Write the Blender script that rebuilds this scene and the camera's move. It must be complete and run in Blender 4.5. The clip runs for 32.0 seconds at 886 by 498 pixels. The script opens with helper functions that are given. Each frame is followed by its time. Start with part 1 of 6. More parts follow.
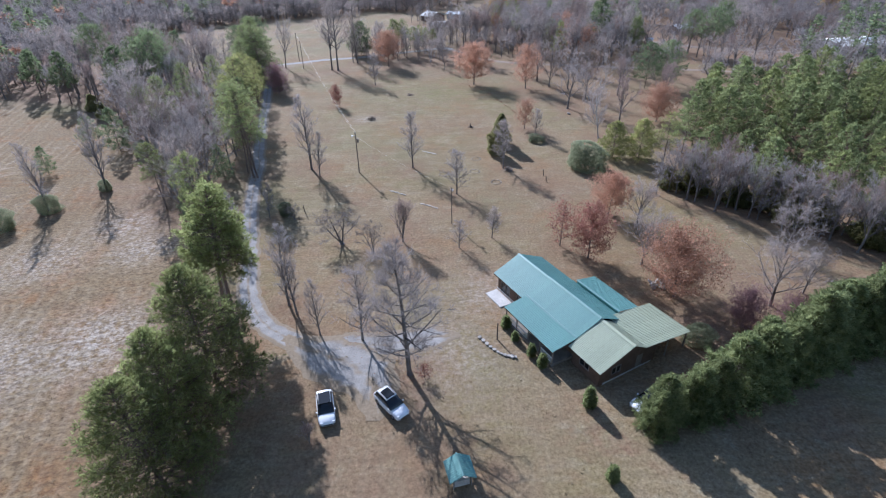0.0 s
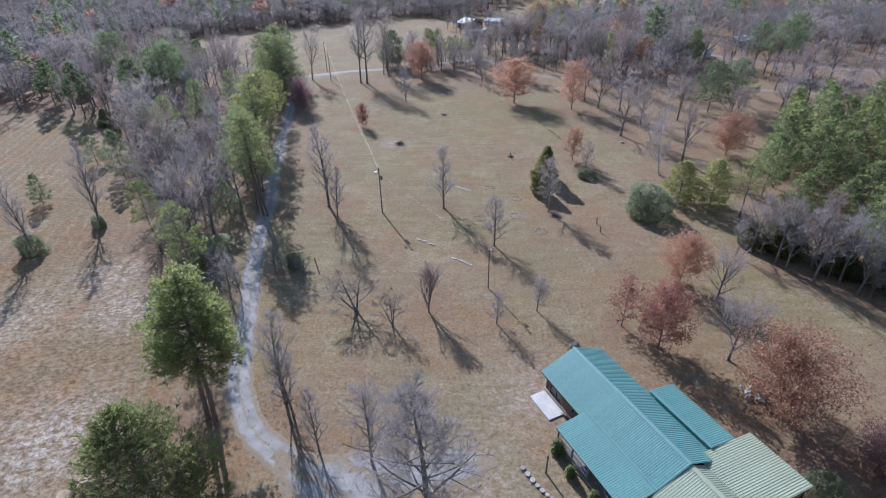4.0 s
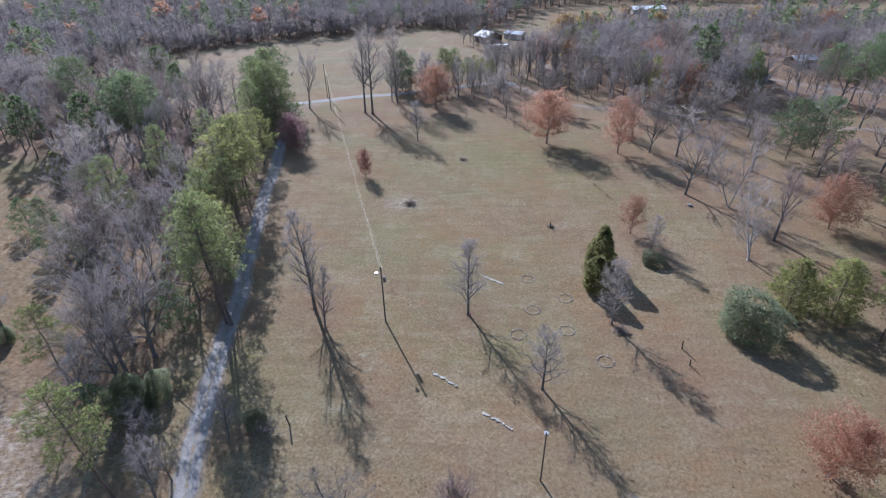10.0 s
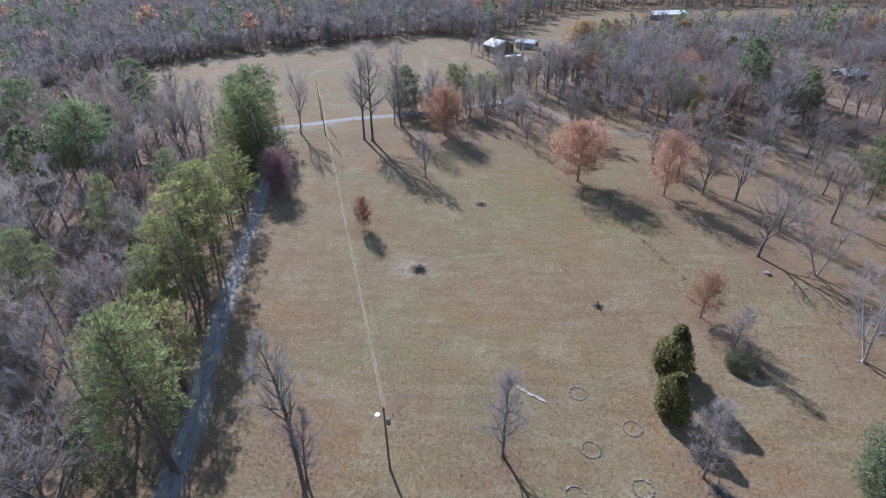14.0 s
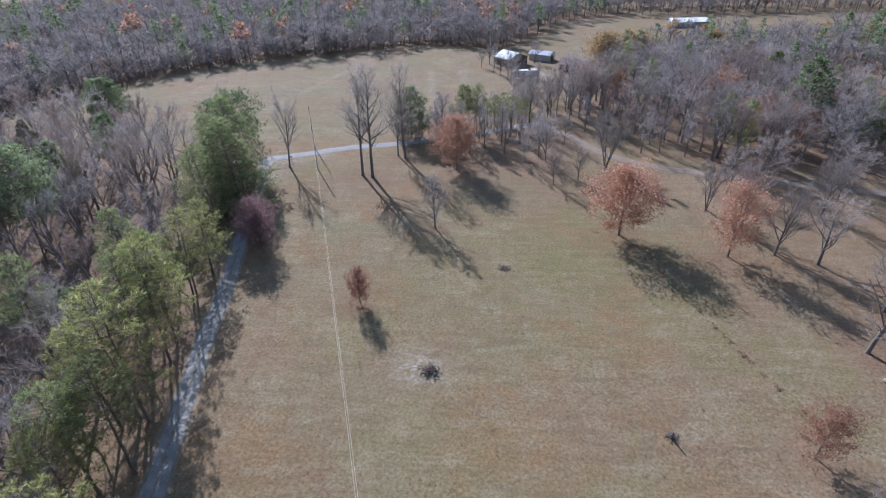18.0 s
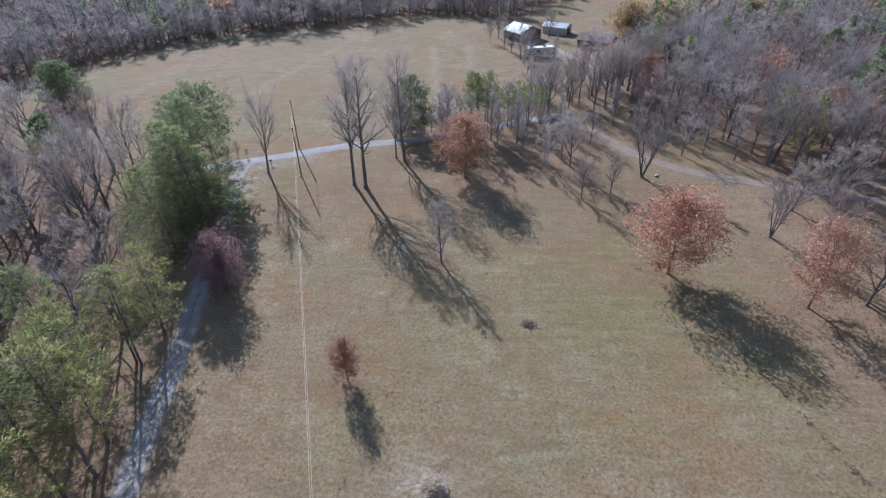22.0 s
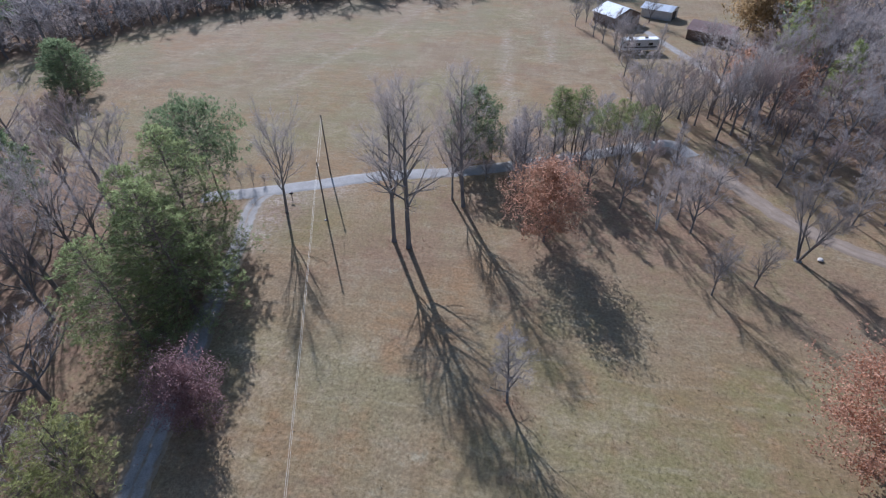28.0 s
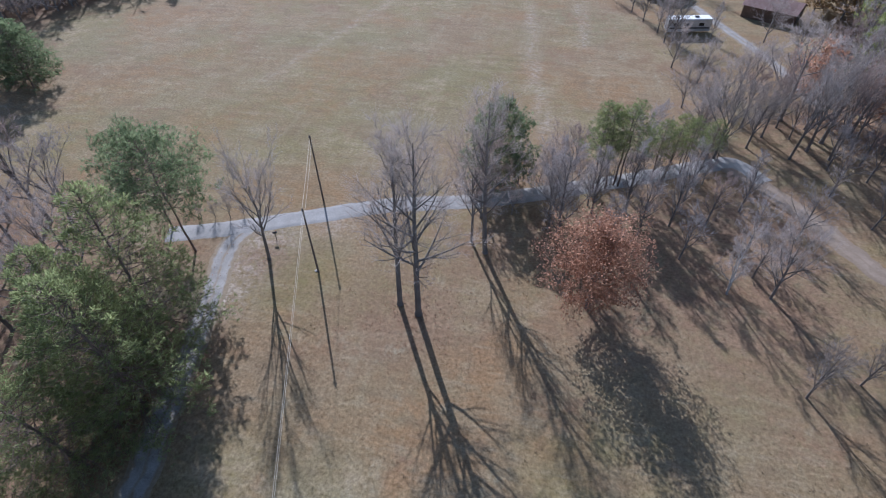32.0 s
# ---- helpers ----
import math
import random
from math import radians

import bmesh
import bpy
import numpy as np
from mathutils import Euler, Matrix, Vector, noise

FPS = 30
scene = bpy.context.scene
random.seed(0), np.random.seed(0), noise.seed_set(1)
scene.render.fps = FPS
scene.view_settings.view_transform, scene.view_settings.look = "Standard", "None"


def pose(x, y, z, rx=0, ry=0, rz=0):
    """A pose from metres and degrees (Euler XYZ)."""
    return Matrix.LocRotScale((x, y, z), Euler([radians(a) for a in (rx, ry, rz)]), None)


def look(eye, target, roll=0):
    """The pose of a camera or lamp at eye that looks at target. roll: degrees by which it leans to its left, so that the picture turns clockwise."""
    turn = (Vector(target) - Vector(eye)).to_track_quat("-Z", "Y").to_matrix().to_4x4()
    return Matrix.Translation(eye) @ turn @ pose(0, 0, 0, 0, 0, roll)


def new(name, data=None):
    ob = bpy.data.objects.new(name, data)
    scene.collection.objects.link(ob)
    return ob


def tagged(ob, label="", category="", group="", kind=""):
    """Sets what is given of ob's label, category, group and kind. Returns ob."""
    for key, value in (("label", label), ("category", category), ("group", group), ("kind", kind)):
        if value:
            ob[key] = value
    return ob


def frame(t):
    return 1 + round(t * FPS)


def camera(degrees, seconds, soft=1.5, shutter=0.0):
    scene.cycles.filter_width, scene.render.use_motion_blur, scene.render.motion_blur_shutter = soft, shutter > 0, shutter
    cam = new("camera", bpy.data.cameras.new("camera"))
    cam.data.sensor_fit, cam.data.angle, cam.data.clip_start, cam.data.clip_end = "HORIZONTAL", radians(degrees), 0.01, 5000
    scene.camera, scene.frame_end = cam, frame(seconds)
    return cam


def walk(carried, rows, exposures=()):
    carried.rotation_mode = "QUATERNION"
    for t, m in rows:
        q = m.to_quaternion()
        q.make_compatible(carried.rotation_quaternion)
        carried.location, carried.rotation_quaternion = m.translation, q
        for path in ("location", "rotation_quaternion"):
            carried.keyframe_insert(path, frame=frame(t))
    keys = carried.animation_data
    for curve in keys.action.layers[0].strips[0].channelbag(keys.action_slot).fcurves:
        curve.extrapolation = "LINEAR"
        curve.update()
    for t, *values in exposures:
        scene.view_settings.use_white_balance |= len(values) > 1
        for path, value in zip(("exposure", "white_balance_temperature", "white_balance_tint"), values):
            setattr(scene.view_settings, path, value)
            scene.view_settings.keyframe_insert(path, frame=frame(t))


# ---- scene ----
cam = camera(80.7, 32.0, 1.2)
METRES, EYE, TILT, LEAN, TURN = 165.0, 44.4, 0.0, 0.0, 0.0
ROWS = [
    (0.0, 0.0, 0.0, 0.0, -0.62, -31.75, 1.0),
    (0.5, -0.0007, 0.0133, 0.0007, -0.43, -31.74, 1.02),
    (1.0, -0.0014, 0.0267, 0.0013, -0.14, -31.73, 1.0),
    (1.5, -0.002, 0.0402, 0.0019, 0.36, -31.71, 1.01),
    (2.0, -0.0027, 0.0539, 0.0022, 0.96, -31.7, 0.99),
    (2.5, -0.0034, 0.0667, 0.0025, 1.47, -31.7, 0.99),
    (3.0, -0.0042, 0.0806, 0.0028, 1.99, -31.69, 0.98),
    (3.5, -0.0047, 0.0945, 0.0032, 2.55, -31.65, 0.98),
    (5.5, -0.0088, 0.1516, 0.0056, 3.82, -31.62, 0.98),
    (6.0, -0.0099, 0.1664, 0.0062, 3.88, -31.59, 0.99),
    (6.5, -0.0115, 0.1813, 0.0067, 3.9, -31.6, 1.0),
    (7.0, -0.0135, 0.1965, 0.0071, 3.91, -31.61, 0.98),
    (7.5, -0.0157, 0.2119, 0.0077, 3.94, -31.61, 1.0),
    (8.0, -0.018, 0.2276, 0.0075, 4.0, -31.56, 1.01),
    (8.5, -0.0207, 0.2433, 0.0079, 4.03, -31.56, 1.0),
    (9.0, -0.0234, 0.2591, 0.0088, 4.08, -31.55, 1.01),
    (9.5, -0.0262, 0.2749, 0.0095, 4.09, -31.52, 1.01),
    (10.0, -0.0288, 0.2909, 0.0103, 4.12, -31.53, 1.02),
    (10.5, -0.0317, 0.3073, 0.0111, 4.19, -31.56, 1.01),
    (11.0, -0.0348, 0.3239, 0.0114, 4.25, -31.52, 1.0),
    (11.5, -0.0377, 0.341, 0.0123, 4.26, -31.53, 1.01),
    (12.0, -0.0413, 0.3586, 0.0134, 4.22, -31.55, 0.99),
    (12.5, -0.044, 0.3765, 0.0135, 4.21, -31.52, 1.01),
    (13.0, -0.0476, 0.3945, 0.0129, 4.12, -31.53, 1.03),
    (13.5, -0.051, 0.4122, 0.0119, 4.13, -31.56, 1.04),
    (14.0, -0.0546, 0.4297, 0.0111, 4.16, -31.58, 1.0),
    (14.5, -0.0578, 0.447, 0.0107, 4.15, -31.59, 1.01),
    (16.5, -0.0685, 0.5139, 0.0107, 4.31, -31.46, 1.06),
    (17.0, -0.0712, 0.5305, 0.011, 4.33, -31.46, 1.08),
    (17.5, -0.0739, 0.5466, 0.0113, 4.35, -31.43, 1.05),
    (18.0, -0.0764, 0.5627, 0.0112, 4.39, -31.41, 1.07),
    (18.5, -0.0785, 0.5786, 0.0113, 4.4, -31.58, 1.08),
    (19.0, -0.0804, 0.5942, 0.0119, 4.41, -32.03, 1.1),
    (19.5, -0.0825, 0.6096, 0.0122, 4.41, -32.82, 1.09),
    (20.0, -0.0843, 0.6253, 0.0117, 4.42, -33.33, 1.14),
    (20.5, -0.0865, 0.6406, 0.0115, 4.44, -33.74, 1.11),
    (21.0, -0.0884, 0.656, 0.0114, 4.44, -34.17, 1.12),
    (21.5, -0.0904, 0.6713, 0.0114, 4.44, -34.62, 1.13),
    (22.0, -0.0922, 0.6867, 0.0113, 4.46, -35.08, 1.14),
    (22.5, -0.0939, 0.7019, 0.011, 4.51, -35.51, 1.15),
    (23.0, -0.0964, 0.7174, 0.0107, 4.47, -35.97, 1.13),
    (23.5, -0.0983, 0.7328, 0.0103, 4.51, -36.36, 1.13),
    (24.0, -0.1001, 0.7481, 0.0103, 4.81, -36.65, 1.15),
    (24.5, -0.1026, 0.7633, 0.0098, 5.73, -36.79, 1.09),
    (25.0, -0.1052, 0.7788, 0.0099, 6.58, -37.02, 1.07),
    (25.5, -0.1083, 0.7941, 0.0088, 7.57, -37.16, 1.03),
    (26.0, -0.1114, 0.8094, 0.0076, 8.95, -37.3, 1.0),
    (26.5, -0.1145, 0.8248, 0.007, 9.97, -37.5, 0.97),
    (28.5, -0.13, 0.8846, 0.0057, 11.4, -39.56, 0.89),
    (29.0, -0.1338, 0.8992, 0.0054, 11.57, -40.24, 0.92),
    (29.5, -0.1377, 0.9136, 0.0052, 11.69, -40.88, 0.92),
    (30.0, -0.1421, 0.9282, 0.0053, 11.78, -41.54, 0.86),
    (30.5, -0.1463, 0.9426, 0.0057, 11.86, -42.15, 0.86),
    (31.0, -0.1506, 0.9568, 0.006, 11.9, -42.76, 0.84),
    (31.5, -0.1544, 0.9709, 0.0069, 12.0, -43.31, 0.84),
    (32.0, -0.1578, 0.9848, 0.0073, 12.11, -43.71, 0.84),
]
walk(cam, [(t, pose(0, 0, EYE, TILT, LEAN, TURN) @ pose(METRES * x, METRES * y, METRES * z, 90 + pitch, roll, yaw)) for t, x, y, z, yaw, pitch, roll in ROWS], ((0.0, 0.63, 5310.0, 16.0), (6.0, 0.52, 5310.0, 16.0), (20.0, 0.5, 5310.0, 16.0), (26.0, 0.5, 5310.0, 16.0), (29.0, 0.44, 5310.0, 16.0), (32.0, 0.44, 5310.0, 16.0)))

# ---- light ----
SUN_AZ, SUN_EL = -27.8, 30.8
world = bpy.data.worlds.new("sky")
scene.world = world
world.use_nodes = True
wn = world.node_tree.nodes
sky = wn.new("ShaderNodeTexSky")
sky.sky_type, sky.sun_disc = "NISHITA", False
sky.sun_elevation, sky.sun_rotation = radians(SUN_EL), radians(SUN_AZ)
sky.air_density, sky.dust_density = 1.2, 0.7
wn["Background"].inputs["Strength"].default_value = 0.092
world.node_tree.links.new(sky.outputs[0], wn["Background"].inputs["Color"])
lamp = bpy.data.lights.new("sun", "SUN")
lamp.energy, lamp.angle, lamp.color = 5.0, radians(0.5), (1.0, 0.955, 0.90)
sun = new("sun", lamp)
se, sa = radians(SUN_EL), radians(SUN_AZ)
sun.matrix_world = look((math.cos(se) * math.sin(sa) * 300, math.cos(se) * math.cos(sa) * 300, math.sin(se) * 300), (0, 0, 0))


# ---- materials ----
def mat(name, a, b, size=1.0, rough=0.85, bump=0.0, metal=0.0, fine=8.0, vary=0.12, spec=0.3, contrast=(0.35, 0.65)):
    """A surface of two colours mixed by coarse and fine noise (size in metres), each object a little lighter or darker."""
    m = bpy.data.materials.new(name)
    m.use_nodes = True
    n, l = m.node_tree.nodes, m.node_tree.links
    p = n["Principled BSDF"]
    co = n.new("ShaderNodeTexCoord")
    n1, n2 = n.new("ShaderNodeTexNoise"), n.new("ShaderNodeTexNoise")
    for q, s, d in ((n1, 1.0 / size, 3.0), (n2, fine / size, 4.0)):
        q.inputs["Scale"].default_value, q.inputs["Detail"].default_value = s, d
        l.new(co.outputs["Object"], q.inputs["Vector"])
    add = n.new("ShaderNodeMath")
    add.operation = "ADD"
    half = n.new("ShaderNodeMath")
    half.operation = "MULTIPLY"
    half.inputs[1].default_value = 0.5
    l.new(n1.outputs["Fac"], add.inputs[0])
    l.new(n2.outputs["Fac"], add.inputs[1])
    l.new(add.outputs[0], half.inputs[0])
    ramp = n.new("ShaderNodeMapRange")
    ramp.inputs["From Min"].default_value, ramp.inputs["From Max"].default_value = contrast
    l.new(half.outputs[0], ramp.inputs["Value"])
    mix = n.new("ShaderNodeMix")
    mix.data_type = "RGBA"
    mix.inputs[6].default_value, mix.inputs[7].default_value = (*a, 1), (*b, 1)
    l.new(ramp.outputs[0], mix.inputs[0])
    info = n.new("ShaderNodeObjectInfo")
    rng = n.new("ShaderNodeMapRange")
    rng.inputs["To Min"].default_value, rng.inputs["To Max"].default_value = 1 - vary, 1 + vary
    l.new(info.outputs["Random"], rng.inputs["Value"])
    hsv = n.new("ShaderNodeHueSaturation")
    l.new(mix.outputs[2], hsv.inputs["Color"])
    l.new(rng.outputs[0], hsv.inputs["Value"])
    l.new(hsv.outputs[0], p.inputs["Base Color"])
    p.inputs["Roughness"].default_value, p.inputs["Metallic"].default_value = rough, metal
    p.inputs["Specular IOR Level"].default_value = spec
    if bump:
        bm = n.new("ShaderNodeBump")
        bm.inputs["Strength"].default_value, bm.inputs["Distance"].default_value = min(1.0, bump), 0.05
        l.new(n2.outputs["Fac"], bm.inputs["Height"])
        l.new(bm.outputs[0], p.inputs["Normal"])
    return m


def leaf_mat(name, a, b, island=0.5, vary=0.2, through_light=0.65):
    """Foliage: colour by leaf clump, light shining through the blades."""
    m = bpy.data.materials.new(name)
    m.use_nodes = True
    n, l = m.node_tree.nodes, m.node_tree.links
    p = n["Principled BSDF"]
    geo, info = n.new("ShaderNodeNewGeometry"), n.new("ShaderNodeObjectInfo")
    mix = n.new("ShaderNodeMix")
    mix.data_type = "RGBA"
    mix.inputs[6].default_value, mix.inputs[7].default_value = (*a, 1), (*b, 1)
    l.new(geo.outputs["Random Per Island"], mix.inputs[0])
    rng = n.new("ShaderNodeMapRange")
    rng.inputs["To Min"].default_value, rng.inputs["To Max"].default_value = 1 - vary, 1 + vary
    l.new(info.outputs["Random"], rng.inputs["Value"])
    hsv = n.new("ShaderNodeHueSaturation")
    l.new(mix.outputs[2], hsv.inputs["Color"])
    l.new(rng.outputs[0], hsv.inputs["Value"])
    l.new(hsv.outputs[0], p.inputs["Base Color"])
    p.inputs["Roughness"].default_value, p.inputs["Specular IOR Level"].default_value = 0.7, 0.1
    tr = n.new("ShaderNodeBsdfTranslucent")
    l.new(hsv.outputs[0], tr.inputs["Color"])
    sh = n.new("ShaderNodeMixShader")
    sh.inputs[0].default_value = through_light
    l.new(p.outputs[0], sh.inputs[1])
    l.new(tr.outputs[0], sh.inputs[2])
    l.new(sh.outputs[0], n["Material Output"].inputs["Surface"])
    return m


BARK = mat("bark", (0.115, 0.1, 0.09), (0.25, 0.222, 0.2), 0.6, 0.95, 0.6)
BARK_PALE = mat("pale_bark", (0.30, 0.28, 0.26), (0.50, 0.48, 0.45), 0.7, 0.9, 0.4)
BARK_PINE = mat("pine_bark", (0.11, 0.08, 0.065), (0.22, 0.165, 0.135), 0.5, 0.95, 0.7)
TWIG = leaf_mat("twigs", (0.19, 0.165, 0.148), (0.33, 0.285, 0.255), vary=0.14, through_light=0.35)
TWIG_WOOD = leaf_mat("wood_twigs", (0.25, 0.22, 0.21), (0.43, 0.388, 0.372), vary=0.16, through_light=0.4)
TWIG_PALE = leaf_mat("pale_twigs", (0.31, 0.268, 0.245), (0.51, 0.44, 0.40), vary=0.14, through_light=0.4)
TWIG_WARM = leaf_mat("warm_twigs", (0.24, 0.185, 0.165), (0.40, 0.31, 0.275), vary=0.14, through_light=0.4)
NEEDLE = leaf_mat("pine_needles", (0.142, 0.172, 0.078), (0.29, 0.325, 0.148), through_light=0.75)
NEEDLE_BRIGHT = leaf_mat("bright_needles", (0.16, 0.19, 0.076), (0.32, 0.345, 0.14), through_light=0.75)
NEEDLE_SUNNY = leaf_mat("sunny_needles", (0.225, 0.235, 0.09), (0.43, 0.43, 0.175), through_light=0.7)
NEEDLE_DARK = leaf_mat("dark_needles", (0.118, 0.158, 0.085), (0.24, 0.285, 0.15), through_light=0.7)
CEDAR = leaf_mat("cedar_foliage", (0.175, 0.175, 0.075), (0.34, 0.325, 0.145), through_light=0.7)
CYPRESS = leaf_mat("cypress_foliage", (0.145, 0.18, 0.08), (0.31, 0.34, 0.155), through_light=0.7)
SHRUB = leaf_mat("shrub_leaves", (0.2, 0.225, 0.14), (0.33, 0.355, 0.225), through_light=0.7)
RUST = leaf_mat("rust_leaves", (0.305, 0.172, 0.115), (0.51, 0.3, 0.205), through_light=0.7)
RED = leaf_mat("dark_red_leaves", (0.205, 0.095, 0.074), (0.36, 0.18, 0.138))
MAROON = leaf_mat("maroon_leaves", (0.2, 0.118, 0.122), (0.335, 0.215, 0.21))
YELLOW = leaf_mat("yellow_leaves", (0.27, 0.185, 0.09), (0.39, 0.28, 0.15))
STRAW = leaf_mat("straw_blades", (0.26, 0.20, 0.13), (0.40, 0.32, 0.21))
LITTER = leaf_mat("leaf_litter", (0.16, 0.09, 0.06), (0.34, 0.2, 0.13))
TEAL = mat("teal_roof_paint", (0.13, 0.272, 0.245), (0.162, 0.318, 0.285), 3.0, 0.5, 0, 0.0, 6, 0.05, 0.4)
GREEN_ROOF = mat("faded_green_roof_paint", (0.31, 0.34, 0.235), (0.365, 0.395, 0.275), 3.0, 0.5, 0, 0.0, 6, 0.05, 0.4)
CAP = mat("roof_cap_paint", (0.14, 0.27, 0.255), (0.17, 0.3, 0.28), 2.0, 0.45, 0, 0.0, 6, 0.03, 0.4)
WOOD = mat("brown_siding", (0.10, 0.062, 0.042), (0.17, 0.11, 0.075), 0.8, 0.8, 0.3)
WOOD_GREY = mat("weathered_wood", (0.16, 0.13, 0.105), (0.27, 0.23, 0.19), 0.8, 0.9, 0.4)
POLE = mat("pole_wood", (0.11, 0.085, 0.07), (0.2, 0.16, 0.13), 0.8, 0.9, 0.4)
CONCRETE = mat("concrete", (0.40, 0.38, 0.355), (0.58, 0.555, 0.52), 1.2, 0.9, 0.2)
STONE_DULL = mat("brown_stone", (0.19, 0.155, 0.12), (0.36, 0.31, 0.25), 0.3, 0.9, 0.4, vary=0.3)
STONE = mat("pale_stone", (0.26, 0.235, 0.205), (0.44, 0.41, 0.37), 0.3, 0.9, 0.4, vary=0.25)
WHITE_PAINT = mat("white_paint", (0.74, 0.74, 0.73), (0.8, 0.8, 0.79), 1.0, 0.5)
CAR_WHITE = mat("white_car_paint", (0.78, 0.79, 0.80), (0.82, 0.83, 0.84), 1.0, 0.18, 0, 0, 4, 0.01, 0.6)
TYRE = mat("tyre_rubber", (0.02, 0.02, 0.02), (0.035, 0.035, 0.035), 0.2, 0.9)
ALLOY = mat("alloy", (0.45, 0.45, 0.46), (0.55, 0.55, 0.56), 0.2, 0.35, 0, 0.9)
DARK_PLASTIC = mat("dark_plastic", (0.03, 0.03, 0.032), (0.05, 0.05, 0.052), 0.3, 0.6)
LAMP_RED = mat("red_lens", (0.35, 0.02, 0.02), (0.45, 0.03, 0.03), 0.3, 0.2)
LAMP_CLEAR = mat("clear_lens", (0.6, 0.62, 0.65), (0.7, 0.72, 0.75), 0.3, 0.15)
METAL = mat("galvanised_metal", (0.45, 0.46, 0.47), (0.6, 0.61, 0.62), 0.6, 0.4, 0, 0.6)
BARN_ROOF = mat("pale_metal_roof", (0.55, 0.57, 0.58), (0.72, 0.73, 0.74), 2.5, 0.4, 0, 0.2)
RUSTY_ROOF = mat("rusty_roof", (0.2, 0.12, 0.1), (0.3, 0.2, 0.17), 1.5, 0.7)
WIRE = mat("wire", (0.58, 0.53, 0.44), (0.68, 0.62, 0.52), 1.0, 0.5, 0, 0.1)
GLASS = bpy.data.materials.new("dark_glass")
GLASS.use_nodes = True
GLASS.node_tree.nodes["Principled BSDF"].inputs["Base Color"].default_value = (0.015, 0.018, 0.022, 1)
GLASS.node_tree.nodes["Principled BSDF"].inputs["Roughness"].default_value = 0.06
ASPHALT = mat("worn_road", (0.215, 0.203, 0.188), (0.34, 0.323, 0.3), 2.5, 0.9, 0.3, 0, 16, 0.02)


def track_material(name, stone_a, stone_b, verge, middle):
    """Gravel worn into two wheel tracks, with dry grass and leaves between and along them."""
    m = mat(name, stone_a, stone_b, 1.6, 0.95, 0.5, 0, 14, 0.02)
    n, l = m.node_tree.nodes, m.node_tree.links
    p = n["Principled BSDF"]
    base = p.inputs["Base Color"].links[0].from_socket
    at = n.new("ShaderNodeAttribute")
    at.attribute_name = "across"
    co, nz, nf = n.new("ShaderNodeTexCoord"), n.new("ShaderNodeTexNoise"), n.new("ShaderNodeTexNoise")
    nz.inputs["Scale"].default_value, nz.inputs["Detail"].default_value = 0.9, 5.0
    nf.inputs["Scale"].default_value, nf.inputs["Detail"].default_value = 3.0, 5.0
    add = n.new("ShaderNodeMath")
    add.operation = "MULTIPLY_ADD"
    add.inputs[1].default_value = 0.9
    l.new(co.outputs["Object"], nz.inputs["Vector"])
    l.new(co.outputs["Object"], nf.inputs["Vector"])
    l.new(nz.outputs["Fac"], add.inputs[0])
    l.new(at.outputs["Fac"], add.inputs[2])
    ramp = n.new("ShaderNodeMapRange")
    ramp.inputs["From Min"].default_value, ramp.inputs["From Max"].default_value = verge
    l.new(add.outputs[0], ramp.inputs["Value"])
    grass = n.new("ShaderNodeMix")
    grass.data_type = "RGBA"
    grass.inputs[6].default_value, grass.inputs[7].default_value = (0.15, 0.113, 0.076, 1), middle
    l.new(nf.outputs["Fac"], grass.inputs[0])
    mix = n.new("ShaderNodeMix")
    mix.data_type = "RGBA"
    l.new(ramp.outputs[0], mix.inputs[0])
    l.new(base, mix.inputs[6])
    l.new(grass.outputs[2], mix.inputs[7])
    l.new(mix.outputs[2], p.inputs["Base Color"])
    return m


DRIVE_GRAVEL = track_material("drive_gravel", (0.19, 0.175, 0.159), (0.345, 0.324, 0.298), (0.7, 1.05), (0.315, 0.25, 0.17, 1))
DIRT_TRACK = track_material("dirt_tracks", (0.19, 0.145, 0.108), (0.29, 0.228, 0.172), (0.55, 1.0), (0.27, 0.205, 0.155, 1))


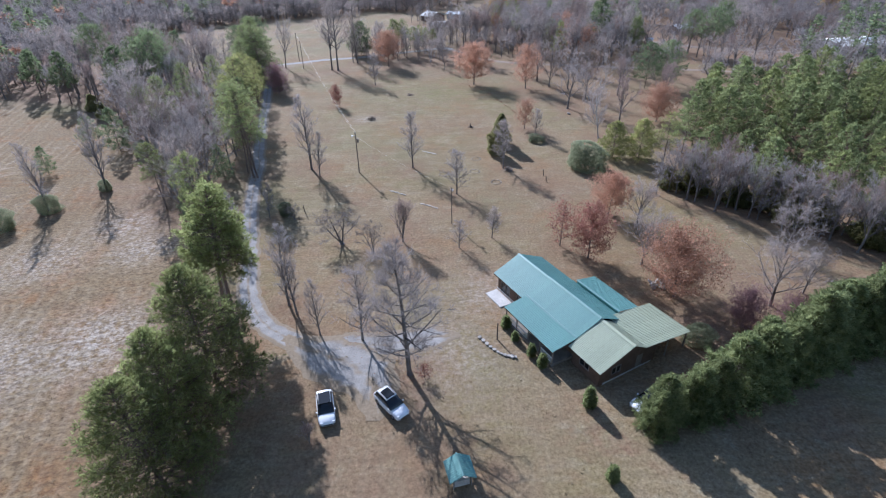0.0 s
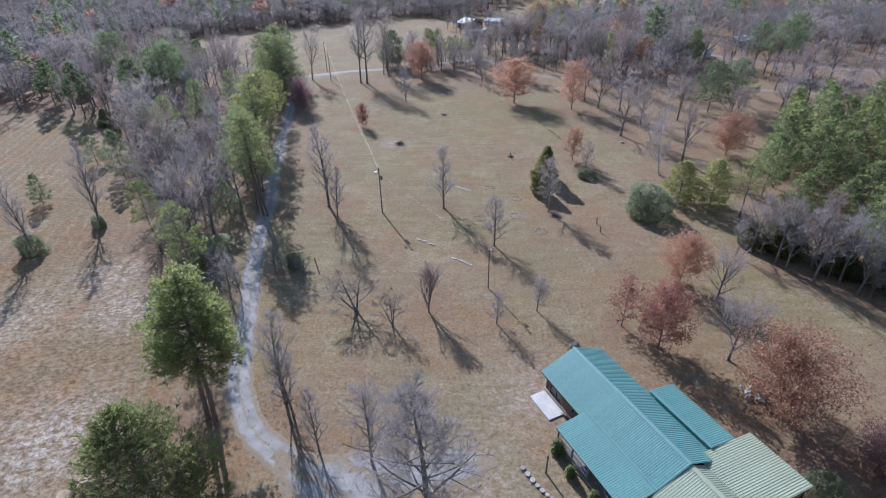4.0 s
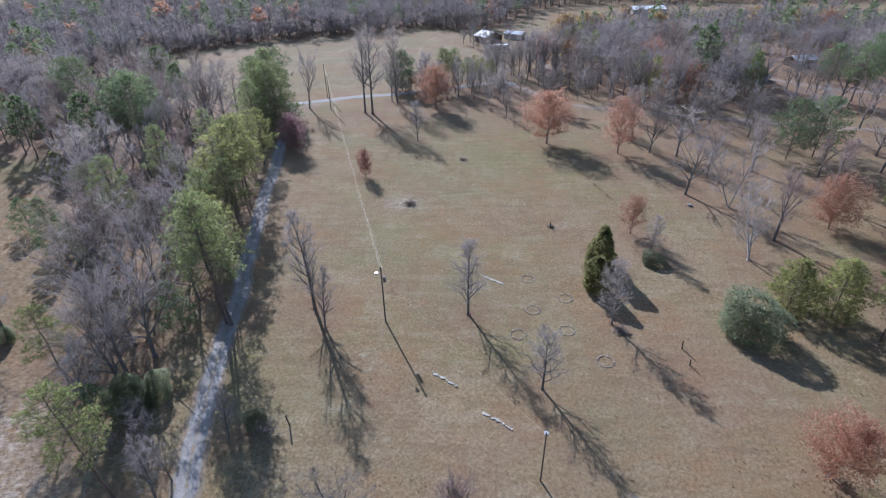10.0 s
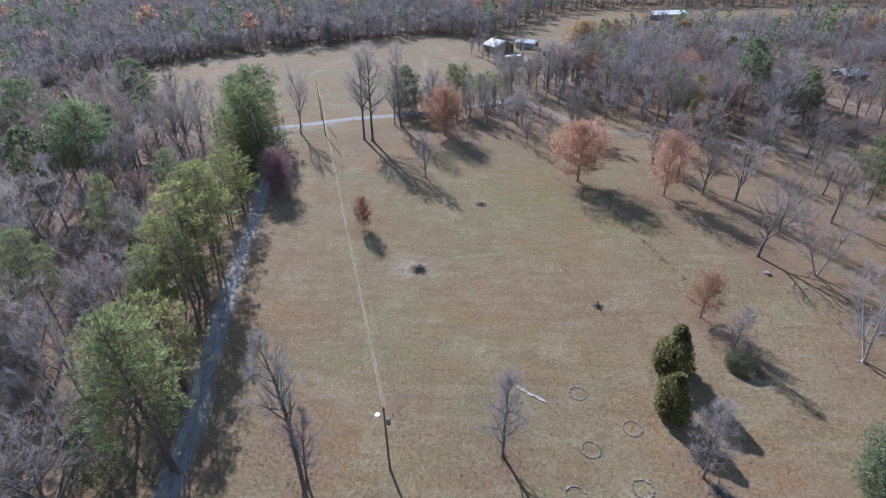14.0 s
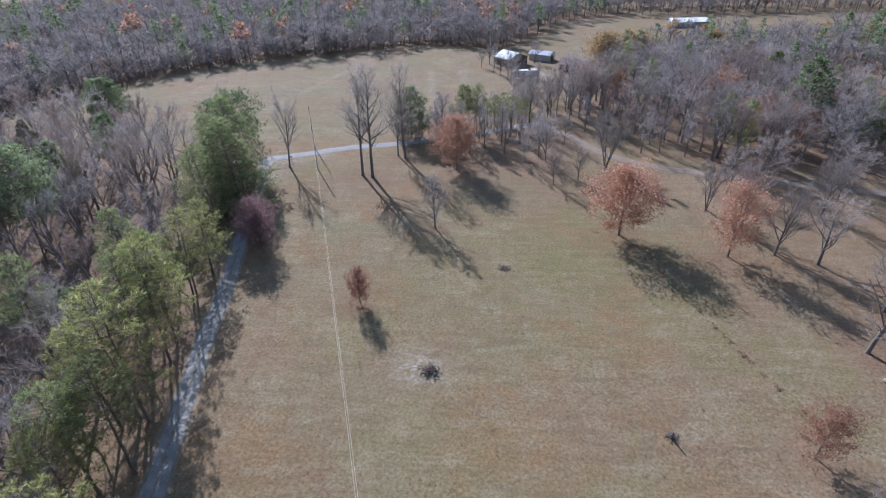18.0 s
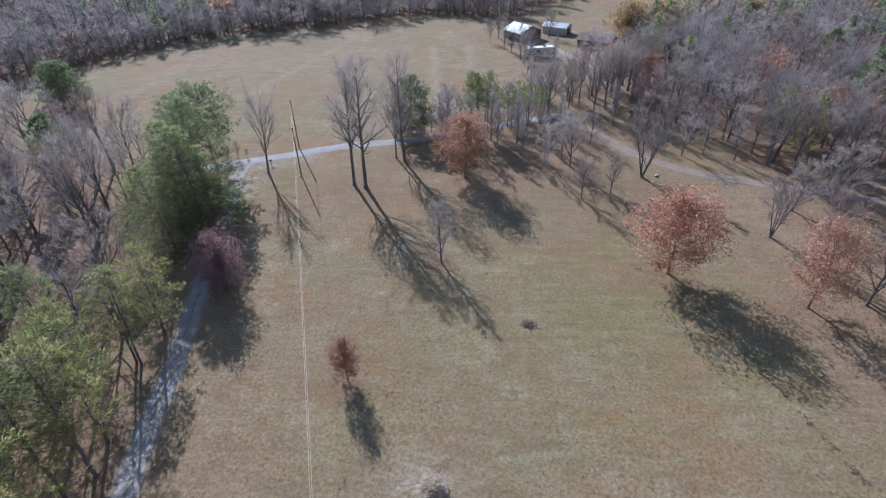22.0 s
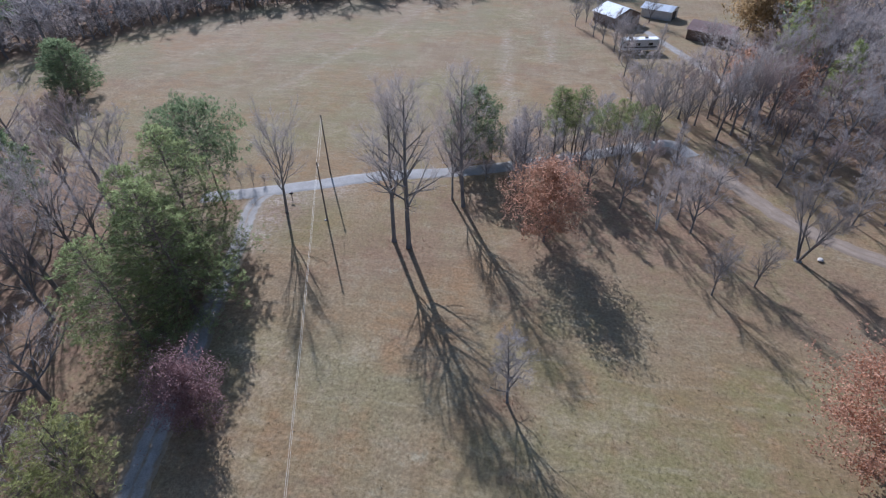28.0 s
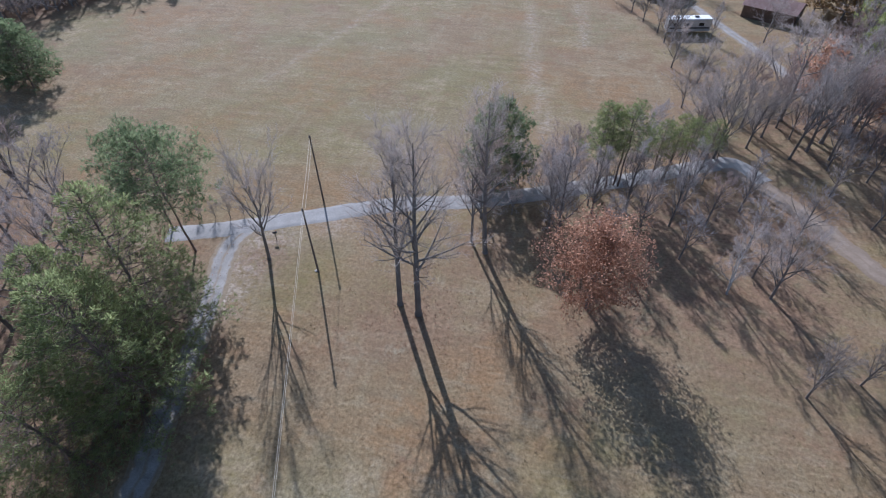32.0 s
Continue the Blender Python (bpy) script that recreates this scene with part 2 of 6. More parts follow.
def ground_material():
    m = bpy.data.materials.new("dry_grass_ground")
    m.use_nodes = True
    n, l = m.node_tree.nodes, m.node_tree.links
    p = n["Principled BSDF"]
    p.inputs["Roughness"].default_value, p.inputs["Specular IOR Level"].default_value = 0.95, 0.15
    co = n.new("ShaderNodeTexCoord")

    def noise_of(size, detail=4.0, rough=0.6, stretch=None):
        q = n.new("ShaderNodeTexNoise")
        q.inputs["Scale"].default_value, q.inputs["Detail"].default_value = 1.0 / size, detail
        q.inputs["Roughness"].default_value = rough
        if stretch:
            mp = n.new("ShaderNodeMapping")
            mp.inputs["Scale"].default_value, mp.inputs["Rotation"].default_value = (*stretch[:2], 1), (0, 0, radians(stretch[2]))
            l.new(co.outputs["Object"], mp.inputs["Vector"])
            l.new(mp.outputs[0], q.inputs["Vector"])
        else:
            l.new(co.outputs["Object"], q.inputs["Vector"])
        return q.outputs["Fac"]

    def span(value, lo, hi, a=0.0, b=1.0):
        q = n.new("ShaderNodeMapRange")
        for k, v in (("From Min", lo), ("From Max", hi), ("To Min", a), ("To Max", b)):
            q.inputs[k].default_value = v
        l.new(value, q.inputs["Value"])
        return q.outputs[0]

    def times(a, b):
        q = n.new("ShaderNodeMath")
        q.operation = "MULTIPLY"
        l.new(a, q.inputs[0])
        l.new(b, q.inputs[1])
        return q.outputs[0]

    def blend(f, a, b):
        q = n.new("ShaderNodeMix")
        q.data_type = "RGBA"
        l.new(f, q.inputs[0])
        for k, v in ((6, a), (7, b)):
            if isinstance(v, tuple):
                q.inputs[k].default_value = (*v, 1)
            else:
                l.new(v, q.inputs[k])
        return q.outputs[2]

    def zone(name):
        q = n.new("ShaderNodeAttribute")
        q.attribute_name = name
        return q.outputs["Fac"]

    fine, mid, coarse = noise_of(0.36, 6, 0.85), noise_of(2.2, 4, 0.65), noise_of(17.0, 4, 0.6)
    grass = blend(span(fine, 0.37, 0.63), (0.125, 0.091, 0.058), (0.345, 0.268, 0.178))
    grass = blend(times(span(coarse, 0.42, 0.62), span(mid, 0.35, 0.6)), grass, blend(span(fine, 0.35, 0.65), (0.114, 0.079, 0.052), (0.289, 0.208, 0.137)))
    rows = noise_of(1.0, 3, 0.6, (0.75, 0.045, 8))
    grass = blend(span(rows, 0.5, 0.66, 0, 0.22), grass, (0.298, 0.259, 0.186))
    tussock = noise_of(0.55, 5, 0.8, (0.8, 1.15, -22))
    straw = blend(span(tussock, 0.38, 0.62), (0.105, 0.074, 0.047), (0.29, 0.219, 0.135))
    straw = blend(times(span(noise_of(9.0, 4, 0.65), 0.48, 0.62), span(mid, 0.36, 0.6)), straw, blend(span(tussock, 0.38, 0.62), (0.124, 0.071, 0.039), (0.308, 0.188, 0.102)))
    rake, turned = n.new("ShaderNodeTexWave"), n.new("ShaderNodeMapping")
    turned.inputs["Rotation"].default_value = (0, 0, radians(-14))
    l.new(co.outputs["Object"], turned.inputs["Vector"])
    l.new(turned.outputs[0], rake.inputs["Vector"])
    for k, v in (("Scale", 0.14), ("Distortion", 5.0), ("Detail", 3.0), ("Detail Scale", 0.35), ("Detail Roughness", 0.7)):
        rake.inputs[k].default_value = v
    windrow = times(span(rake.outputs["Fac"], 0.5, 0.95, 0, 0.5), times(span(noise_of(24.0, 3, 0.6), 0.42, 0.56), span(noise_of(1.4, 4, 0.75), 0.36, 0.6)))
    straw = blend(windrow, straw, blend(span(tussock, 0.36, 0.6), (0.199, 0.160, 0.118), (0.45, 0.385, 0.285)))
    bare_soil = times(span(noise_of(15.0, 5, 0.7), 0.57, 0.67, 0, 0.7), span(noise_of(1.6, 4, 0.7), 0.4, 0.58))
    straw = blend(bare_soil, straw, blend(span(tussock, 0.36, 0.6), (0.219, 0.176, 0.135), (0.46, 0.4, 0.315)))
    olive = blend(span(fine, 0.36, 0.64), (0.100, 0.086, 0.049), (0.289, 0.254, 0.154))
    grass = blend(span(noise_of(31.0, 3, 0.55), 0.46, 0.62, 0, 0.75), grass, olive)
    patch = blend(span(fine, 0.36, 0.64), (0.119, 0.089, 0.058), (0.359, 0.284, 0.195))
    grass = blend(times(span(noise_of(7.0, 4, 0.6), 0.52, 0.66), span(mid, 0.4, 0.6)), grass, patch)
    rust = blend(span(fine, 0.36, 0.64), (0.114, 0.076, 0.052), (0.313, 0.218, 0.149))
    grass = blend(times(span(noise_of(11.0, 4, 0.6), 0.5, 0.64), span(noise_of(1.3, 4, 0.7), 0.38, 0.6)), grass, rust)
    dead = blend(span(fine, 0.36, 0.64), (0.160, 0.137, 0.098), (0.418, 0.365, 0.261))
    grass = blend(times(span(noise_of(5.0, 4, 0.6), 0.54, 0.68), span(noise_of(0.9, 3, 0.7), 0.42, 0.62)), grass, dead)
    grass = blend(span(noise_of(0.8, 4, 0.75), 0.40, 0.30, 0, 0.3), grass, (0.075, 0.061, 0.042))
    brown = blend(span(fine, 0.36, 0.64), (0.13, 0.086, 0.05), (0.345, 0.232, 0.142))
    grass = blend(times(span(noise_of(19.0, 5, 0.65), 0.47, 0.6, 0, 0.85), span(noise_of(3.0, 4, 0.7), 0.36, 0.58)), grass, brown)
    sward = blend(span(fine, 0.36, 0.64), (0.105, 0.088, 0.045), (0.285, 0.24, 0.135))
    grass = blend(times(span(noise_of(26.0, 4, 0.65), 0.49, 0.6, 0, 0.8), span(noise_of(4.0, 4, 0.7), 0.34, 0.56)), grass, sward)
    bleached = blend(span(fine, 0.36, 0.64), (0.19, 0.15, 0.105), (0.43, 0.355, 0.25))
    grass = blend(times(span(noise_of(13.0, 5, 0.7), 0.54, 0.64, 0, 0.7), span(noise_of(1.7, 4, 0.7), 0.38, 0.58)), grass, bleached)
    grass = blend(zone("straw"), grass, straw)
    grass = blend(times(zone("green"), span(mid, 0.3, 0.62)), grass, blend(span(fine, 0.3, 0.7), (0.100, 0.096, 0.042), (0.233, 0.218, 0.102)))
    grass = blend(times(zone("pale"), span(noise_of(1.1, 5, 0.75), 0.4, 0.58)), grass, blend(span(tussock, 0.4, 0.58), (0.200, 0.167, 0.137), (0.560, 0.502, 0.431)))
    streak = noise_of(1.0, 5, 0.7, (0.16, 0.75, -7))
    grass = blend(span(streak, 0.52, 0.68, 0, 0.4), grass, blend(span(fine, 0.36, 0.64), (0.160, 0.137, 0.098), (0.398, 0.350, 0.257)))
    grass = blend(span(streak, 0.48, 0.34, 0, 0.35), grass, (0.119, 0.096, 0.068))
    leaves = blend(span(noise_of(0.5, 5, 0.8), 0.36, 0.64), (0.10, 0.066, 0.048), (0.30, 0.205, 0.145))
    grass = blend(times(zone("litter"), span(mid, 0.25, 0.55)), grass, leaves)
    warm = n.new("ShaderNodeHueSaturation")
    warm.inputs["Saturation"].default_value, warm.inputs["Value"].default_value = 1.16, 0.97
    l.new(grass, warm.inputs["Color"])
    l.new(warm.outputs[0], p.inputs["Base Color"])
    bump = n.new("ShaderNodeBump")
    bump.inputs["Strength"].default_value, bump.inputs["Distance"].default_value = 0.8, 0.07
    l.new(fine, bump.inputs["Height"])
    l.new(bump.outputs[0], p.inputs["Normal"])
    return m


# ---- helpers of the build ----
def mesh_of(name, verts, faces, material, smooth=False):
    me = bpy.data.meshes.new(name)
    V = np.asarray(verts, dtype=np.float32)
    if isinstance(faces, np.ndarray):
        k = faces.shape[1]
        me.vertices.add(len(V))
        me.vertices.foreach_set("co", V.ravel())
        me.loops.add(faces.size)
        me.loops.foreach_set("vertex_index", faces.astype(np.int32).ravel())
        me.polygons.add(len(faces))
        me.polygons.foreach_set("loop_start", np.arange(0, faces.size, k, dtype=np.int32))
        me.update(calc_edges=True)
    else:
        me.from_pydata(V.tolist(), [], faces)
    me.materials.append(material)
    if smooth:
        me.polygons.foreach_set("use_smooth", np.ones(len(me.polygons), dtype=bool))
    return me


def thing(name, m, label, category, group="", kind=""):
    ob = new(name)
    ob.matrix_world = m
    return tagged(ob, label, category, group, kind)


def piece(name, me, parent, m=None, label=""):
    ob = new(name, me)
    ob.parent = parent
    if m is not None:
        ob.matrix_basis = m
    return tagged(ob, label)


def part(name, bm, material, parent, label="", m=None):
    me = bpy.data.meshes.new(name)
    bm.to_mesh(me)
    bm.free()
    me.materials.append(material)
    return piece(name, me, parent, m, label)


def box_bm(x0, x1, y0, y1, z0, z1, bevel=0.0, bm=None):
    bm = bm or bmesh.new()
    made = bmesh.ops.create_cube(bm, size=1.0, matrix=Matrix.Translation(((x0 + x1) / 2, (y0 + y1) / 2, (z0 + z1) / 2)) @ Matrix.Diagonal((x1 - x0, y1 - y0, z1 - z0, 1)))
    if bevel:
        edges = {e for v in made["verts"] for e in v.link_edges}
        bmesh.ops.bevel(bm, geom=list(edges), offset=bevel, segments=2, affect="EDGES")
    return bm


def cyl_bm(r0, r1, z0, z1, seg=12, bm=None, m=None):
    bm = bm or bmesh.new()
    bmesh.ops.create_cone(bm, cap_ends=True, segments=seg, radius1=r0, radius2=r1, depth=z1 - z0, matrix=(m or Matrix()) @ Matrix.Translation((0, 0, (z0 + z1) / 2)))
    return bm


class Shape:
    """Collects triangles."""

    def __init__(self):
        self.v, self.f, self.n = [], [], 0

    def tube(self, p0, p1, r0, r1, k=5):
        d = p1 - p0
        L = d.length
        if L < 1e-6:
            return
        d = d / L
        a = d.orthogonal().normalized()
        b = d.cross(a)
        for p, r in ((p0, r0), (p1, r1)):
            for i in range(k):
                w = 2 * math.pi * i / k
                q = p + a * (r * math.cos(w)) + b * (r * math.sin(w))
                self.v.append((q.x, q.y, q.z))
        n = self.n
        for i in range(k):
            j = (i + 1) % k
            self.f.append((n + i, n + j, n + k + j))
            self.f.append((n + i, n + k + j, n + k + i))
        self.n += 2 * k

    def pipe(self, pts, r, k=5):
        """One unbroken tube along points."""
        n = self.n
        for i, p in enumerate(pts):
            d = (pts[min(i + 1, len(pts) - 1)] - pts[max(i - 1, 0)]).normalized()
            a = d.cross(Vector((0, 0, 1))).normalized()
            b = d.cross(a)
            for j in range(k):
                w = 2 * math.pi * j / k
                q = p + a * (r * math.cos(w)) + b * (r * math.sin(w))
                self.v.append((q.x, q.y, q.z))
        for i in range(len(pts) - 1):
            for j in range(k):
                a, b = n + i * k + j, n + i * k + (j + 1) % k
                self.f += [(a, b, b + k), (a, b + k, a + k)]
        self.n += k * len(pts)

    def blade(self, p, d, w, side):
        """A thin triangle from p along d."""
        s = side * w
        for q in (p - s, p + s, p + d):
            self.v.append((q.x, q.y, q.z))
        self.f.append((self.n, self.n + 1, self.n + 2))
        self.n += 3

    def leaf(self, p, d, side):
        """A diamond of two triangles."""
        for q in (p - d, p + side, p + d, p - side):
            self.v.append((q.x, q.y, q.z))
        self.f += [(self.n, self.n + 1, self.n + 2), (self.n, self.n + 2, self.n + 3)]
        self.n += 4

    def brush(self, p, aim, size, rng, count, width=0.1, open_=0.6):
        """A bottlebrush of needles at a twig's end, pointing along aim: one island."""
        n = self.n
        self.v.append((p.x, p.y, p.z))
        for i in range(count):
            d = (Vector((rng.gauss(0, open_), rng.gauss(0, open_), rng.gauss(0, open_))) + aim).normalized() * size * rng.uniform(0.7, 1.2)
            s = unit(rng).cross(d).normalized() * (size * width)
            a, b = p + d + s, p + d * 0.92 - s
            self.v += [(a.x, a.y, a.z), (b.x, b.y, b.z)]
            self.f.append((n, n + 1 + 2 * i, n + 2 + 2 * i))
        self.n += 1 + 2 * count

    def tuft(self, p, size, rng, count, up=0.5, width=0.16):
        """A clump of blades that share their root: one island."""
        n = self.n
        self.v.append((p.x, p.y, p.z))
        for i in range(count):
            d = Vector((rng.gauss(0, 1), rng.gauss(0, 1), rng.gauss(0, 0.7) + up))
            d = d.normalized() * size * rng.uniform(0.7, 1.2)
            s = d.orthogonal()
            s.rotate(Matrix.Rotation(rng.uniform(0, 6.28), 3, d.normalized()))
            s = s.normalized() * (size * width)
            a, b = p + d + s, p + d * 0.9 - s
            self.v += [(a.x, a.y, a.z), (b.x, b.y, b.z)]
            self.f.append((n, n + 1 + 2 * i, n + 2 + 2 * i))
        self.n += 1 + 2 * count

    def mesh(self, name, material, smooth=False):
        return mesh_of(name, np.array(self.v), np.array(self.f), material, smooth)


def unit(rng, flat=1.0):
    return Vector((rng.gauss(0, 1), rng.gauss(0, 1), rng.gauss(0, 1) * flat)).normalized()


# ---- trees ----
def bend(d, rng, by, lift):
    return (d + unit(rng) * by + Vector((0, 0, lift))).normalized()


def offshoot(d, rng, angle, turn=None):
    a = d.orthogonal().normalized() if turn is None else d.cross(Vector((1, 0.01, 0))).normalized()
    a.rotate(Matrix.Rotation(rng.uniform(0, 2 * math.pi) if turn is None else turn, 3, d))
    return (d * math.cos(angle) + a * math.sin(angle)).normalized()


def mixed_mesh(name, pairs, smooth=False):
    """One mesh from several shapes, each with its material."""
    V, F, M, n = [], [], [], 0
    for k, (sh, _) in enumerate(pairs):
        if sh.f:
            V.append(np.array(sh.v))
            F.append(np.array(sh.f) + n)
            M += [k] * len(sh.f)
            n += len(sh.v)
    me = mesh_of(name, np.concatenate(V), np.concatenate(F), pairs[0][1], smooth)
    for _, m in pairs[1:]:
        me.materials.append(m)
    me.polygons.foreach_set("material_index", np.array(M, dtype=np.int32))
    return me


def grow(wood, twig, rng, p, d, L, r, depth, cfg, limbs=None):
    """One branch and all that springs from it; the trunk's own branches go to limbs, one pair of shapes each."""
    last = cfg["depth"]
    segs = (8, 4, 3, 2)[min(depth, 3)]
    tip = (0.12, 0.25, 0.3, 0.3)[min(depth, 3)]
    pts = [(p.copy(), d.copy(), r)]
    for i in range(segs):
        d = bend(d, rng, (0.05, 0.15, 0.22, 0.25)[min(depth, 3)] * cfg["wild"], cfg["lift"] * (0 if depth == 0 else 1))
        q = p + d * (L / segs)
        r1 = r * (1 - (1 - tip) * ((i + 1) / segs) ** (1.35 if depth == 0 else 1.0))
        if depth < last or depth == 0:
            wood.tube(p, q, pts[-1][2], r1, (8, 5, 3, 3)[min(depth, 3)])
        else:
            twig.blade(p, (q - p) * 1.25, r * 1.1, unit(rng).cross(d).normalized())
        p = q
        pts.append((p.copy(), d.copy(), r1))

    def at(f):
        x = min(f * segs, segs - 1e-6)
        i = int(x)
        a, b = pts[i], pts[i + 1]
        return a[0].lerp(b[0], x - i), b[1], a[2] + (b[2] - a[2]) * (x - i)

    if depth < last:
        count = cfg["count"][depth]
        lo = cfg["clear"] if depth == 0 else 0.18
        for i in range(count):
            f = lo + (1 - lo) * (i + rng.uniform(0.1, 0.9)) / count
            q, e, rr = at(f)
            angle = radians(rng.uniform(*cfg["angle"]))
            if depth == 0 and cfg["round"]:
                angle = radians(82 - 62 * (f - lo) / (1 - lo) + rng.uniform(-10, 10))
            child = offshoot(e, rng, angle, i * 2.4 + rng.uniform(-0.4, 0.4) if depth == 0 else None)
            if depth > 0 and child.z < -0.2:
                child.z *= -0.5
            k = (f - lo) / (1 - lo)
            if depth == 0:
                size = cfg["reach"] * (1 - cfg["flare"] * k ** cfg["taper"]) * (0.6 + 0.4 * min(1, k * 5 + 0.35)) * rng.uniform(0.8, 1.15)
                if cfg["round"]:
                    size = cfg["reach"] * (0.45 + 0.55 * math.sin(math.pi * (0.18 + 0.74 * k))) * rng.uniform(0.85, 1.12)
                pair = (Shape(), Shape())
                limbs.append(pair)
            else:
                size = L * rng.uniform(0.36, 0.62) * (1 - 0.3 * f)
                pair = (wood, twig)
            grow(*pair, rng, q, child, size, max(0.0008, min(rr * 0.62, size * cfg["stout"])), depth + 1, cfg)
    if depth >= last - 1:
        for i in range(cfg["sprays"]):
            q, e, rr = at(rng.uniform(0.1, 1))
            e = offshoot(e, rng, radians(rng.uniform(15, 55))) + Vector((0, 0, 0.2))
            twig.blade(q, e.normalized() * cfg["spray"] * rng.uniform(0.5, 1.25), cfg["twig"], unit(rng).cross(e).normalized())
    return pts


BARE = dict(depth=3, wild=1.0, lift=0.1, count=(16, 6, 4), clear=0.28, angle=(35, 60), reach=0.36, taper=1.3, sprays=14, spray=0.062, twig=0.0007, stout=0.023, girth=0.0145, stems=1, stem=0.96, round=False, flare=0.72)


def bare_meshes(seed, bark=BARK, twig_mat=TWIG, split=True, **over):
    """A leafless tree one metre high, to be scaled to its height: trunk and limbs, or trunk and one crown."""
    rng = random.Random(seed)
    cfg = {**BARE, **over}
    trunk, limbs = Shape(), []
    r, stems = cfg["girth"], cfg["stems"]
    for k in range(stems):
        d = Vector((0, 0, 1)) if stems == 1 else offshoot(Vector((0, 0, 1)), rng, radians(rng.uniform(8, 24)))
        grow(trunk, trunk, rng, Vector((0, 0, -0.02)), d, cfg["stem"] * (1 if k == 0 else rng.uniform(0.8, 1)), r / stems ** 0.4, 0, cfg, limbs)
    trunk.tube(Vector((0, 0, -0.03)), Vector((0, 0, 0.025)), r * 1.7 * (1 + 0.3 * (stems - 1)), r, 8)
    top = max(z for a, b in limbs + [(trunk, trunk)] for s in (a, b) for _, _, z in s.v)
    for s in {id(s): s for a, b in limbs + [(trunk, trunk)] for s in (a, b)}.values():
        s.v = [(x / top, y / top, z / top) for x, y, z in s.v]
    out = [("trunk", trunk.mesh("trunk", bark, True))]
    if split:
        out += [("limb", mixed_mesh("limb", [(a, bark), (b, twig_mat)])) for a, b in limbs]
    else:
        out.append(("crown", mixed_mesh("crown", [(a, bark) for a, _ in limbs] + [(b, twig_mat) for _, b in limbs])))
    return out, [v for a, b in limbs for v in a.v + b.v]


def leafy_meshes(seed, leaf, bark=BARK, leaves=5600, size=0.019, bulk=0.7, split=True, gaps=-0.12, **over):
    """A tree that keeps its dead leaves: one metre high."""
    over = {**dict(depth=2, count=(17, 8), clear=0.15, reach=0.4, taper=1.1, sprays=6, lift=0.08, angle=(50, 78), round=True, stem=0.88), **over}
    meshes, src = bare_meshes(seed, bark, TWIG_WARM, split, **over)
    rng = random.Random(seed + 7)
    out = Shape()
    low = over.get("clear", 0.15) * 0.9
    a, c = over["reach"] * 1.02, (1.0 - low) / 2
    made = 0
    while made < leaves:
        if rng.random() < bulk:
            d = unit(rng)
            r = rng.random() ** 0.45 * (1 + 0.5 * noise.noise(d * 2.2 + Vector((seed, 0, 0))))
            p = Vector((d.x * a * r, d.y * a * r, low + c + d.z * c * r))
            if noise.noise(p * 9 + Vector((0, seed, 0))) < gaps:
                continue
        else:
            p = Vector(rng.choice(src)) + unit(rng) * 0.03
        d = unit(rng) * size * rng.uniform(0.5, 1.1)
        out.leaf(p, d, unit(rng).cross(d).normalized() * size * rng.uniform(0.35, 0.6))
        made += 1
    meshes.append(("crown" if split else "foliage", out.mesh("crown", leaf)))
    return meshes


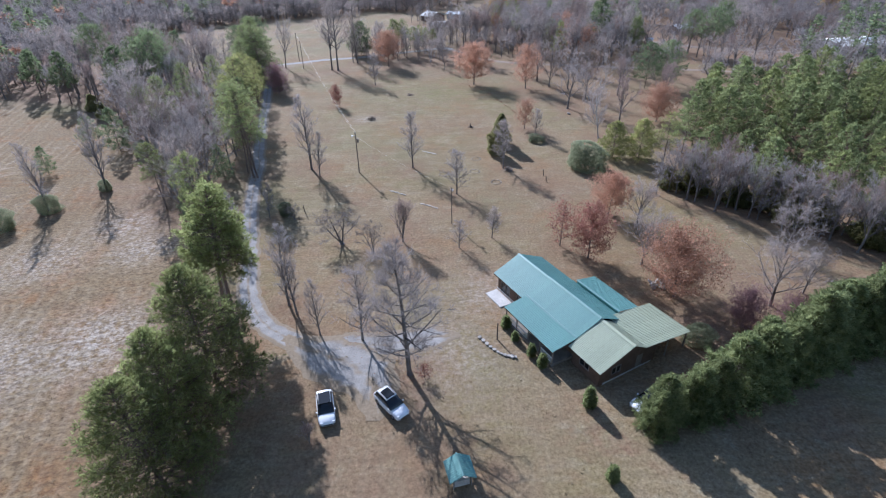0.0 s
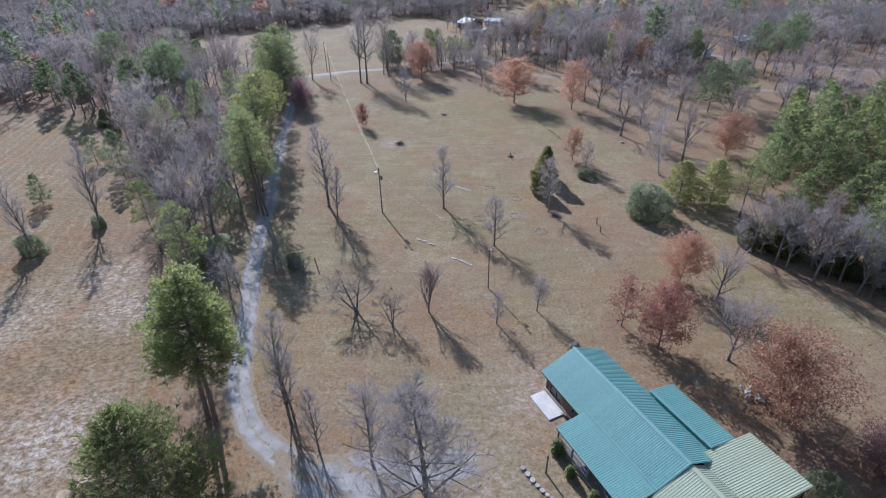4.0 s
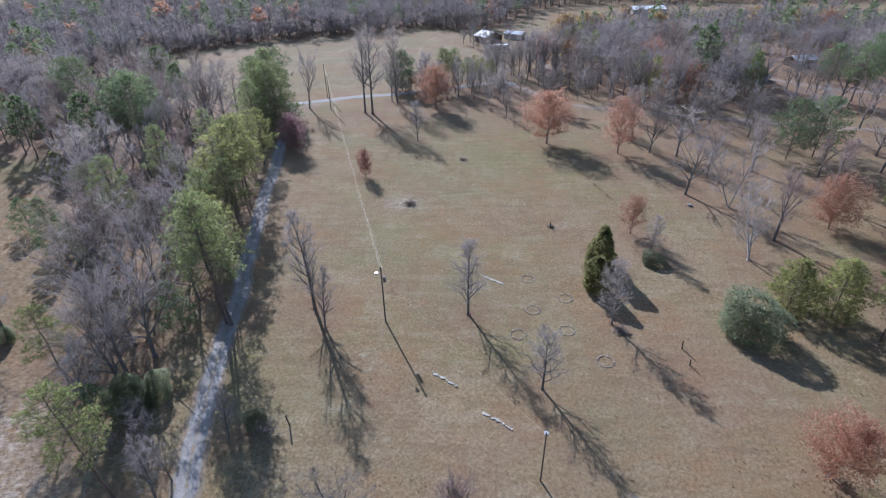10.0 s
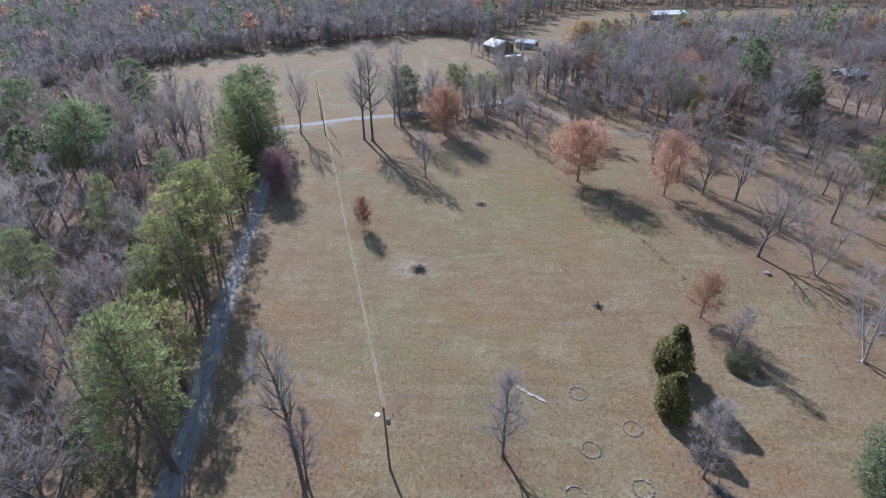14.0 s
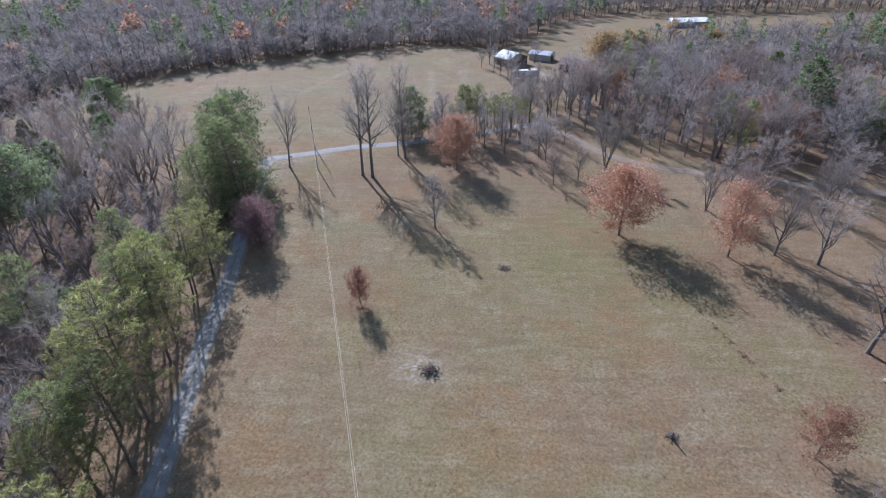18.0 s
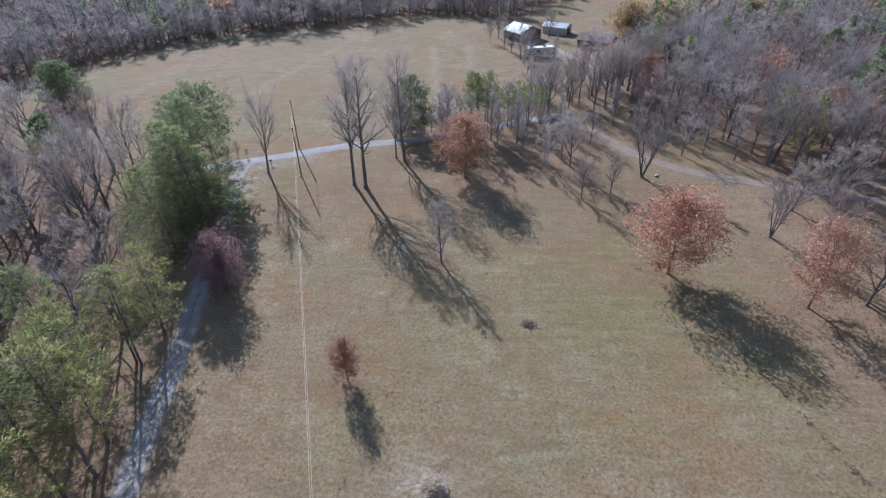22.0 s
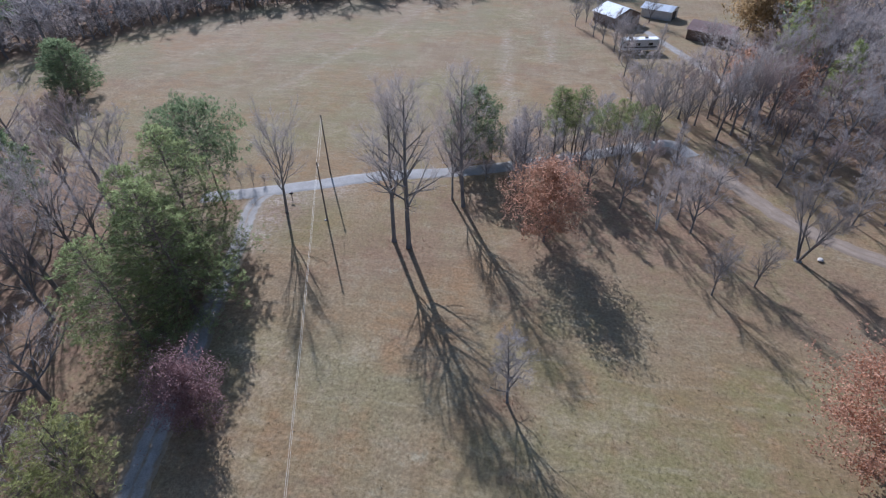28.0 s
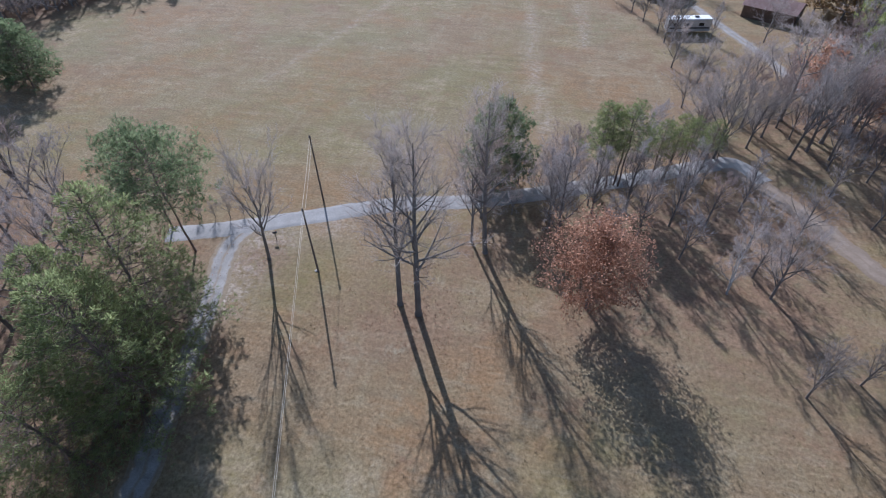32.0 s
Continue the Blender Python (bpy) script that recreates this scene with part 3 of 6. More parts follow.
def pine_meshes(seed, needles=NEEDLE, clear=0.38, reach=0.2, limbs=60, twigs=7, stems=1, size=0.03, blades=9, girth=0.011, top=1.8, foot=0.7, fine=0.1, gap=0.0, lean=0.03, sticks=True):
    """A pine one metre high: bare trunk below, limbs with side twigs, a brush of needles at each twig's end."""
    rng = random.Random(seed)
    trunk, wood, crown = Shape(), Shape(), Shape()
    for k in range(stems):
        tilt = Vector((rng.gauss(0, lean), rng.gauss(0, lean), 1)) * (1 if k == 0 else rng.uniform(0.86, 0.97))
        off = Vector((0, 0, 0)) if k == 0 else unit(rng, 0.01) * 0.045
        n = 8
        pts = [off + Vector((tilt.x * i / n, tilt.y * i / n, tilt.z * i / n - 0.015)) + unit(rng, 0.1) * 0.005 * (i > 0) for i in range(n + 1)]
        for i in range(n):
            trunk.tube(pts[i], pts[i + 1], girth * (1 - 0.85 * i / n), girth * (1 - 0.85 * (i + 1) / n), 8)
        count = limbs // stems
        for i in range(count):
            kk = (i + rng.random()) / count
            f = clear + (0.99 - clear) * kk
            x = min(f * n, n - 1e-3)
            p = pts[int(x)].lerp(pts[int(x) + 1], x - int(x))
            w = i * 2.4 + rng.uniform(-0.5, 0.5)
            R = reach * min(1, foot + kk * 1.6) * max(0.0, 1 - kk ** top) ** 0.75 * rng.uniform(0.72, 1.12) * (1 - gap * max(0, noise.noise(Vector((w, kk * 5, seed))))) + 0.025
            d = Vector((math.cos(w), math.sin(w), -0.12 + 0.75 * kk * kk + rng.uniform(-0.1, 0.22))).normalized()
            a, path = p, []
            for s in range(3):
                b = a + (d + Vector((0, 0, 0.1 * s)) + unit(rng) * 0.13).normalized() * (R / 3)
                wood.tube(a, b, girth * 0.26 * (1 - s * 0.28), girth * 0.26 * (1 - (s + 1) * 0.28), 3)
                path.append((a, b))
                a = b
            m = max(3, int(twigs * R / reach + 0.5))
            for j in range(m):
                u = 0.22 + 0.78 * (j + rng.random()) / m
                a, b = path[min(2, int(u * 3))]
                q = a.lerp(b, u * 3 - min(2, int(u * 3)))
                t = offshoot(d, rng, radians(rng.uniform(25, 75)))
                t.z = t.z * 0.55 + 0.2
                L = (0.16 + 0.3 * (1 - u)) * R * rng.uniform(0.6, 1.2) + 0.012
                e = q + t.normalized() * L
                if sticks:
                    wood.tube(q, e, girth * 0.08, girth * 0.04, 3)
                aim = (t * 0.6 + d * 0.3 + Vector((0, 0, 0.45))).normalized()
                for c in (1.0, 0.55):
                    crown.brush(q.lerp(e, c) + unit(rng) * size * 0.4, aim, size * rng.uniform(0.7, 1.25), rng, blades, fine)
            crown.brush(path[2][1], (d + Vector((0, 0, 0.5))).normalized(), size * 1.15, rng, blades, fine)
        for j in range(4):
            crown.brush(pts[-1] - Vector((0, 0, j * 0.012)), Vector((rng.gauss(0, 0.4), rng.gauss(0, 0.4), 1)), size, rng, blades, fine)
    return [("trunk", trunk.mesh("trunk", BARK_PINE, True)), ("crown", mixed_mesh("crown", [(crown, needles), (wood, BARK_PINE)]))]


def dense_meshes(seed, needles, width=0.3, low=0.05, tufts=900, size=0.07, tip=1.0, blades=7, lump=0.2):
    """A dense evergreen one metre high, leafy to the ground; tip 1 is a cone, 0.3 rounded."""
    rng = random.Random(seed)
    trunk, crown = Shape(), Shape()
    trunk.tube(Vector((0, 0, -0.03)), Vector((0, 0, 0.8)), 0.022, 0.004, 6)
    lumps = [(rng.uniform(0, 6.28), rng.uniform(0, 1), rng.uniform(0.3, 1)) for _ in range(9)]
    for i in range(tufts):
        z = low + (0.97 - low) * rng.random() ** 1.15
        k = (z - low) / (1 - low)
        R = width * (1 - k) ** (0.9 * tip) * min(1, 0.65 + k * 2.5)
        w = rng.uniform(0, 6.28)
        for a, b, c in lumps:
            near = math.cos(w - a) * 0.5 + 0.5
            R *= 1 + lump * c * (near ** 6) * math.exp(-((k - b) / 0.16) ** 2)
        R *= rng.uniform(0.45, 1.05) ** 0.6
        p = Vector((math.cos(w) * R, math.sin(w) * R, z))
        crown.tuft(p, size * rng.uniform(0.6, 1.3), rng, blades, 0.6, 0.18)
    return [("trunk", trunk.mesh("trunk", BARK)), ("crown", crown.mesh("crown", needles))]


TREE_SPOTS = []


def plant(name, meshes, x, y, h, label, category, turn=None, wide=1.0, group="", litter=None):
    rng = random.Random(int(x * 31 + y * 17))
    turn = rng.uniform(0, 360) if turn is None else turn
    ob = thing(name, pose(x, y, -0.05, rng.uniform(-2.5, 2.5), rng.uniform(-2.5, 2.5), turn) @ Matrix.Diagonal((h * wide, h * wide, h, 1)), label, category, group)
    for nm, me in meshes:
        piece(nm, me, ob)
    TREE_SPOTS.append((x, y, h * 0.25 if litter is None else litter))
    return ob


OPEN = dict(stem=0.74, reach=0.5, flare=0.45, taper=1.1, angle=(20, 60), count=(14, 7, 5), stout=0.026, girth=0.0165, lift=0.06, twig=0.0005, sprays=12)
TALL = dict(stem=0.74, reach=0.42, flare=0.25, taper=1.0, angle=(12, 36), count=(13, 7, 5), stout=0.026, girth=0.0145, lift=0.05, wild=0.85, twig=0.00045, sprays=11, spray=0.05)
FINE = dict(clear=0.14, count=(24, 6, 4), girth=0.0145, stout=0.024, wild=0.7, lift=0.07, twig_mat=TWIG_WOOD, sprays=10, twig=0.0005)
BARE_KINDS = {
    "tall": [bare_meshes(11, twig_mat=TWIG_WARM, clear=0.4, **TALL)[0], bare_meshes(12, twig_mat=TWIG_WOOD, clear=0.36, **TALL)[0], bare_meshes(15, twig_mat=TWIG_WARM, **{**TALL, "clear": 0.3, "reach": 0.46, "angle": (16, 42)})[0]],
    "twin": [bare_meshes(17 + i, reach=0.33, angle=(24, 58), taper=0.9, **{**FINE, "clear": 0.28, "count": (21, 6, 4), "girth": 0.0135, "twig_mat": TWIG_PALE, "twig": 0.00036, "sprays": 8, "stem": 0.9})[0] for i in (0, 1)],
    "pinoak": [bare_meshes(13, clear=0.16, reach=0.3, angle=(42, 66), count=(30, 7, 4), taper=1.2, lift=0.07, girth=0.0165, wild=0.85, twig_mat=TWIG_WOOD, sprays=9, stout=0.026)[0]],
    "spire": [bare_meshes(14, reach=0.32, angle=(30, 54), taper=1.0, **FINE)[0], bare_meshes(16, reach=0.36, angle=(34, 58), taper=1.2, **FINE)[0]],
    "broad": [bare_meshes(21, clear=0.2, **OPEN)[0], bare_meshes(22, clear=0.26, **{**OPEN, "angle": (16, 46)})[0]],
    "slim": [bare_meshes(31, reach=0.34, angle=(20, 42), **{**FINE, "count": (17, 6, 4)})[0], bare_meshes(32, reach=0.32, angle=(18, 40), **{**FINE, "count": (17, 6, 4)})[0]],
    "vase": [bare_meshes(41, stems=4, clear=0.3, reach=0.34, count=(6, 6, 5), girth=0.02, angle=(22, 45), flare=0.4)[0]],
    "upright": [bare_meshes(51, clear=0.1, reach=0.62, angle=(16, 34), count=(22, 6, 4), twig_mat=TWIG_WARM, lift=0.16, stem=0.7, taper=0.9, sprays=11)[0]],
    "pale_oval": [bare_meshes(83, reach=0.34, angle=(34, 64), taper=1.1, **{**FINE, "twig_mat": TWIG_PALE, "clear": 0.22, "sprays": 13})[0]],
    "low": [bare_meshes(61, stems=3, clear=0.25, reach=0.55, count=(7, 6, 5), girth=0.03, angle=(35, 65), lift=0.02)[0]],
    "pale": [bare_meshes(71, bark=BARK_PALE, twig_mat=TWIG_PALE, clear=0.18, reach=0.38, angle=(28, 50), stems=2, count=(9, 6, 4), flare=0.45)[0]],
    "grey": [bare_meshes(81, twig_mat=TWIG_PALE, clear=0.16, **{**OPEN, "angle": (20, 60), "sprays": 14})[0], bare_meshes(82, twig_mat=TWIG_PALE, clear=0.2, **{**OPEN, "sprays": 14})[0]],
}
WOODS = {**OPEN, "count": (11, 5, 4), "twig": 0.0011, "sprays": 9}
WOOD_KINDS = [bare_meshes(91, twig_mat=TWIG_WOOD, split=False, clear=0.34, **{**WOODS, "angle": (14, 42), "reach": 0.5, "stem": 0.68})[0],
              bare_meshes(92, twig_mat=TWIG_WOOD, split=False, clear=0.25, **WOODS)[0],
              bare_meshes(93, twig_mat=TWIG_WARM, split=False, clear=0.3, **{**WOODS, "angle": (12, 36), "reach": 0.42, "stem": 0.76})[0],
              bare_meshes(94, twig_mat=TWIG_PALE, split=False, clear=0.2, **{**WOODS, "angle": (22, 60)})[0]]


def bare(x, y, h, style="tall", wide=1.0, label="leafless hardwood tree on dry grass", group="", pick=None):
    k = BARE_KINDS[style]
    return plant("bare_tree", k[(int(x * 7 + y * 3) if pick is None else pick) % len(k)], x, y, h, label, "tree", None, wide, group)


def bush(x, y, h, style, wide, label, group):
    k = BARE_KINDS[style]
    return plant("bush", k[int(x * 7 + y * 3) % len(k)], x, y, h, label, "bush", None, wide, group)


def wood_tree(x, y, h, pick, label, group, wide=1.0):
    return plant("bare_tree", WOOD_KINDS[pick % 4], x, y, h, label, "tree", None, wide, group)


PINES = [pine_meshes(101, clear=0.45, reach=0.2, limbs=56, twigs=11, size=0.023, blades=10, fine=0.06, gap=0.9), pine_meshes(102, NEEDLE_BRIGHT, clear=0.52, reach=0.19, limbs=50, twigs=11, size=0.023, blades=10, fine=0.06, gap=0.8), pine_meshes(103, clear=0.45, reach=0.23, stems=2, limbs=80, twigs=11, size=0.023, blades=10, fine=0.06, gap=0.9)]
WOOD_PINES = [pine_meshes(105, NEEDLE_DARK, 0.38, 0.22, 44, 6, size=0.045, blades=7, fine=0.13), pine_meshes(106, NEEDLE_DARK, 0.45, 0.2, 40, 6, size=0.045, blades=7, fine=0.13)]
BIG_PINE = [pine_meshes(104, NEEDLE_BRIGHT, 0.45, 0.2, 165, 12, 2, 0.024, 10, 0.0155, 1.8, 0.8, 0.08, 0.4), pine_meshes(107, NEEDLE_BRIGHT, 0.12, 0.36, 200, 15, 1, 0.025, 10, 0.0155, 1.7, 0.75, 0.08, 0.35)]
PINES_BRIGHT = [pine_meshes(111 + i, (NEEDLE_BRIGHT, NEEDLE, NEEDLE)[i], 0.2 + 0.03 * i, 0.25, 46, 7, size=0.046, blades=8, fine=0.095, top=1.5, sticks=False, gap=0.6) for i in range(3)]
PINES_AIRY = [pine_meshes(115, NEEDLE_SUNNY, 0.3, 0.27, 64, 11, size=0.025, blades=10, fine=0.06, gap=1.0, stems=2), pine_meshes(116, NEEDLE_SUNNY, 0.38, 0.25, 54, 11, size=0.025, blades=10, fine=0.06, gap=1.0)]
PINES_DENSE = [pine_meshes(121, NEEDLE, 0.05, 0.32, 125, 13, size=0.024, blades=10, top=1.5, foot=0.8, fine=0.065, gap=0.7), pine_meshes(122, NEEDLE, 0.05, 0.3, 115, 13, size=0.024, blades=10, top=1.3, foot=0.8, fine=0.065, gap=0.7)]
FLAT_PINE = [pine_meshes(131, NEEDLE_DARK, 0.42, 0.42, 74, 13, size=0.03, top=3.0, foot=0.6, gap=0.7), pine_meshes(132, NEEDLE_DARK, 0.24, 0.42, 90, 13, size=0.028, top=1.9, foot=0.7, gap=0.7)]
CEDARS = [dense_meshes(141, CEDAR, 0.36, 0.03, 1350, 0.058, 0.7, lump=0.5, blades=8), dense_meshes(142, CEDAR, 0.34, 0.03, 1350, 0.058, 0.85, lump=0.5, blades=8)]
CYPRESSES = [pine_meshes(151 + i, CYPRESS, 0.02, 0.34, 120, 11, size=0.05, blades=9, girth=0.012, top=1.0 + 0.15 * i, foot=0.8, fine=0.1, gap=0.5, sticks=False) for i in range(3)]
FIELD_EVERGREENS = [pine_meshes(144, NEEDLE_DARK, 0.1, 0.3, 60, 8, size=0.05, blades=8, top=1.3, fine=0.08, gap=0.9), pine_meshes(145, NEEDLE_DARK, 0.16, 0.34, 56, 8, size=0.05, blades=8, top=1.5, fine=0.08, gap=0.9)]
OLIVE_EVERGREEN = [pine_meshes(146, NEEDLE_SUNNY, 0.06, 0.42, 110, 12, size=0.04, blades=9, girth=0.014, top=2.0, fine=0.1, gap=0.6)]
ROUND_EVERGREEN = [pine_meshes(143, NEEDLE_DARK, 0.12, 0.42, 120, 12, size=0.036, blades=9, girth=0.014, top=2.2, fine=0.1, gap=0.4)]
BUSHES = [dense_meshes(161, SHRUB, 0.75, 0.02, 4400, 0.048, 0.35, lump=0.5, blades=6)]
RUSTS = [leafy_meshes(171, RUST, leaves=19000, size=0.0105, clear=0.2, gaps=-0.1), leafy_meshes(172, RUST, reach=0.46, clear=0.1, leaves=21000, size=0.0105, gaps=-0.1), leafy_meshes(173, RED, clear=0.12, leaves=11000, size=0.0135, gaps=-0.1), leafy_meshes(174, MAROON, clear=0.06, reach=0.44, leaves=17000, size=0.0125, gaps=-0.16)]
YELLOWS = [leafy_meshes(184, YELLOW, leaves=2600, size=0.03, split=False, reach=0.46)]
THIN_RUSTS = [leafy_meshes(181, RUST, leaves=9500, size=0.0115, gaps=0.0), leafy_meshes(182, RED, leaves=1300, size=0.022, reach=0.36, gaps=0.05), leafy_meshes(183, RUST, leaves=1700, size=0.028, split=False)]


def pine(x, y, h, kind=PINES, wide=1.0, label="tall pine with a bare trunk and green crown", group="", pick=None, litter=None):
    return plant("pine_tree", kind[(int(x * 7 + y * 3) if pick is None else pick) % len(kind)], x, y, h, label, "tree", None, wide, group, litter)


def evergreen(name, kind, x, y, h, label, category="tree", wide=1.0, group="", pick=None):
    return plant(name, kind[(int(x * 7 + y * 3) if pick is None else pick) % len(kind)], x, y, h, label, category, None, wide, group, 0.0)


def rusty(x, y, h, pick, label, wide=1.0, kind=RUSTS):
    return plant("oak_tree", kind[pick], x, y, h, label, "tree", None, wide, "", h * 0.45)


# ---- ground ----
def inside(px, py, poly):
    """Which of the points lie in a polygon."""
    r = np.zeros(np.shape(px), dtype=bool)
    for (x0, y0), (x1, y1) in zip(poly, poly[1:] + poly[:1]):
        hit = ((y0 > py) != (y1 > py)) & (px < (x1 - x0) * (py - y0) / ((y1 - y0) or 1e-9) + x0)
        r ^= hit
    return r


def swell(x, y):
    """The land's slight unevenness."""
    return 0.06 * np.sin(x / 9.0 + 1.3) * np.cos(y / 11.0) + 0.05 * np.sin((x + y) / 5.3)


LEFT_WOOD = [(-66, 112), (-80, 128), (-113, 160), (-165, 172), (-260, 175), (-260, 245), (-165, 238), (-130, 215), (-78, 203), (-68, 185), (-60, 150)]
NE_WOOD = [(2, 246), (24, 243), (36, 216), (58, 202), (120, 192), (175, 220), (185, 290), (60, 330), (32, 300), (24, 262)]
OPEN_WOOD = [(34, 146), (46, 122), (78, 150), (120, 160), (150, 186), (118, 190), (58, 200), (38, 210), (30, 190)]
PINE_WOOD = [(44, 92), (56, 77), (68, 65), (95, 48), (150, 60), (150, 130), (105, 150), (78, 148), (52, 116)]
ROAD_WOOD = [(-30, 212), (-10, 222), (6, 236), (16, 226), (10, 205), (-6, 200), (-20, 205)]
LEFT_FIELD = [(-260, -120), (-40, -120), (-33, 60), (-45, 85), (-66, 110), (-80, 126), (-113, 158), (-165, 170), (-260, 172)]


def axis(lo, hi, step, far):
    near = list(np.arange(lo, hi + 0.1, step))
    out, d = [], step
    x = 0.0
    while x < far:
        d *= 1.35
        x += d
        out.append(x)
    return np.array([lo - v for v in reversed(out)] + near + [hi + v for v in out])


GX, GY = axis(-170, 190, 1.8, 3000), axis(-30, 390, 1.8, 3000)
gx, gy = np.meshgrid(GX, GY)
gz = swell(gx, gy) * np.exp(-(np.maximum(0, np.abs(gx) - 200) / 60) ** 2)
nx, ny = len(GX), len(GY)
idx = np.arange(nx * ny).reshape(ny, nx)
quads = np.stack([idx[:-1, :-1], idx[:-1, 1:], idx[1:, 1:], idx[1:, :-1]], -1).reshape(-1, 4)
ground_mesh = mesh_of("ground", np.stack([gx.ravel(), gy.ravel(), gz.ravel()], -1), quads, ground_material(), True)
ground = tagged(new("ground", ground_mesh), "flat land of short tan dry grass with leaf litter", "ground", "", "structure")


def strip(name, way, width, material, lift, label, kind_word, ragged=0.25, seed=3, fade=0.0):
    """A track that follows a line over the ground, with uneven edges."""
    rng = random.Random(seed)
    pts = [Vector((x, y, 0)) for x, y in way]
    fine = []
    for i in range(len(pts) - 1):
        a, b, c, d = pts[max(0, i - 1)], pts[i], pts[i + 1], pts[min(len(pts) - 1, i + 2)]
        n = max(2, int((c - b).length / 0.9))
        for k in range(n):
            t = k / n
            fine.append(0.5 * ((2 * b) + (c - a) * t + (2 * a - 5 * b + 4 * c - d) * t * t + (3 * b - a - 3 * c + d) * t ** 3))
    fine.append(pts[-1])
    V, A, cols = [], [], 9
    for i, p in enumerate(fine):
        d = (fine[min(i + 1, len(fine) - 1)] - fine[max(i - 1, 0)]).normalized()
        s = Vector((d.y, -d.x, 0))
        end = 1.0 if not fade else min(1.0, 0.05 + 0.95 * min((p - fine[0]).length, (p - fine[-1]).length) / fade)
        lo, hi = -width * end / 2 - rng.uniform(0, ragged), width * end / 2 + rng.uniform(0, ragged)
        for k in range(cols):
            q = p + s * (lo + (hi - lo) * k / (cols - 1))
            edge = -0.02 - lift if k in (0, cols - 1) else 0.0
            A.append((1.25, 0.75, 0.16, 0.0, 0.52, 0.0, 0.16, 0.75, 1.25)[k] + 0.8 * (1 - end))
            V.append((q.x, q.y, float(swell(q.x, q.y)) + lift + edge))
    F = [(i * cols + k, i * cols + k + 1, (i + 1) * cols + k + 1, (i + 1) * cols + k) for i in range(len(fine) - 1) for k in range(cols - 1)]
    me = mesh_of(name, V, np.array(F), material, True)
    me.attributes.new("across", "FLOAT", "POINT").data.foreach_set("value", np.array(A, dtype=np.float32))
    return tagged(new(name, me), label, kind_word, "", "structure")


DRIVE = [(-9.8, 42), (-11.8, 45.4), (-15.6, 48.2), (-22.0, 52.2), (-26.2, 57), (-28.3, 61.5), (-30.2, 68), (-32.2, 75), (-34.8, 83.5), (-38.4, 98), (-40.4, 109), (-42.4, 115), (-45.2, 126.5), (-49.3, 143), (-51.4, 154), (-54.0, 164), (-58, 181), (-61.2, 195), (-63.6, 203.5), (-62.5, 209)]
drive = strip("gravel_drive", DRIVE, 3.2, DRIVE_GRAVEL, 0.03, "pale grey gravel drive between trees", "driveway", 0.4)
strip("gravel_drive_spur", [(-16, 48.6), (-11.5, 49.2), (-6.2, 49.4), (-1.5, 50.6), (2.0, 51.0)], 4.6, DRIVE_GRAVEL, 0.036, "thin pale gravel turn-off in front of the house", "driveway", 0.6, 5, 3.5)
strip("gravel_parking", [(-20.5, 51.0), (-14.5, 47.6), (-10.0, 44.8), (-8.0, 41.5), (-7.8, 37.5)], 8.0, DRIVE_GRAVEL, 0.042, "pale gravel where two cars are parked", "driveway", 0.9, 6, 7.0)
ROAD = [(-73, 204.6), (-69, 206), (-64.5, 207.6), (-57.4, 210.9), (-46.5, 215.8), (-36, 218.9), (-27, 222.3), (-14.3, 228.0), (-3, 233.8), (2.4, 235.6), (5.6, 231.4)]
strip("road", ROAD, 3.1, ASPHALT, 0.07, "narrow pale grey country road", "road", 0.2, 7)
strip("gravel_lane", [(19.2, 257), (17.8, 267), (14.4, 279), (9.8, 290.4), (4.8, 304)], 2.6, DRIVE_GRAVEL, 0.06, "pale gravel lane under trees to the far barn", "driveway", 0.5, 10)
strip("farm_lane", [(86, 250), (95.5, 237.2), (111, 224.2), (135, 214), (160, 205)], 4.0, DIRT_TRACK, 0.06, "pale bare farm lane on the far farm", "track", 0.5, 9)
strip("dirt_lane", [(-1, 236.5), (5, 231), (10.8, 222.4), (16, 213.8), (26, 206), (46, 199), (72, 192), (110, 182)], 2.8, DIRT_TRACK, 0.06, "bare dirt lane past the woods", "track", 0.5, 8)


# ---- house ----
def roof_plane(parent, u0, u1, va, za, vb, zb, material, wide=0.9):
    """A slope of ribbed sheets, each its own panel, from the line (va, za) to the eave (vb, zb)."""
    n = max(1, round((u1 - u0) / wide))
    w = (u1 - u0) / n
    side = 1 if vb > va else -1
    slope = side * math.atan2(zb - za, abs(vb - va))
    L = math.hypot(zb - za, vb - va)
    prof = [(0.0, 0.0)]
    for k in range(4):
        c = w * (k + 0.5) / 4
        prof += [(c - 0.04, 0), (c - 0.02, 0.03), (c + 0.02, 0.03), (c + 0.04, 0)]
    prof.append((w, 0.0))
    V = [(x, side * s, z) for s in (0, L) for x, z in prof] + [(x, side * s, -0.03) for s in (0, L) for x in (0, w)]
    k = len(prof)
    F = [(i, i + 1, k + i + 1, k + i) for i in range(k - 1)]
    F += [(2 * k, 2 * k + 1, 2 * k + 3, 2 * k + 2), (0, k, 2 * k + 2, 2 * k), (k - 1, 2 * k + 1, 2 * k + 3, 2 * k - 1)]
    F += [(*range(k - 1, -1, -1), 2 * k, 2 * k + 1), (*range(k, 2 * k), 2 * k + 3, 2 * k + 2)]
    me = mesh_of("roof_panel", V, F, material)
    out = None
    for i in range(n):
        m = Matrix.Translation((u0 + i * w, va, za)) @ Matrix.Rotation(slope, 4, "X")
        out = piece("roof_panel", me, parent, m)
    return out


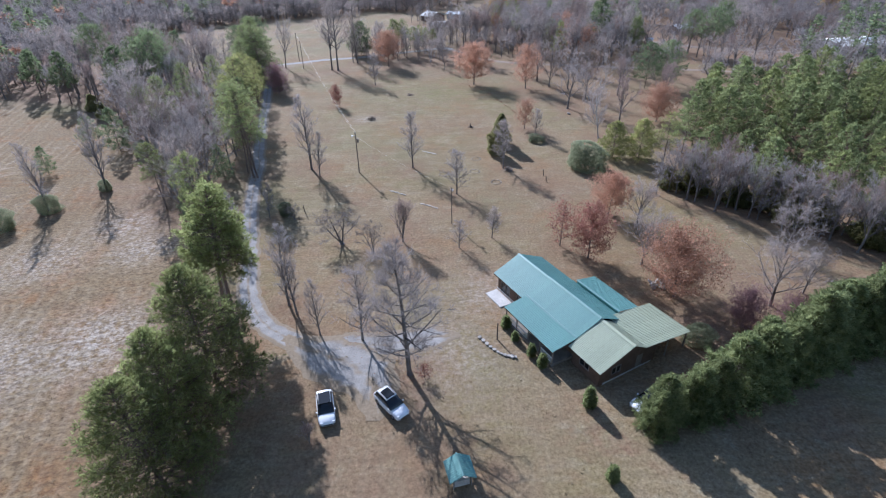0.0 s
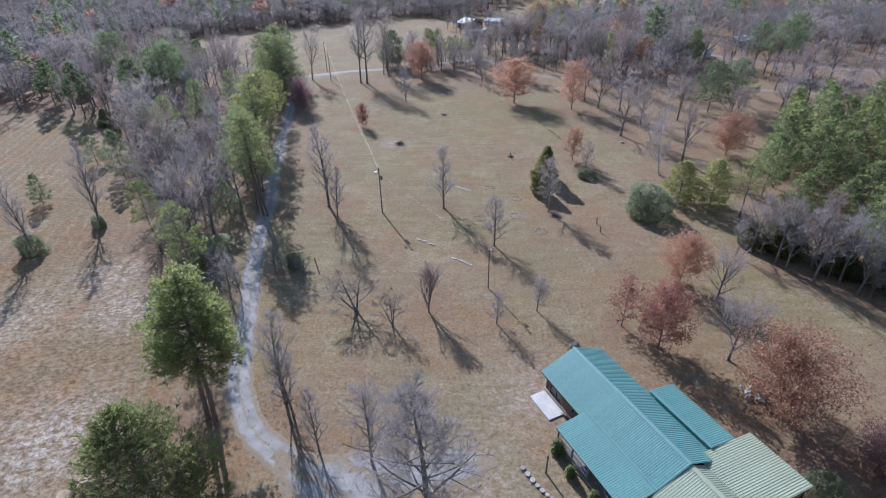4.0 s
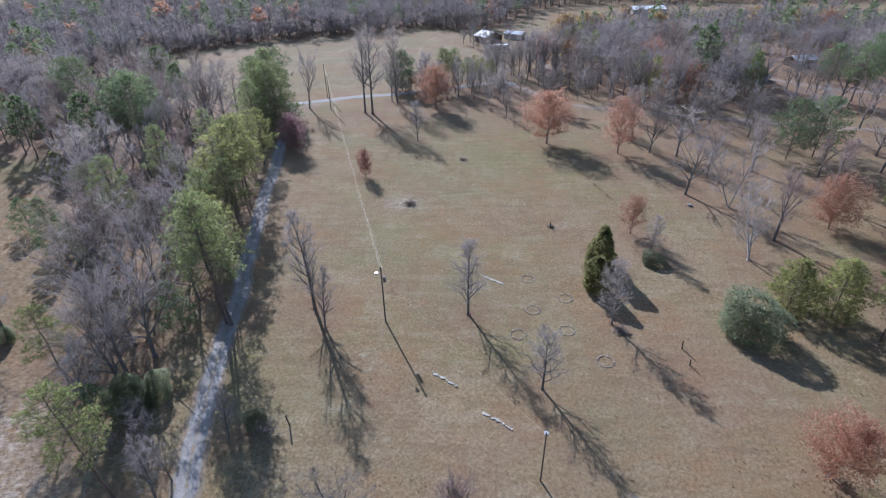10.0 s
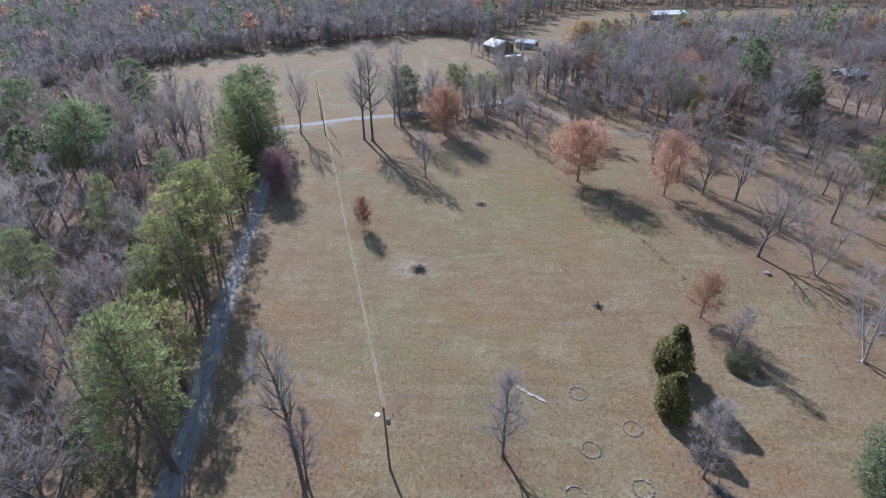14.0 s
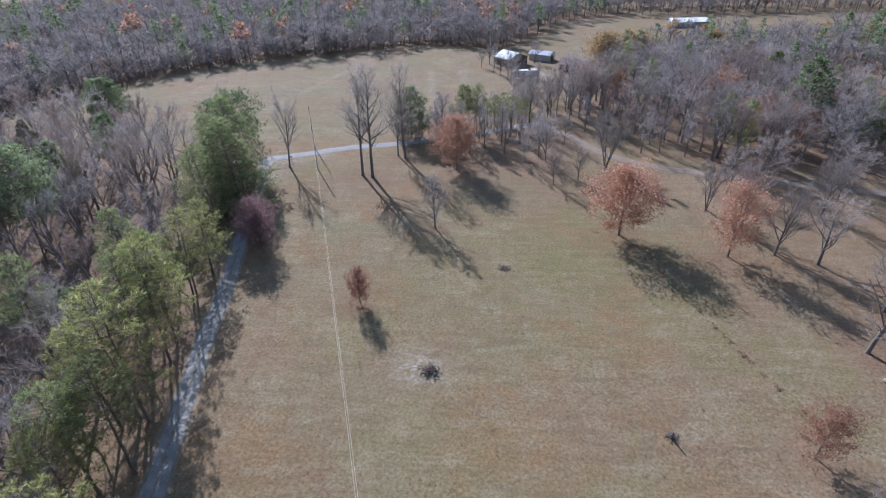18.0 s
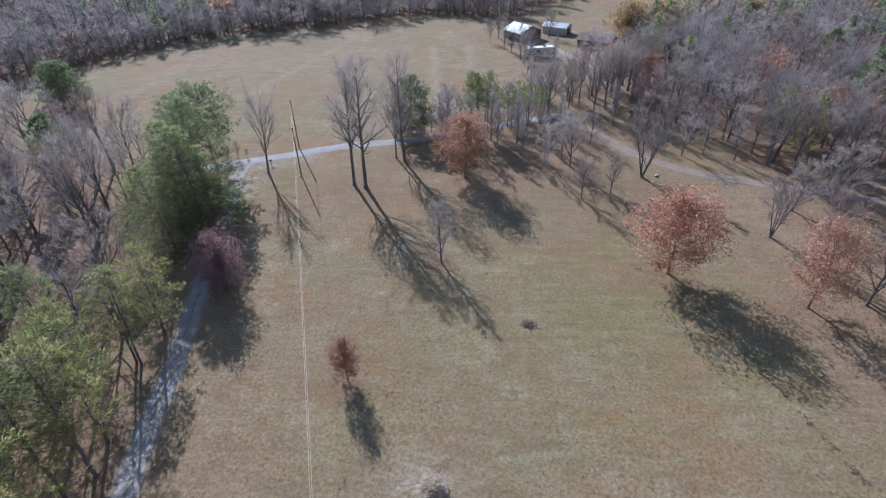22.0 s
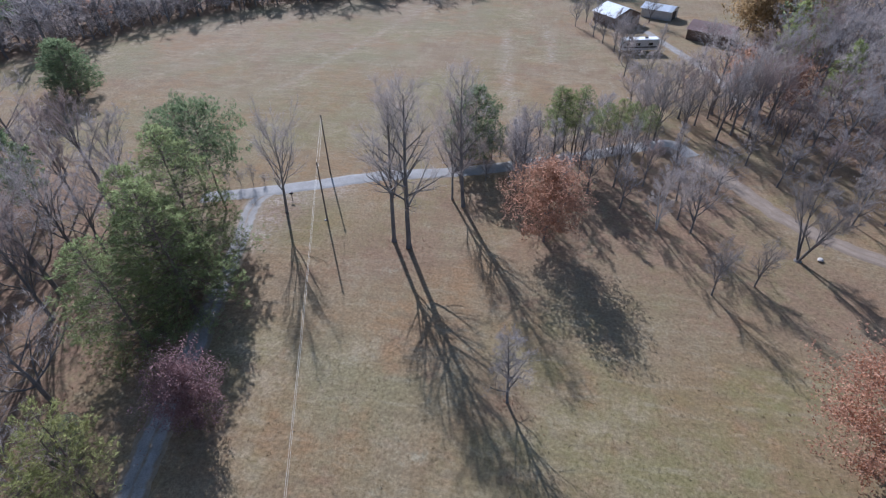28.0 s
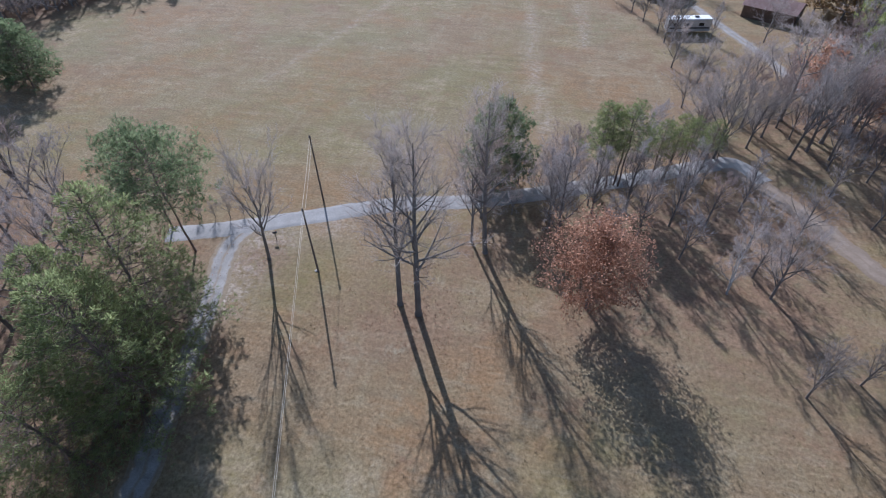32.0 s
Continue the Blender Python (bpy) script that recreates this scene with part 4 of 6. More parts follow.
def wall_bm(u0, u1, v0, v1, z1, holes=()):
    """An upright wall 0.16 thick along u or v; holes: start, end, sill and head along it."""
    along_u = abs(u1 - u0) >= abs(v1 - v0)
    a0, a1 = (u0, u1) if along_u else (v0, v1)
    bm = bmesh.new()
    cuts = sorted(holes)

    def block(s0, s1, z0, z):
        if s1 - s0 < 1e-3 or z - z0 < 1e-3:
            return
        if along_u:
            box_bm(s0, s1, v0 - 0.08, v0 + 0.08, z0, z, 0, bm)
        else:
            box_bm(u0 - 0.08, u0 + 0.08, s0, s1, z0, z, 0, bm)

    s = a0
    for h0, h1, lo, hi in cuts:
        block(s, h0, -0.1, z1)
        block(h0, h1, -0.1, lo)
        block(h0, h1, hi, z1)
        s = h1
    block(s, a1, -0.1, z1)
    bmesh.ops.remove_doubles(bm, verts=bm.verts, dist=0.0005)
    return bm


def window_in(parent, name, along, at, s0, s1, z0, z1, facing):
    """A framed pane; along is u or v."""
    def bx(a, b, d0, d1, za, zb, bm=None):
        d0, d1 = sorted((at + facing * d0, at + facing * d1))
        return box_bm(a, b, d0, d1, za, zb, 0, bm) if along == "u" else box_bm(d0, d1, a, b, za, zb, 0, bm)
    bm = bx(s0, s1, -0.02, 0.11, z0, z0 + 0.07)
    for a, b, c, d in ((s0, s1, z1 - 0.07, z1), (s0, s0 + 0.07, z0 + 0.07, z1 - 0.07), (s1 - 0.07, s1, z0 + 0.07, z1 - 0.07), ((s0 + s1) / 2 - 0.03, (s0 + s1) / 2 + 0.03, z0 + 0.07, z1 - 0.07)):
        bx(a, b, -0.02, 0.11, c, d, bm)
    w = part(name, bm, WOOD_GREY, parent)
    part("pane", bx(s0 + 0.06, s1 - 0.06, 0.0, 0.02, z0 + 0.06, z1 - 0.06), GLASS, w)
    return w


house = thing("house", pose(10.8, 62.8, 0, 0, 0, -62.0), "long low house with teal and faded green ribbed metal roofs", "house")
part("foundation", box_bm(0.35, 21.7, -3.75, 3.75, -0.2, 0.25), CONCRETE, house)
part("wall", wall_bm(0.5, 17, -3.6, -3.6, 2.65, ((1.2, 3.4, 0.2, 2.2), (5.0, 6.2, 0.9, 2.1), (8.5, 10.0, 0.9, 2.1), (11.5, 12.4, 0.15, 2.15), (13.6, 15.2, 0.9, 2.1))), WOOD, house)
part("wall", wall_bm(0.5, 21.6, 3.6, 3.6, 2.65, ((3.0, 4.6, 0.9, 2.1),)), WOOD, house)
part("wall", wall_bm(0.5, 0.5, -3.5, 3.5, 2.65, ((-2.2, -0.6, 0.9, 2.1), (1.0, 2.4, 0.9, 2.1))), WOOD, house)
part("wall", wall_bm(17.2, 21.6, -4.3, -4.3, 2.6, ((18.4, 20.0, 0.9, 2.0),)), WOOD, house)
part("wall", wall_bm(21.6, 21.6, -4.3, 4.2, 2.6, ((-2.6, -1.2, 0.9, 2.0), (1.2, 2.2, 0.1, 2.1))), WOOD, house, "brown wall in deep shade under the eave")
for s0, s1, z0, z1 in ((5.0, 6.2, 0.9, 2.1), (8.5, 10.0, 0.9, 2.1), (13.6, 15.2, 0.9, 2.1)):
    window_in(house, "window", "u", -3.6, s0, s1, z0, z1, -1)
window_in(house, "sliding_door", "u", -3.6, 1.2, 3.4, 0.2, 2.2, -1)
window_in(house, "window", "u", 3.6, 3.0, 4.6, 0.9, 2.1, 1)
window_in(house, "window", "v", 0.5, -2.2, -0.6, 0.9, 2.1, -1)
window_in(house, "window", "v", 0.5, 1.0, 2.4, 0.9, 2.1, -1)
window_in(house, "window", "u", -4.3, 18.4, 20.0, 0.9, 2.0, -1)
window_in(house, "window", "v", 21.6, -2.6, -1.2, 0.9, 2.0, 1)
part("door", box_bm(11.5, 12.4, -3.66, -3.6, 0.15, 2.15), WOOD_GREY, house)
part("door", box_bm(21.6, 21.66, 1.2, 2.2, 0.1, 2.1), WOOD_GREY, house)


def gable(u, half0, half1, z_eave, z_ridge, material=WOOD):
    V = [(u + s, v, z) for s in (-0.07, 0.07) for v, z in ((half0, z_eave), (half1, z_eave), (0, z_ridge))]
    F = [(0, 1, 2), (5, 4, 3), (0, 3, 4, 1), (1, 4, 5, 2), (2, 5, 3, 0)]
    piece("gable", mesh_of("gable", V, F, material), house)


gable(0.5, -3.6, 3.6, 2.6, 4.2)
gable(21.6, -4.2, 4.2, 2.5, 4.0)
main_roof = piece("roof", mesh_of("roof", [(0, -0.5, 4.28), (16.7, -0.5, 4.28), (16.7, 0.5, 4.28), (0, 0.5, 4.28), (0, 0, 4.5), (16.7, 0, 4.5)], [(0, 1, 5, 4), (3, 4, 5, 2), (0, 4, 3), (1, 2, 5), (0, 3, 2, 1)], TEAL), house, None, "teal ribbed metal roof")
roof_plane(main_roof, 0.0, 7.0, -0.02, 4.5, -4.2, 2.62, TEAL)
roof_plane(main_roof, 7.0, 16.75, -0.02, 4.58, -3.6, 2.95, TEAL)
roof_plane(main_roof, 0.0, 7.0, 0.02, 4.5, 4.2, 2.62, TEAL)
roof_plane(main_roof, 7.0, 16.75, 0.02, 4.58, 4.25, 2.66, TEAL)
porch_roof = part("porch_roof", box_bm(6.95, 16.7, -3.75, -3.6, 2.72, 2.93), TEAL, house, "teal ribbed metal porch roof")
roof_plane(porch_roof, 6.9, 16.7, -3.4, 2.98, -7.1, 2.38, TEAL)
side_roof = part("side_roof", box_bm(7.85, 15.6, 4.15, 4.3, 2.6, 3.2), TEAL, house, "teal lean-to roof")
roof_plane(side_roof, 7.8, 15.7, 4.1, 3.24, 7.4, 2.7, TEAL)
end_roof = part("end_roof", box_bm(16.8, 22.0, -0.12, 0.12, 4.1, 4.3), GREEN_ROOF, house, "faded pale green ribbed metal roof")
roof_plane(end_roof, 16.75, 22.1, -0.02, 4.4, -4.85, 2.42, GREEN_ROOF)
roof_plane(end_roof, 16.75, 22.1, 0.02, 4.4, 2.0, 3.3, GREEN_ROOF)
roof_plane(end_roof, 15.7, 22.1, 2.0, 3.32, 9.5, 2.5, GREEN_ROOF)


def ridge_cap(parent, u0, u1, v, z, material, width=0.22):
    V = [(u, v + dv, z + dz) for u in (u0, u1) for dv, dz in ((-width, -0.07), (0, 0.04), (width, -0.07), (0, -0.05))]
    F = [(0, 1, 5, 4), (1, 2, 6, 5), (2, 3, 7, 6), (3, 0, 4, 7), (3, 2, 1, 0), (4, 5, 6, 7)]
    piece("ridge_cap", mesh_of("ridge_cap", V, F, material), parent)


ridge_cap(main_roof, -0.02, 7.0, 0, 4.56, CAP)
ridge_cap(main_roof, 7.0, 16.75, 0, 4.64, CAP)
ridge_cap(porch_roof, 6.9, 16.7, -3.55, 3.05, CAP, 0.16)
ridge_cap(side_roof, 7.8, 15.7, 4.15, 3.3, CAP, 0.14)
ridge_cap(end_roof, 16.75, 22.1, 0, 4.47, GREEN_ROOF, 0.25)
for u, v in ((7.1, -6.8), (9.4, -6.8), (11.8, -6.8), (14.2, -6.8), (16.5, -6.8)):
    part("porch_post", box_bm(u - 0.07, u + 0.07, v - 0.07, v + 0.07, 0.0, 2.42), WOOD_GREY, house)
part("porch_floor", box_bm(6.95, 16.6, -6.95, -3.69, -0.1, 0.3), WOOD_GREY, house)
for u0, u1 in ((7.2, 9.3), (9.5, 11.7), (14.3, 16.4)):
    bm = box_bm(u0, u1, -6.84, -6.76, 1.12, 1.2)
    box_bm(u0, u1, -6.83, -6.77, 0.42, 0.48, 0, bm)
    k = int((u1 - u0) / 0.16)
    for i in range(k):
        u = u0 + (i + 0.5) * (u1 - u0) / k
        box_bm(u - 0.02, u + 0.02, -6.82, -6.78, 0.48, 1.12, 0, bm)
    part("railing", bm, WHITE_PAINT, house, "white porch railing")
for u, v in ((8.0, 7.1), (11.7, 7.1), (15.4, 7.1), (15.9, 9.2), (18.9, 9.2), (21.8, 9.2), (21.8, 6.0)):
    part("post", box_bm(u - 0.07, u + 0.07, v - 0.07, v + 0.07, -0.1, 2.5), WOOD_GREY, house)
part("beam", box_bm(15.8, 21.95, 9.1, 9.3, 2.28, 2.44), WOOD_GREY, house)
part("fascia", box_bm(0.0, 7.0, -4.2, -4.14, 2.44, 2.6), WOOD, house)
part("fascia", box_bm(6.9, 16.7, -7.08, -7.02, 2.2, 2.36), WOOD, house)
HM = pose(10.8, 62.8, 0, 0, 0, -62.0)
patio = part("patio_slab", box_bm(0.6, 4.4, -5.9, -3.95, -0.1, 0.14, 0.04), CONCRETE, None)
patio.matrix_world = HM
tagged(patio, "pale concrete patio slab beside the house", "patio")
rng = random.Random(5)
step_mesh = mesh_of("stepping_stone", [(math.cos(a) * 0.34 * (1 + 0.15 * math.sin(3 * a)), math.sin(a) * 0.28, z) for z in (-0.06, 0.09) for a in np.arange(8) * math.pi / 4], [tuple(range(7, -1, -1)), tuple(range(8, 16))] + [(i, (i + 1) % 8, 8 + (i + 1) % 8, 8 + i) for i in range(8)], STONE)
slab_mesh = step_mesh.copy()
slab_mesh.materials[0] = mat("chalky_stone", (0.36, 0.33, 0.285), (0.54, 0.5, 0.44), 0.3, 0.9, 0.4, vary=0.25)
ring_mesh = step_mesh.copy()
ring_mesh.materials[0] = STONE_DULL
walkway = thing("stone_edging", pose(0, 0, 0), "curved line of pale edging stones on the lawn", "stones")
for i in range(11):
    f = i / 10
    x, y = 4.4 + 4.1 * f, 50.3 - 3.7 * f - 0.9 * math.sin(f * math.pi)
    piece("stone", step_mesh, walkway, pose(x, y, 0.06, 0, 0, rng.uniform(0, 360)) @ Matrix.Scale(rng.uniform(0.6, 0.9), 4))
post = part("wooden_post", cyl_bm(0.09, 0.08, -0.3, 2.6, 10), POLE, None)
post.matrix_world = pose(6.6, 49.9, 0)
tagged(post, "short dark wooden post on the lawn", "post")


# ---- cars ----
def car_meshes(suv):
    """Lofts of a car 4.6 m long whose nose points along +x."""
    H = 1.66 if suv else 1.47
    belt = 1.02 if suv else 0.93
    body = []
    for x, hw, z0, z1 in ((-2.28, 0.70, 0.42, 0.80), (-2.22, 0.82, 0.30, 0.98), (-1.9, 0.90, 0.24, belt + 0.02), (-1.2, 0.93, 0.22, belt + 0.02), (0.0, 0.93, 0.22, belt), (0.75, 0.92, 0.22, belt - 0.02), (1.5, 0.90, 0.22, belt - 0.12), (2.05, 0.82, 0.26, belt - 0.22), (2.27, 0.62, 0.38, belt - 0.38)):
        ring = [(x, -hw * 0.94, z0), (x, -hw, z0 + 0.16), (x, -hw, z1 - 0.22), (x, -hw * 0.95, z1 - 0.06), (x, -hw * 0.82, z1), (x, 0, z1 + 0.03)]
        body.append(ring + [(a, -b, c) for a, b, c in reversed(ring[:-1])])

    def loft(rings):
        k = len(rings[0])
        V = [v for r in rings for v in r]
        F = [(i * k + j, i * k + (j + 1) % k, (i + 1) * k + (j + 1) % k, (i + 1) * k + j) for i in range(len(rings) - 1) for j in range(k)]
        F += [tuple(range(k - 1, -1, -1)), tuple(range((len(rings) - 1) * k, len(rings) * k))]
        return V, F

    back = -2.05 if suv else -1.85
    cab = []
    for x, hw, z in ((back, 0.74, belt + 0.02), (back + 0.25, 0.74, H - 0.22), (back + 0.5, 0.7, H - 0.06), (-0.3, 0.7, H), (0.1, 0.69, H - 0.04), (0.55, 0.72, H - 0.26), (1.12, 0.76, belt + 0.0)):
        b = 0.86
        cab.append([(x, -b, belt - 0.03), (x, -(hw + b) / 2, (belt + z) / 2), (x, -hw, z - 0.03), (x, 0, z + 0.02), (x, hw, z - 0.03), (x, (hw + b) / 2, (belt + z) / 2), (x, b, belt - 0.03)])
    roof = [[(x, -w, z - 0.02), (x, -w * 0.6, z + 0.025), (x, 0, z + 0.04), (x, w * 0.6, z + 0.025), (x, w, z - 0.02), (x, 0, z - 0.06)] for x, w, z in ((back + 0.3, 0.70, H - 0.17), (back + 0.55, 0.7, H - 0.02), (-0.5, 0.7, H + 0.01), (0.12, 0.69, H - 0.02))]
    return loft(body), loft(cab), loft(roof), H, belt, back


def car(x, y, heading, suv, label):
    ob = thing("suv" if suv else "car", pose(x, y, 0.07, 0, 0, heading), label, "car", "parked cars")
    body, cab, roof, H, belt, back = car_meshes(suv)
    b = piece("body", mesh_of("body", *body, CAR_WHITE, True), ob)
    piece("cabin_glass", mesh_of("cabin_glass", *cab, GLASS, True), ob, None, "dark tinted glass all round")
    r = piece("roof", mesh_of("roof", *roof, CAR_WHITE, True), ob)
    x0, w, z1 = (back + 0.75, 0.52, H + 0.055) if suv else (back + 0.42, 0.6, H + 0.05)
    part("sunroof", box_bm(x0, 0.04 if suv else 0.2, -w, w, H - 0.05, z1, 0.02), GLASS, r, "large dark glass sunroof")
    if suv:
        for s in (-0.66, 0.66):
            part("roof_rail", box_bm(back + 0.6, 0.0, s - 0.025, s + 0.025, H, H + 0.07, 0.01), ALLOY, r)
    tyre = mesh_of("tyre", *ring_wheel(0.34, 0.2, 0.12), TYRE, True)
    rim = mesh_of("rim", *disc_wheel(0.21, 0.16), ALLOY)
    for wx in (-1.42, 1.38):
        for wy in (-0.83, 0.83):
            w = piece("wheel", tyre, ob, pose(wx, wy, 0.33))
            piece("rim", rim, w)
    for s in (-1, 1):
        part("headlight", box_bm(1.98, 2.2, min(s * 0.48, s * 0.76), max(s * 0.48, s * 0.76), belt - 0.34, belt - 0.2, 0.03), LAMP_CLEAR, ob)
        part("tail_light", box_bm(-2.3, -2.12, min(s * 0.5, s * 0.8), max(s * 0.5, s * 0.8), 0.72, 0.9, 0.03), LAMP_RED, ob)
        part("mirror", box_bm(0.72, 0.9, min(s * 0.88, s * 1.06), max(s * 0.88, s * 1.06), belt + 0.0, belt + 0.15, 0.04), CAR_WHITE, ob)
    part("grille", box_bm(2.14, 2.28, -0.5, 0.5, 0.38, 0.52, 0.02), DARK_PLASTIC, ob)
    part("plate", box_bm(-2.32, -2.27, -0.25, 0.25, 0.52, 0.64), WHITE_PAINT, ob)
    return ob


def ring_wheel(R, r, half):
    V, F, n = [], [], 20
    for i in range(n):
        a = 2 * math.pi * i / n
        for q, yy in ((r, -half), (R - 0.03, -half), (R, -half * 0.6), (R, half * 0.6), (R - 0.03, half), (r, half)):
            V.append((q * math.cos(a), yy, q * math.sin(a)))
    for i in range(n):
        j = (i + 1) % n
        for k in range(6):
            F.append((i * 6 + k, i * 6 + (k + 1) % 6, j * 6 + (k + 1) % 6, j * 6 + k))
    return V, F


def disc_wheel(R, d):
    V, F, n = [], [], 20
    for yy in (-d / 2, d / 2):
        V.append((0, yy * 0.8, 0))
        for i in range(n):
            a = 2 * math.pi * i / n
            q = R if i % 4 < 2 else R * 0.93
            V.append((q * math.cos(a), yy, q * math.sin(a)))
    for i in range(n):
        j = (i + 1) % n
        F += [(0, 1 + i, 1 + j), (n + 1, n + 2 + j, n + 2 + i), (1 + i, n + 2 + i, n + 2 + j, 1 + j)]
    return V, F


car(-12.95, 38.8, -75.0, False, "white sedan parked on the grass by the gravel")
car(-5.9, 39.2, -50.0, True, "white suv with dark glass sunroof parked on gravel")
car(21.9, 39.0, -151.0, False, "pale sedan parked in shade behind the hedge")

# ---- well house ----
well = thing("well_house", pose(1.15, 30.6, 0, 0, 0, -76.0), "small well shelter with a teal ribbed gable roof", "shelter")
for u in (-0.95, 0.95):
    for v in (-0.85, 0.85):
        part("post", box_bm(u - 0.06, u + 0.06, v - 0.06, v + 0.06, -0.1, 1.32), WOOD_GREY, well)
bm = box_bm(-0.85, 0.85, -0.75, 0.75, -0.1, 0.7, 0.03)
part("well_curb", bm, STONE, well, "low stone well curb")
well_roof = part("roof", box_bm(-1.15, 1.15, -0.05, 0.05, 1.82, 1.9), WOOD, well)
roof_plane(well_roof, -1.25, 1.25, -0.01, 2.0, -1.3, 1.2, TEAL, 0.84)
roof_plane(well_roof, -1.25, 1.25, 0.01, 2.0, 1.3, 1.2, TEAL, 0.84)
ridge_cap(well_roof, -1.27, 1.27, 0, 2.05, CAP, 0.12)


# ---- hay ----
HAY = mat("weathered_hay", (0.3, 0.22, 0.14), (0.5, 0.39, 0.26), 0.5, 0.95, 0.8)


def hay_bale(x, y, turn):
    bm = bmesh.new()
    m = Matrix.Rotation(radians(90), 4, "X")
    bmesh.ops.create_cone(bm, cap_ends=True, segments=24, radius1=0.8, radius2=0.8, depth=1.5, matrix=m)
    bmesh.ops.bevel(bm, geom=[e for e in bm.edges if len(e.link_faces) == 2 and e.calc_face_angle(0) > 1], offset=0.12, segments=2, affect="EDGES")
    for v in bm.verts:
        v.co += v.co.normalized() * 0.04 * math.sin(v.co.x * 9 + v.co.y * 7 + v.co.z * 5)
    ob = part("hay_bale", bm, HAY, None)
    ob.matrix_world = pose(x, y, 0.74, 0, 0, turn)
    return tagged(ob, "round weathered hay bale at the field edge", "hay bale", "hay bales")


hay_bale(-37.9, 44.6, 15), hay_bale(-37.0, 46.6, 25)

# ---- poles and wires ----
def power_pole(x, y, h, label, lamp_side=None, can=False, r=0.13):
    ob = thing("utility_pole", pose(x, y, 0), label, "pole", "power poles along the field")
    part("pole", cyl_bm(r, r * 0.7, -0.4, h, 12), POLE, ob)
    if can:
        part("transformer", cyl_bm(0.22, 0.22, h - 2.3, h - 1.5, 14, None, Matrix.Translation((0.34, 0.1, 0))), STONE_DULL, ob, "weathered transformer can")
    part("pole_cap", cyl_bm(r * 0.75, r * 0.4, h, h + 0.05, 12), POLE, ob)
    for s in (-0.12, 0.12):
        part("insulator", cyl_bm(0.05, 0.035, h - 0.35, h - 0.18, 8, None, Matrix.Translation((s * 1.3, 0, 0))), STONE, ob)
    if lamp_side is not None:
        m = Matrix.Rotation(radians(lamp_side), 4, "Z")
        la = part("lamp_arm", cyl_bm(0.03, 0.03, 0, 0.5, 8, None, m @ Matrix.Translation((0.1, 0, h - 0.85)) @ Matrix.Rotation(radians(75), 4, "Y")), METAL, ob)
        part("lamp_head", cyl_bm(0.14, 0.24, -0.25, 0.05, 12, None, m @ Matrix.Translation((0.62, 0, h - 0.75))), METAL, la, "pale dusk lamp")
    return ob


power_pole(-17.5, 103.4, 9.0, "wooden power pole with a white yard lamp", -160, True)
power_pole(-50.7, 202.1, 9.9, "bare wooden power pole near the road")
power_pole(-55.3, 215.4, 10.5, "tall wooden power pole beyond the road")
power_pole(1.65, 80.1, 7.0, "short wooden pole with a white yard lamp", 80, False, 0.09)


def wire_between(a, b, sag, label, r=0.014):
    sh = Shape()
    pts = []
    for i in range(25):
        f = i / 24
        p = Vector(a).lerp(Vector(b), f)
        p.z -= sag * 4 * f * (1 - f)
        pts.append(p)
    sh.pipe(pts, r)
    return tagged(new("power_line", sh.mesh("power_line", WIRE)), label, "cable", "power lines")


wire_between((-17.3, 103.4, 8.8), (-50.5, 202.1, 9.7), 1.3, "pale power line over the field", 0.01)
wire_between((-17.5, 103.4, 8.7), (-50.7, 202.1, 9.6), 1.42, "pale power line over the field", 0.011)
wire_between((1.6, 80.1, 6.85), (-17.3, 103.3, 7.9), 0.5, "thin power line to the yard lamp", 0.006)
wire_between((-50.8, 202.1, 9.7), (-55.3, 215.4, 10.2), 0.15, "pale power line over the road")
wire_between((-50.5, 202.1, 9.4), (-55.1, 215.4, 9.9), 0.15, "pale power line over the road")

# ---- trees by the cars and the drive ----
bare(-4.2, 44.2, 20.0, "pinoak", 1.0, "tall leafless hardwood beside the parked cars", pick=0)
bare(-21.5, 57.8, 13.5, "slim", 1.1, "slender leafless tree beside the drive")
bare(-20.0, 55.8, 11.5, "slim", 1.0, "slender leafless tree beside the drive")
bare(-16.0, 51.4, 8.6, "slim", 1.0, "young leafless tree by the gravel")
bare(-10.4, 50.2, 12.2, "spire", 1.0, "slender leafless tree beside the gravel turn")
bare(-13.9, 34.8, 3.0, "upright", 1.2, "leafless shrub with upright stems near the white car")
pine(-28.4, 55.0, 19.8, BIG_PINE, 1.0, "large pine with two trunks beside the drive", pick=0)
pine(-25.0, 41.4, 17.6, BIG_PINE, 0.9, "large bushy green pine near the gravel", pick=1)
pine(-25.4, 34.6, 15.6, BIG_PINE, 0.85, "large bushy green pine at the field edge", pick=1)
pine(-25.4, 29.0, 15.0, BIG_PINE, 0.95, "large bushy green pine near the gravel", pick=1)
bare(-35.0, 75.8, 9.4, "slim"), bare(-34.6, 77.9, 7.0, "slim"), bare(-31.1, 83.3, 7.2, "slim")
bare(-47.1, 89.8, 15.1, "grey", 0.9, "leafless tree with a fuzzy grey crown at the field edge"), bare(-60.3, 108.1, 20.0, "tall", 1.1, "tall leafless tree at the field edge"), bare(-59.5, 121.3, 15.0, "tall", 1.0),
for x, y, h, w in ((-43.5, 86.6, 4.6, 0.6), (-45.0, 88.2, 3.6, 0.6), (-41.8, 88.6, 3.4, 0.6)):
    evergreen("shrub", BUSHES, x, y, h, "soft grey-green shrub beside the drive", "shrub", w)
for x, y, h in ((-39.6, 82.4, 4.2), (-41.8, 83.6, 4.4), (-42.6, 80.6, 3.8), (-38.6, 79.2, 3.4)):
    bush(x, y, h, "grey", 1.3, "low fuzzy grey leafless brush beside the drive", "brush beside the drive")
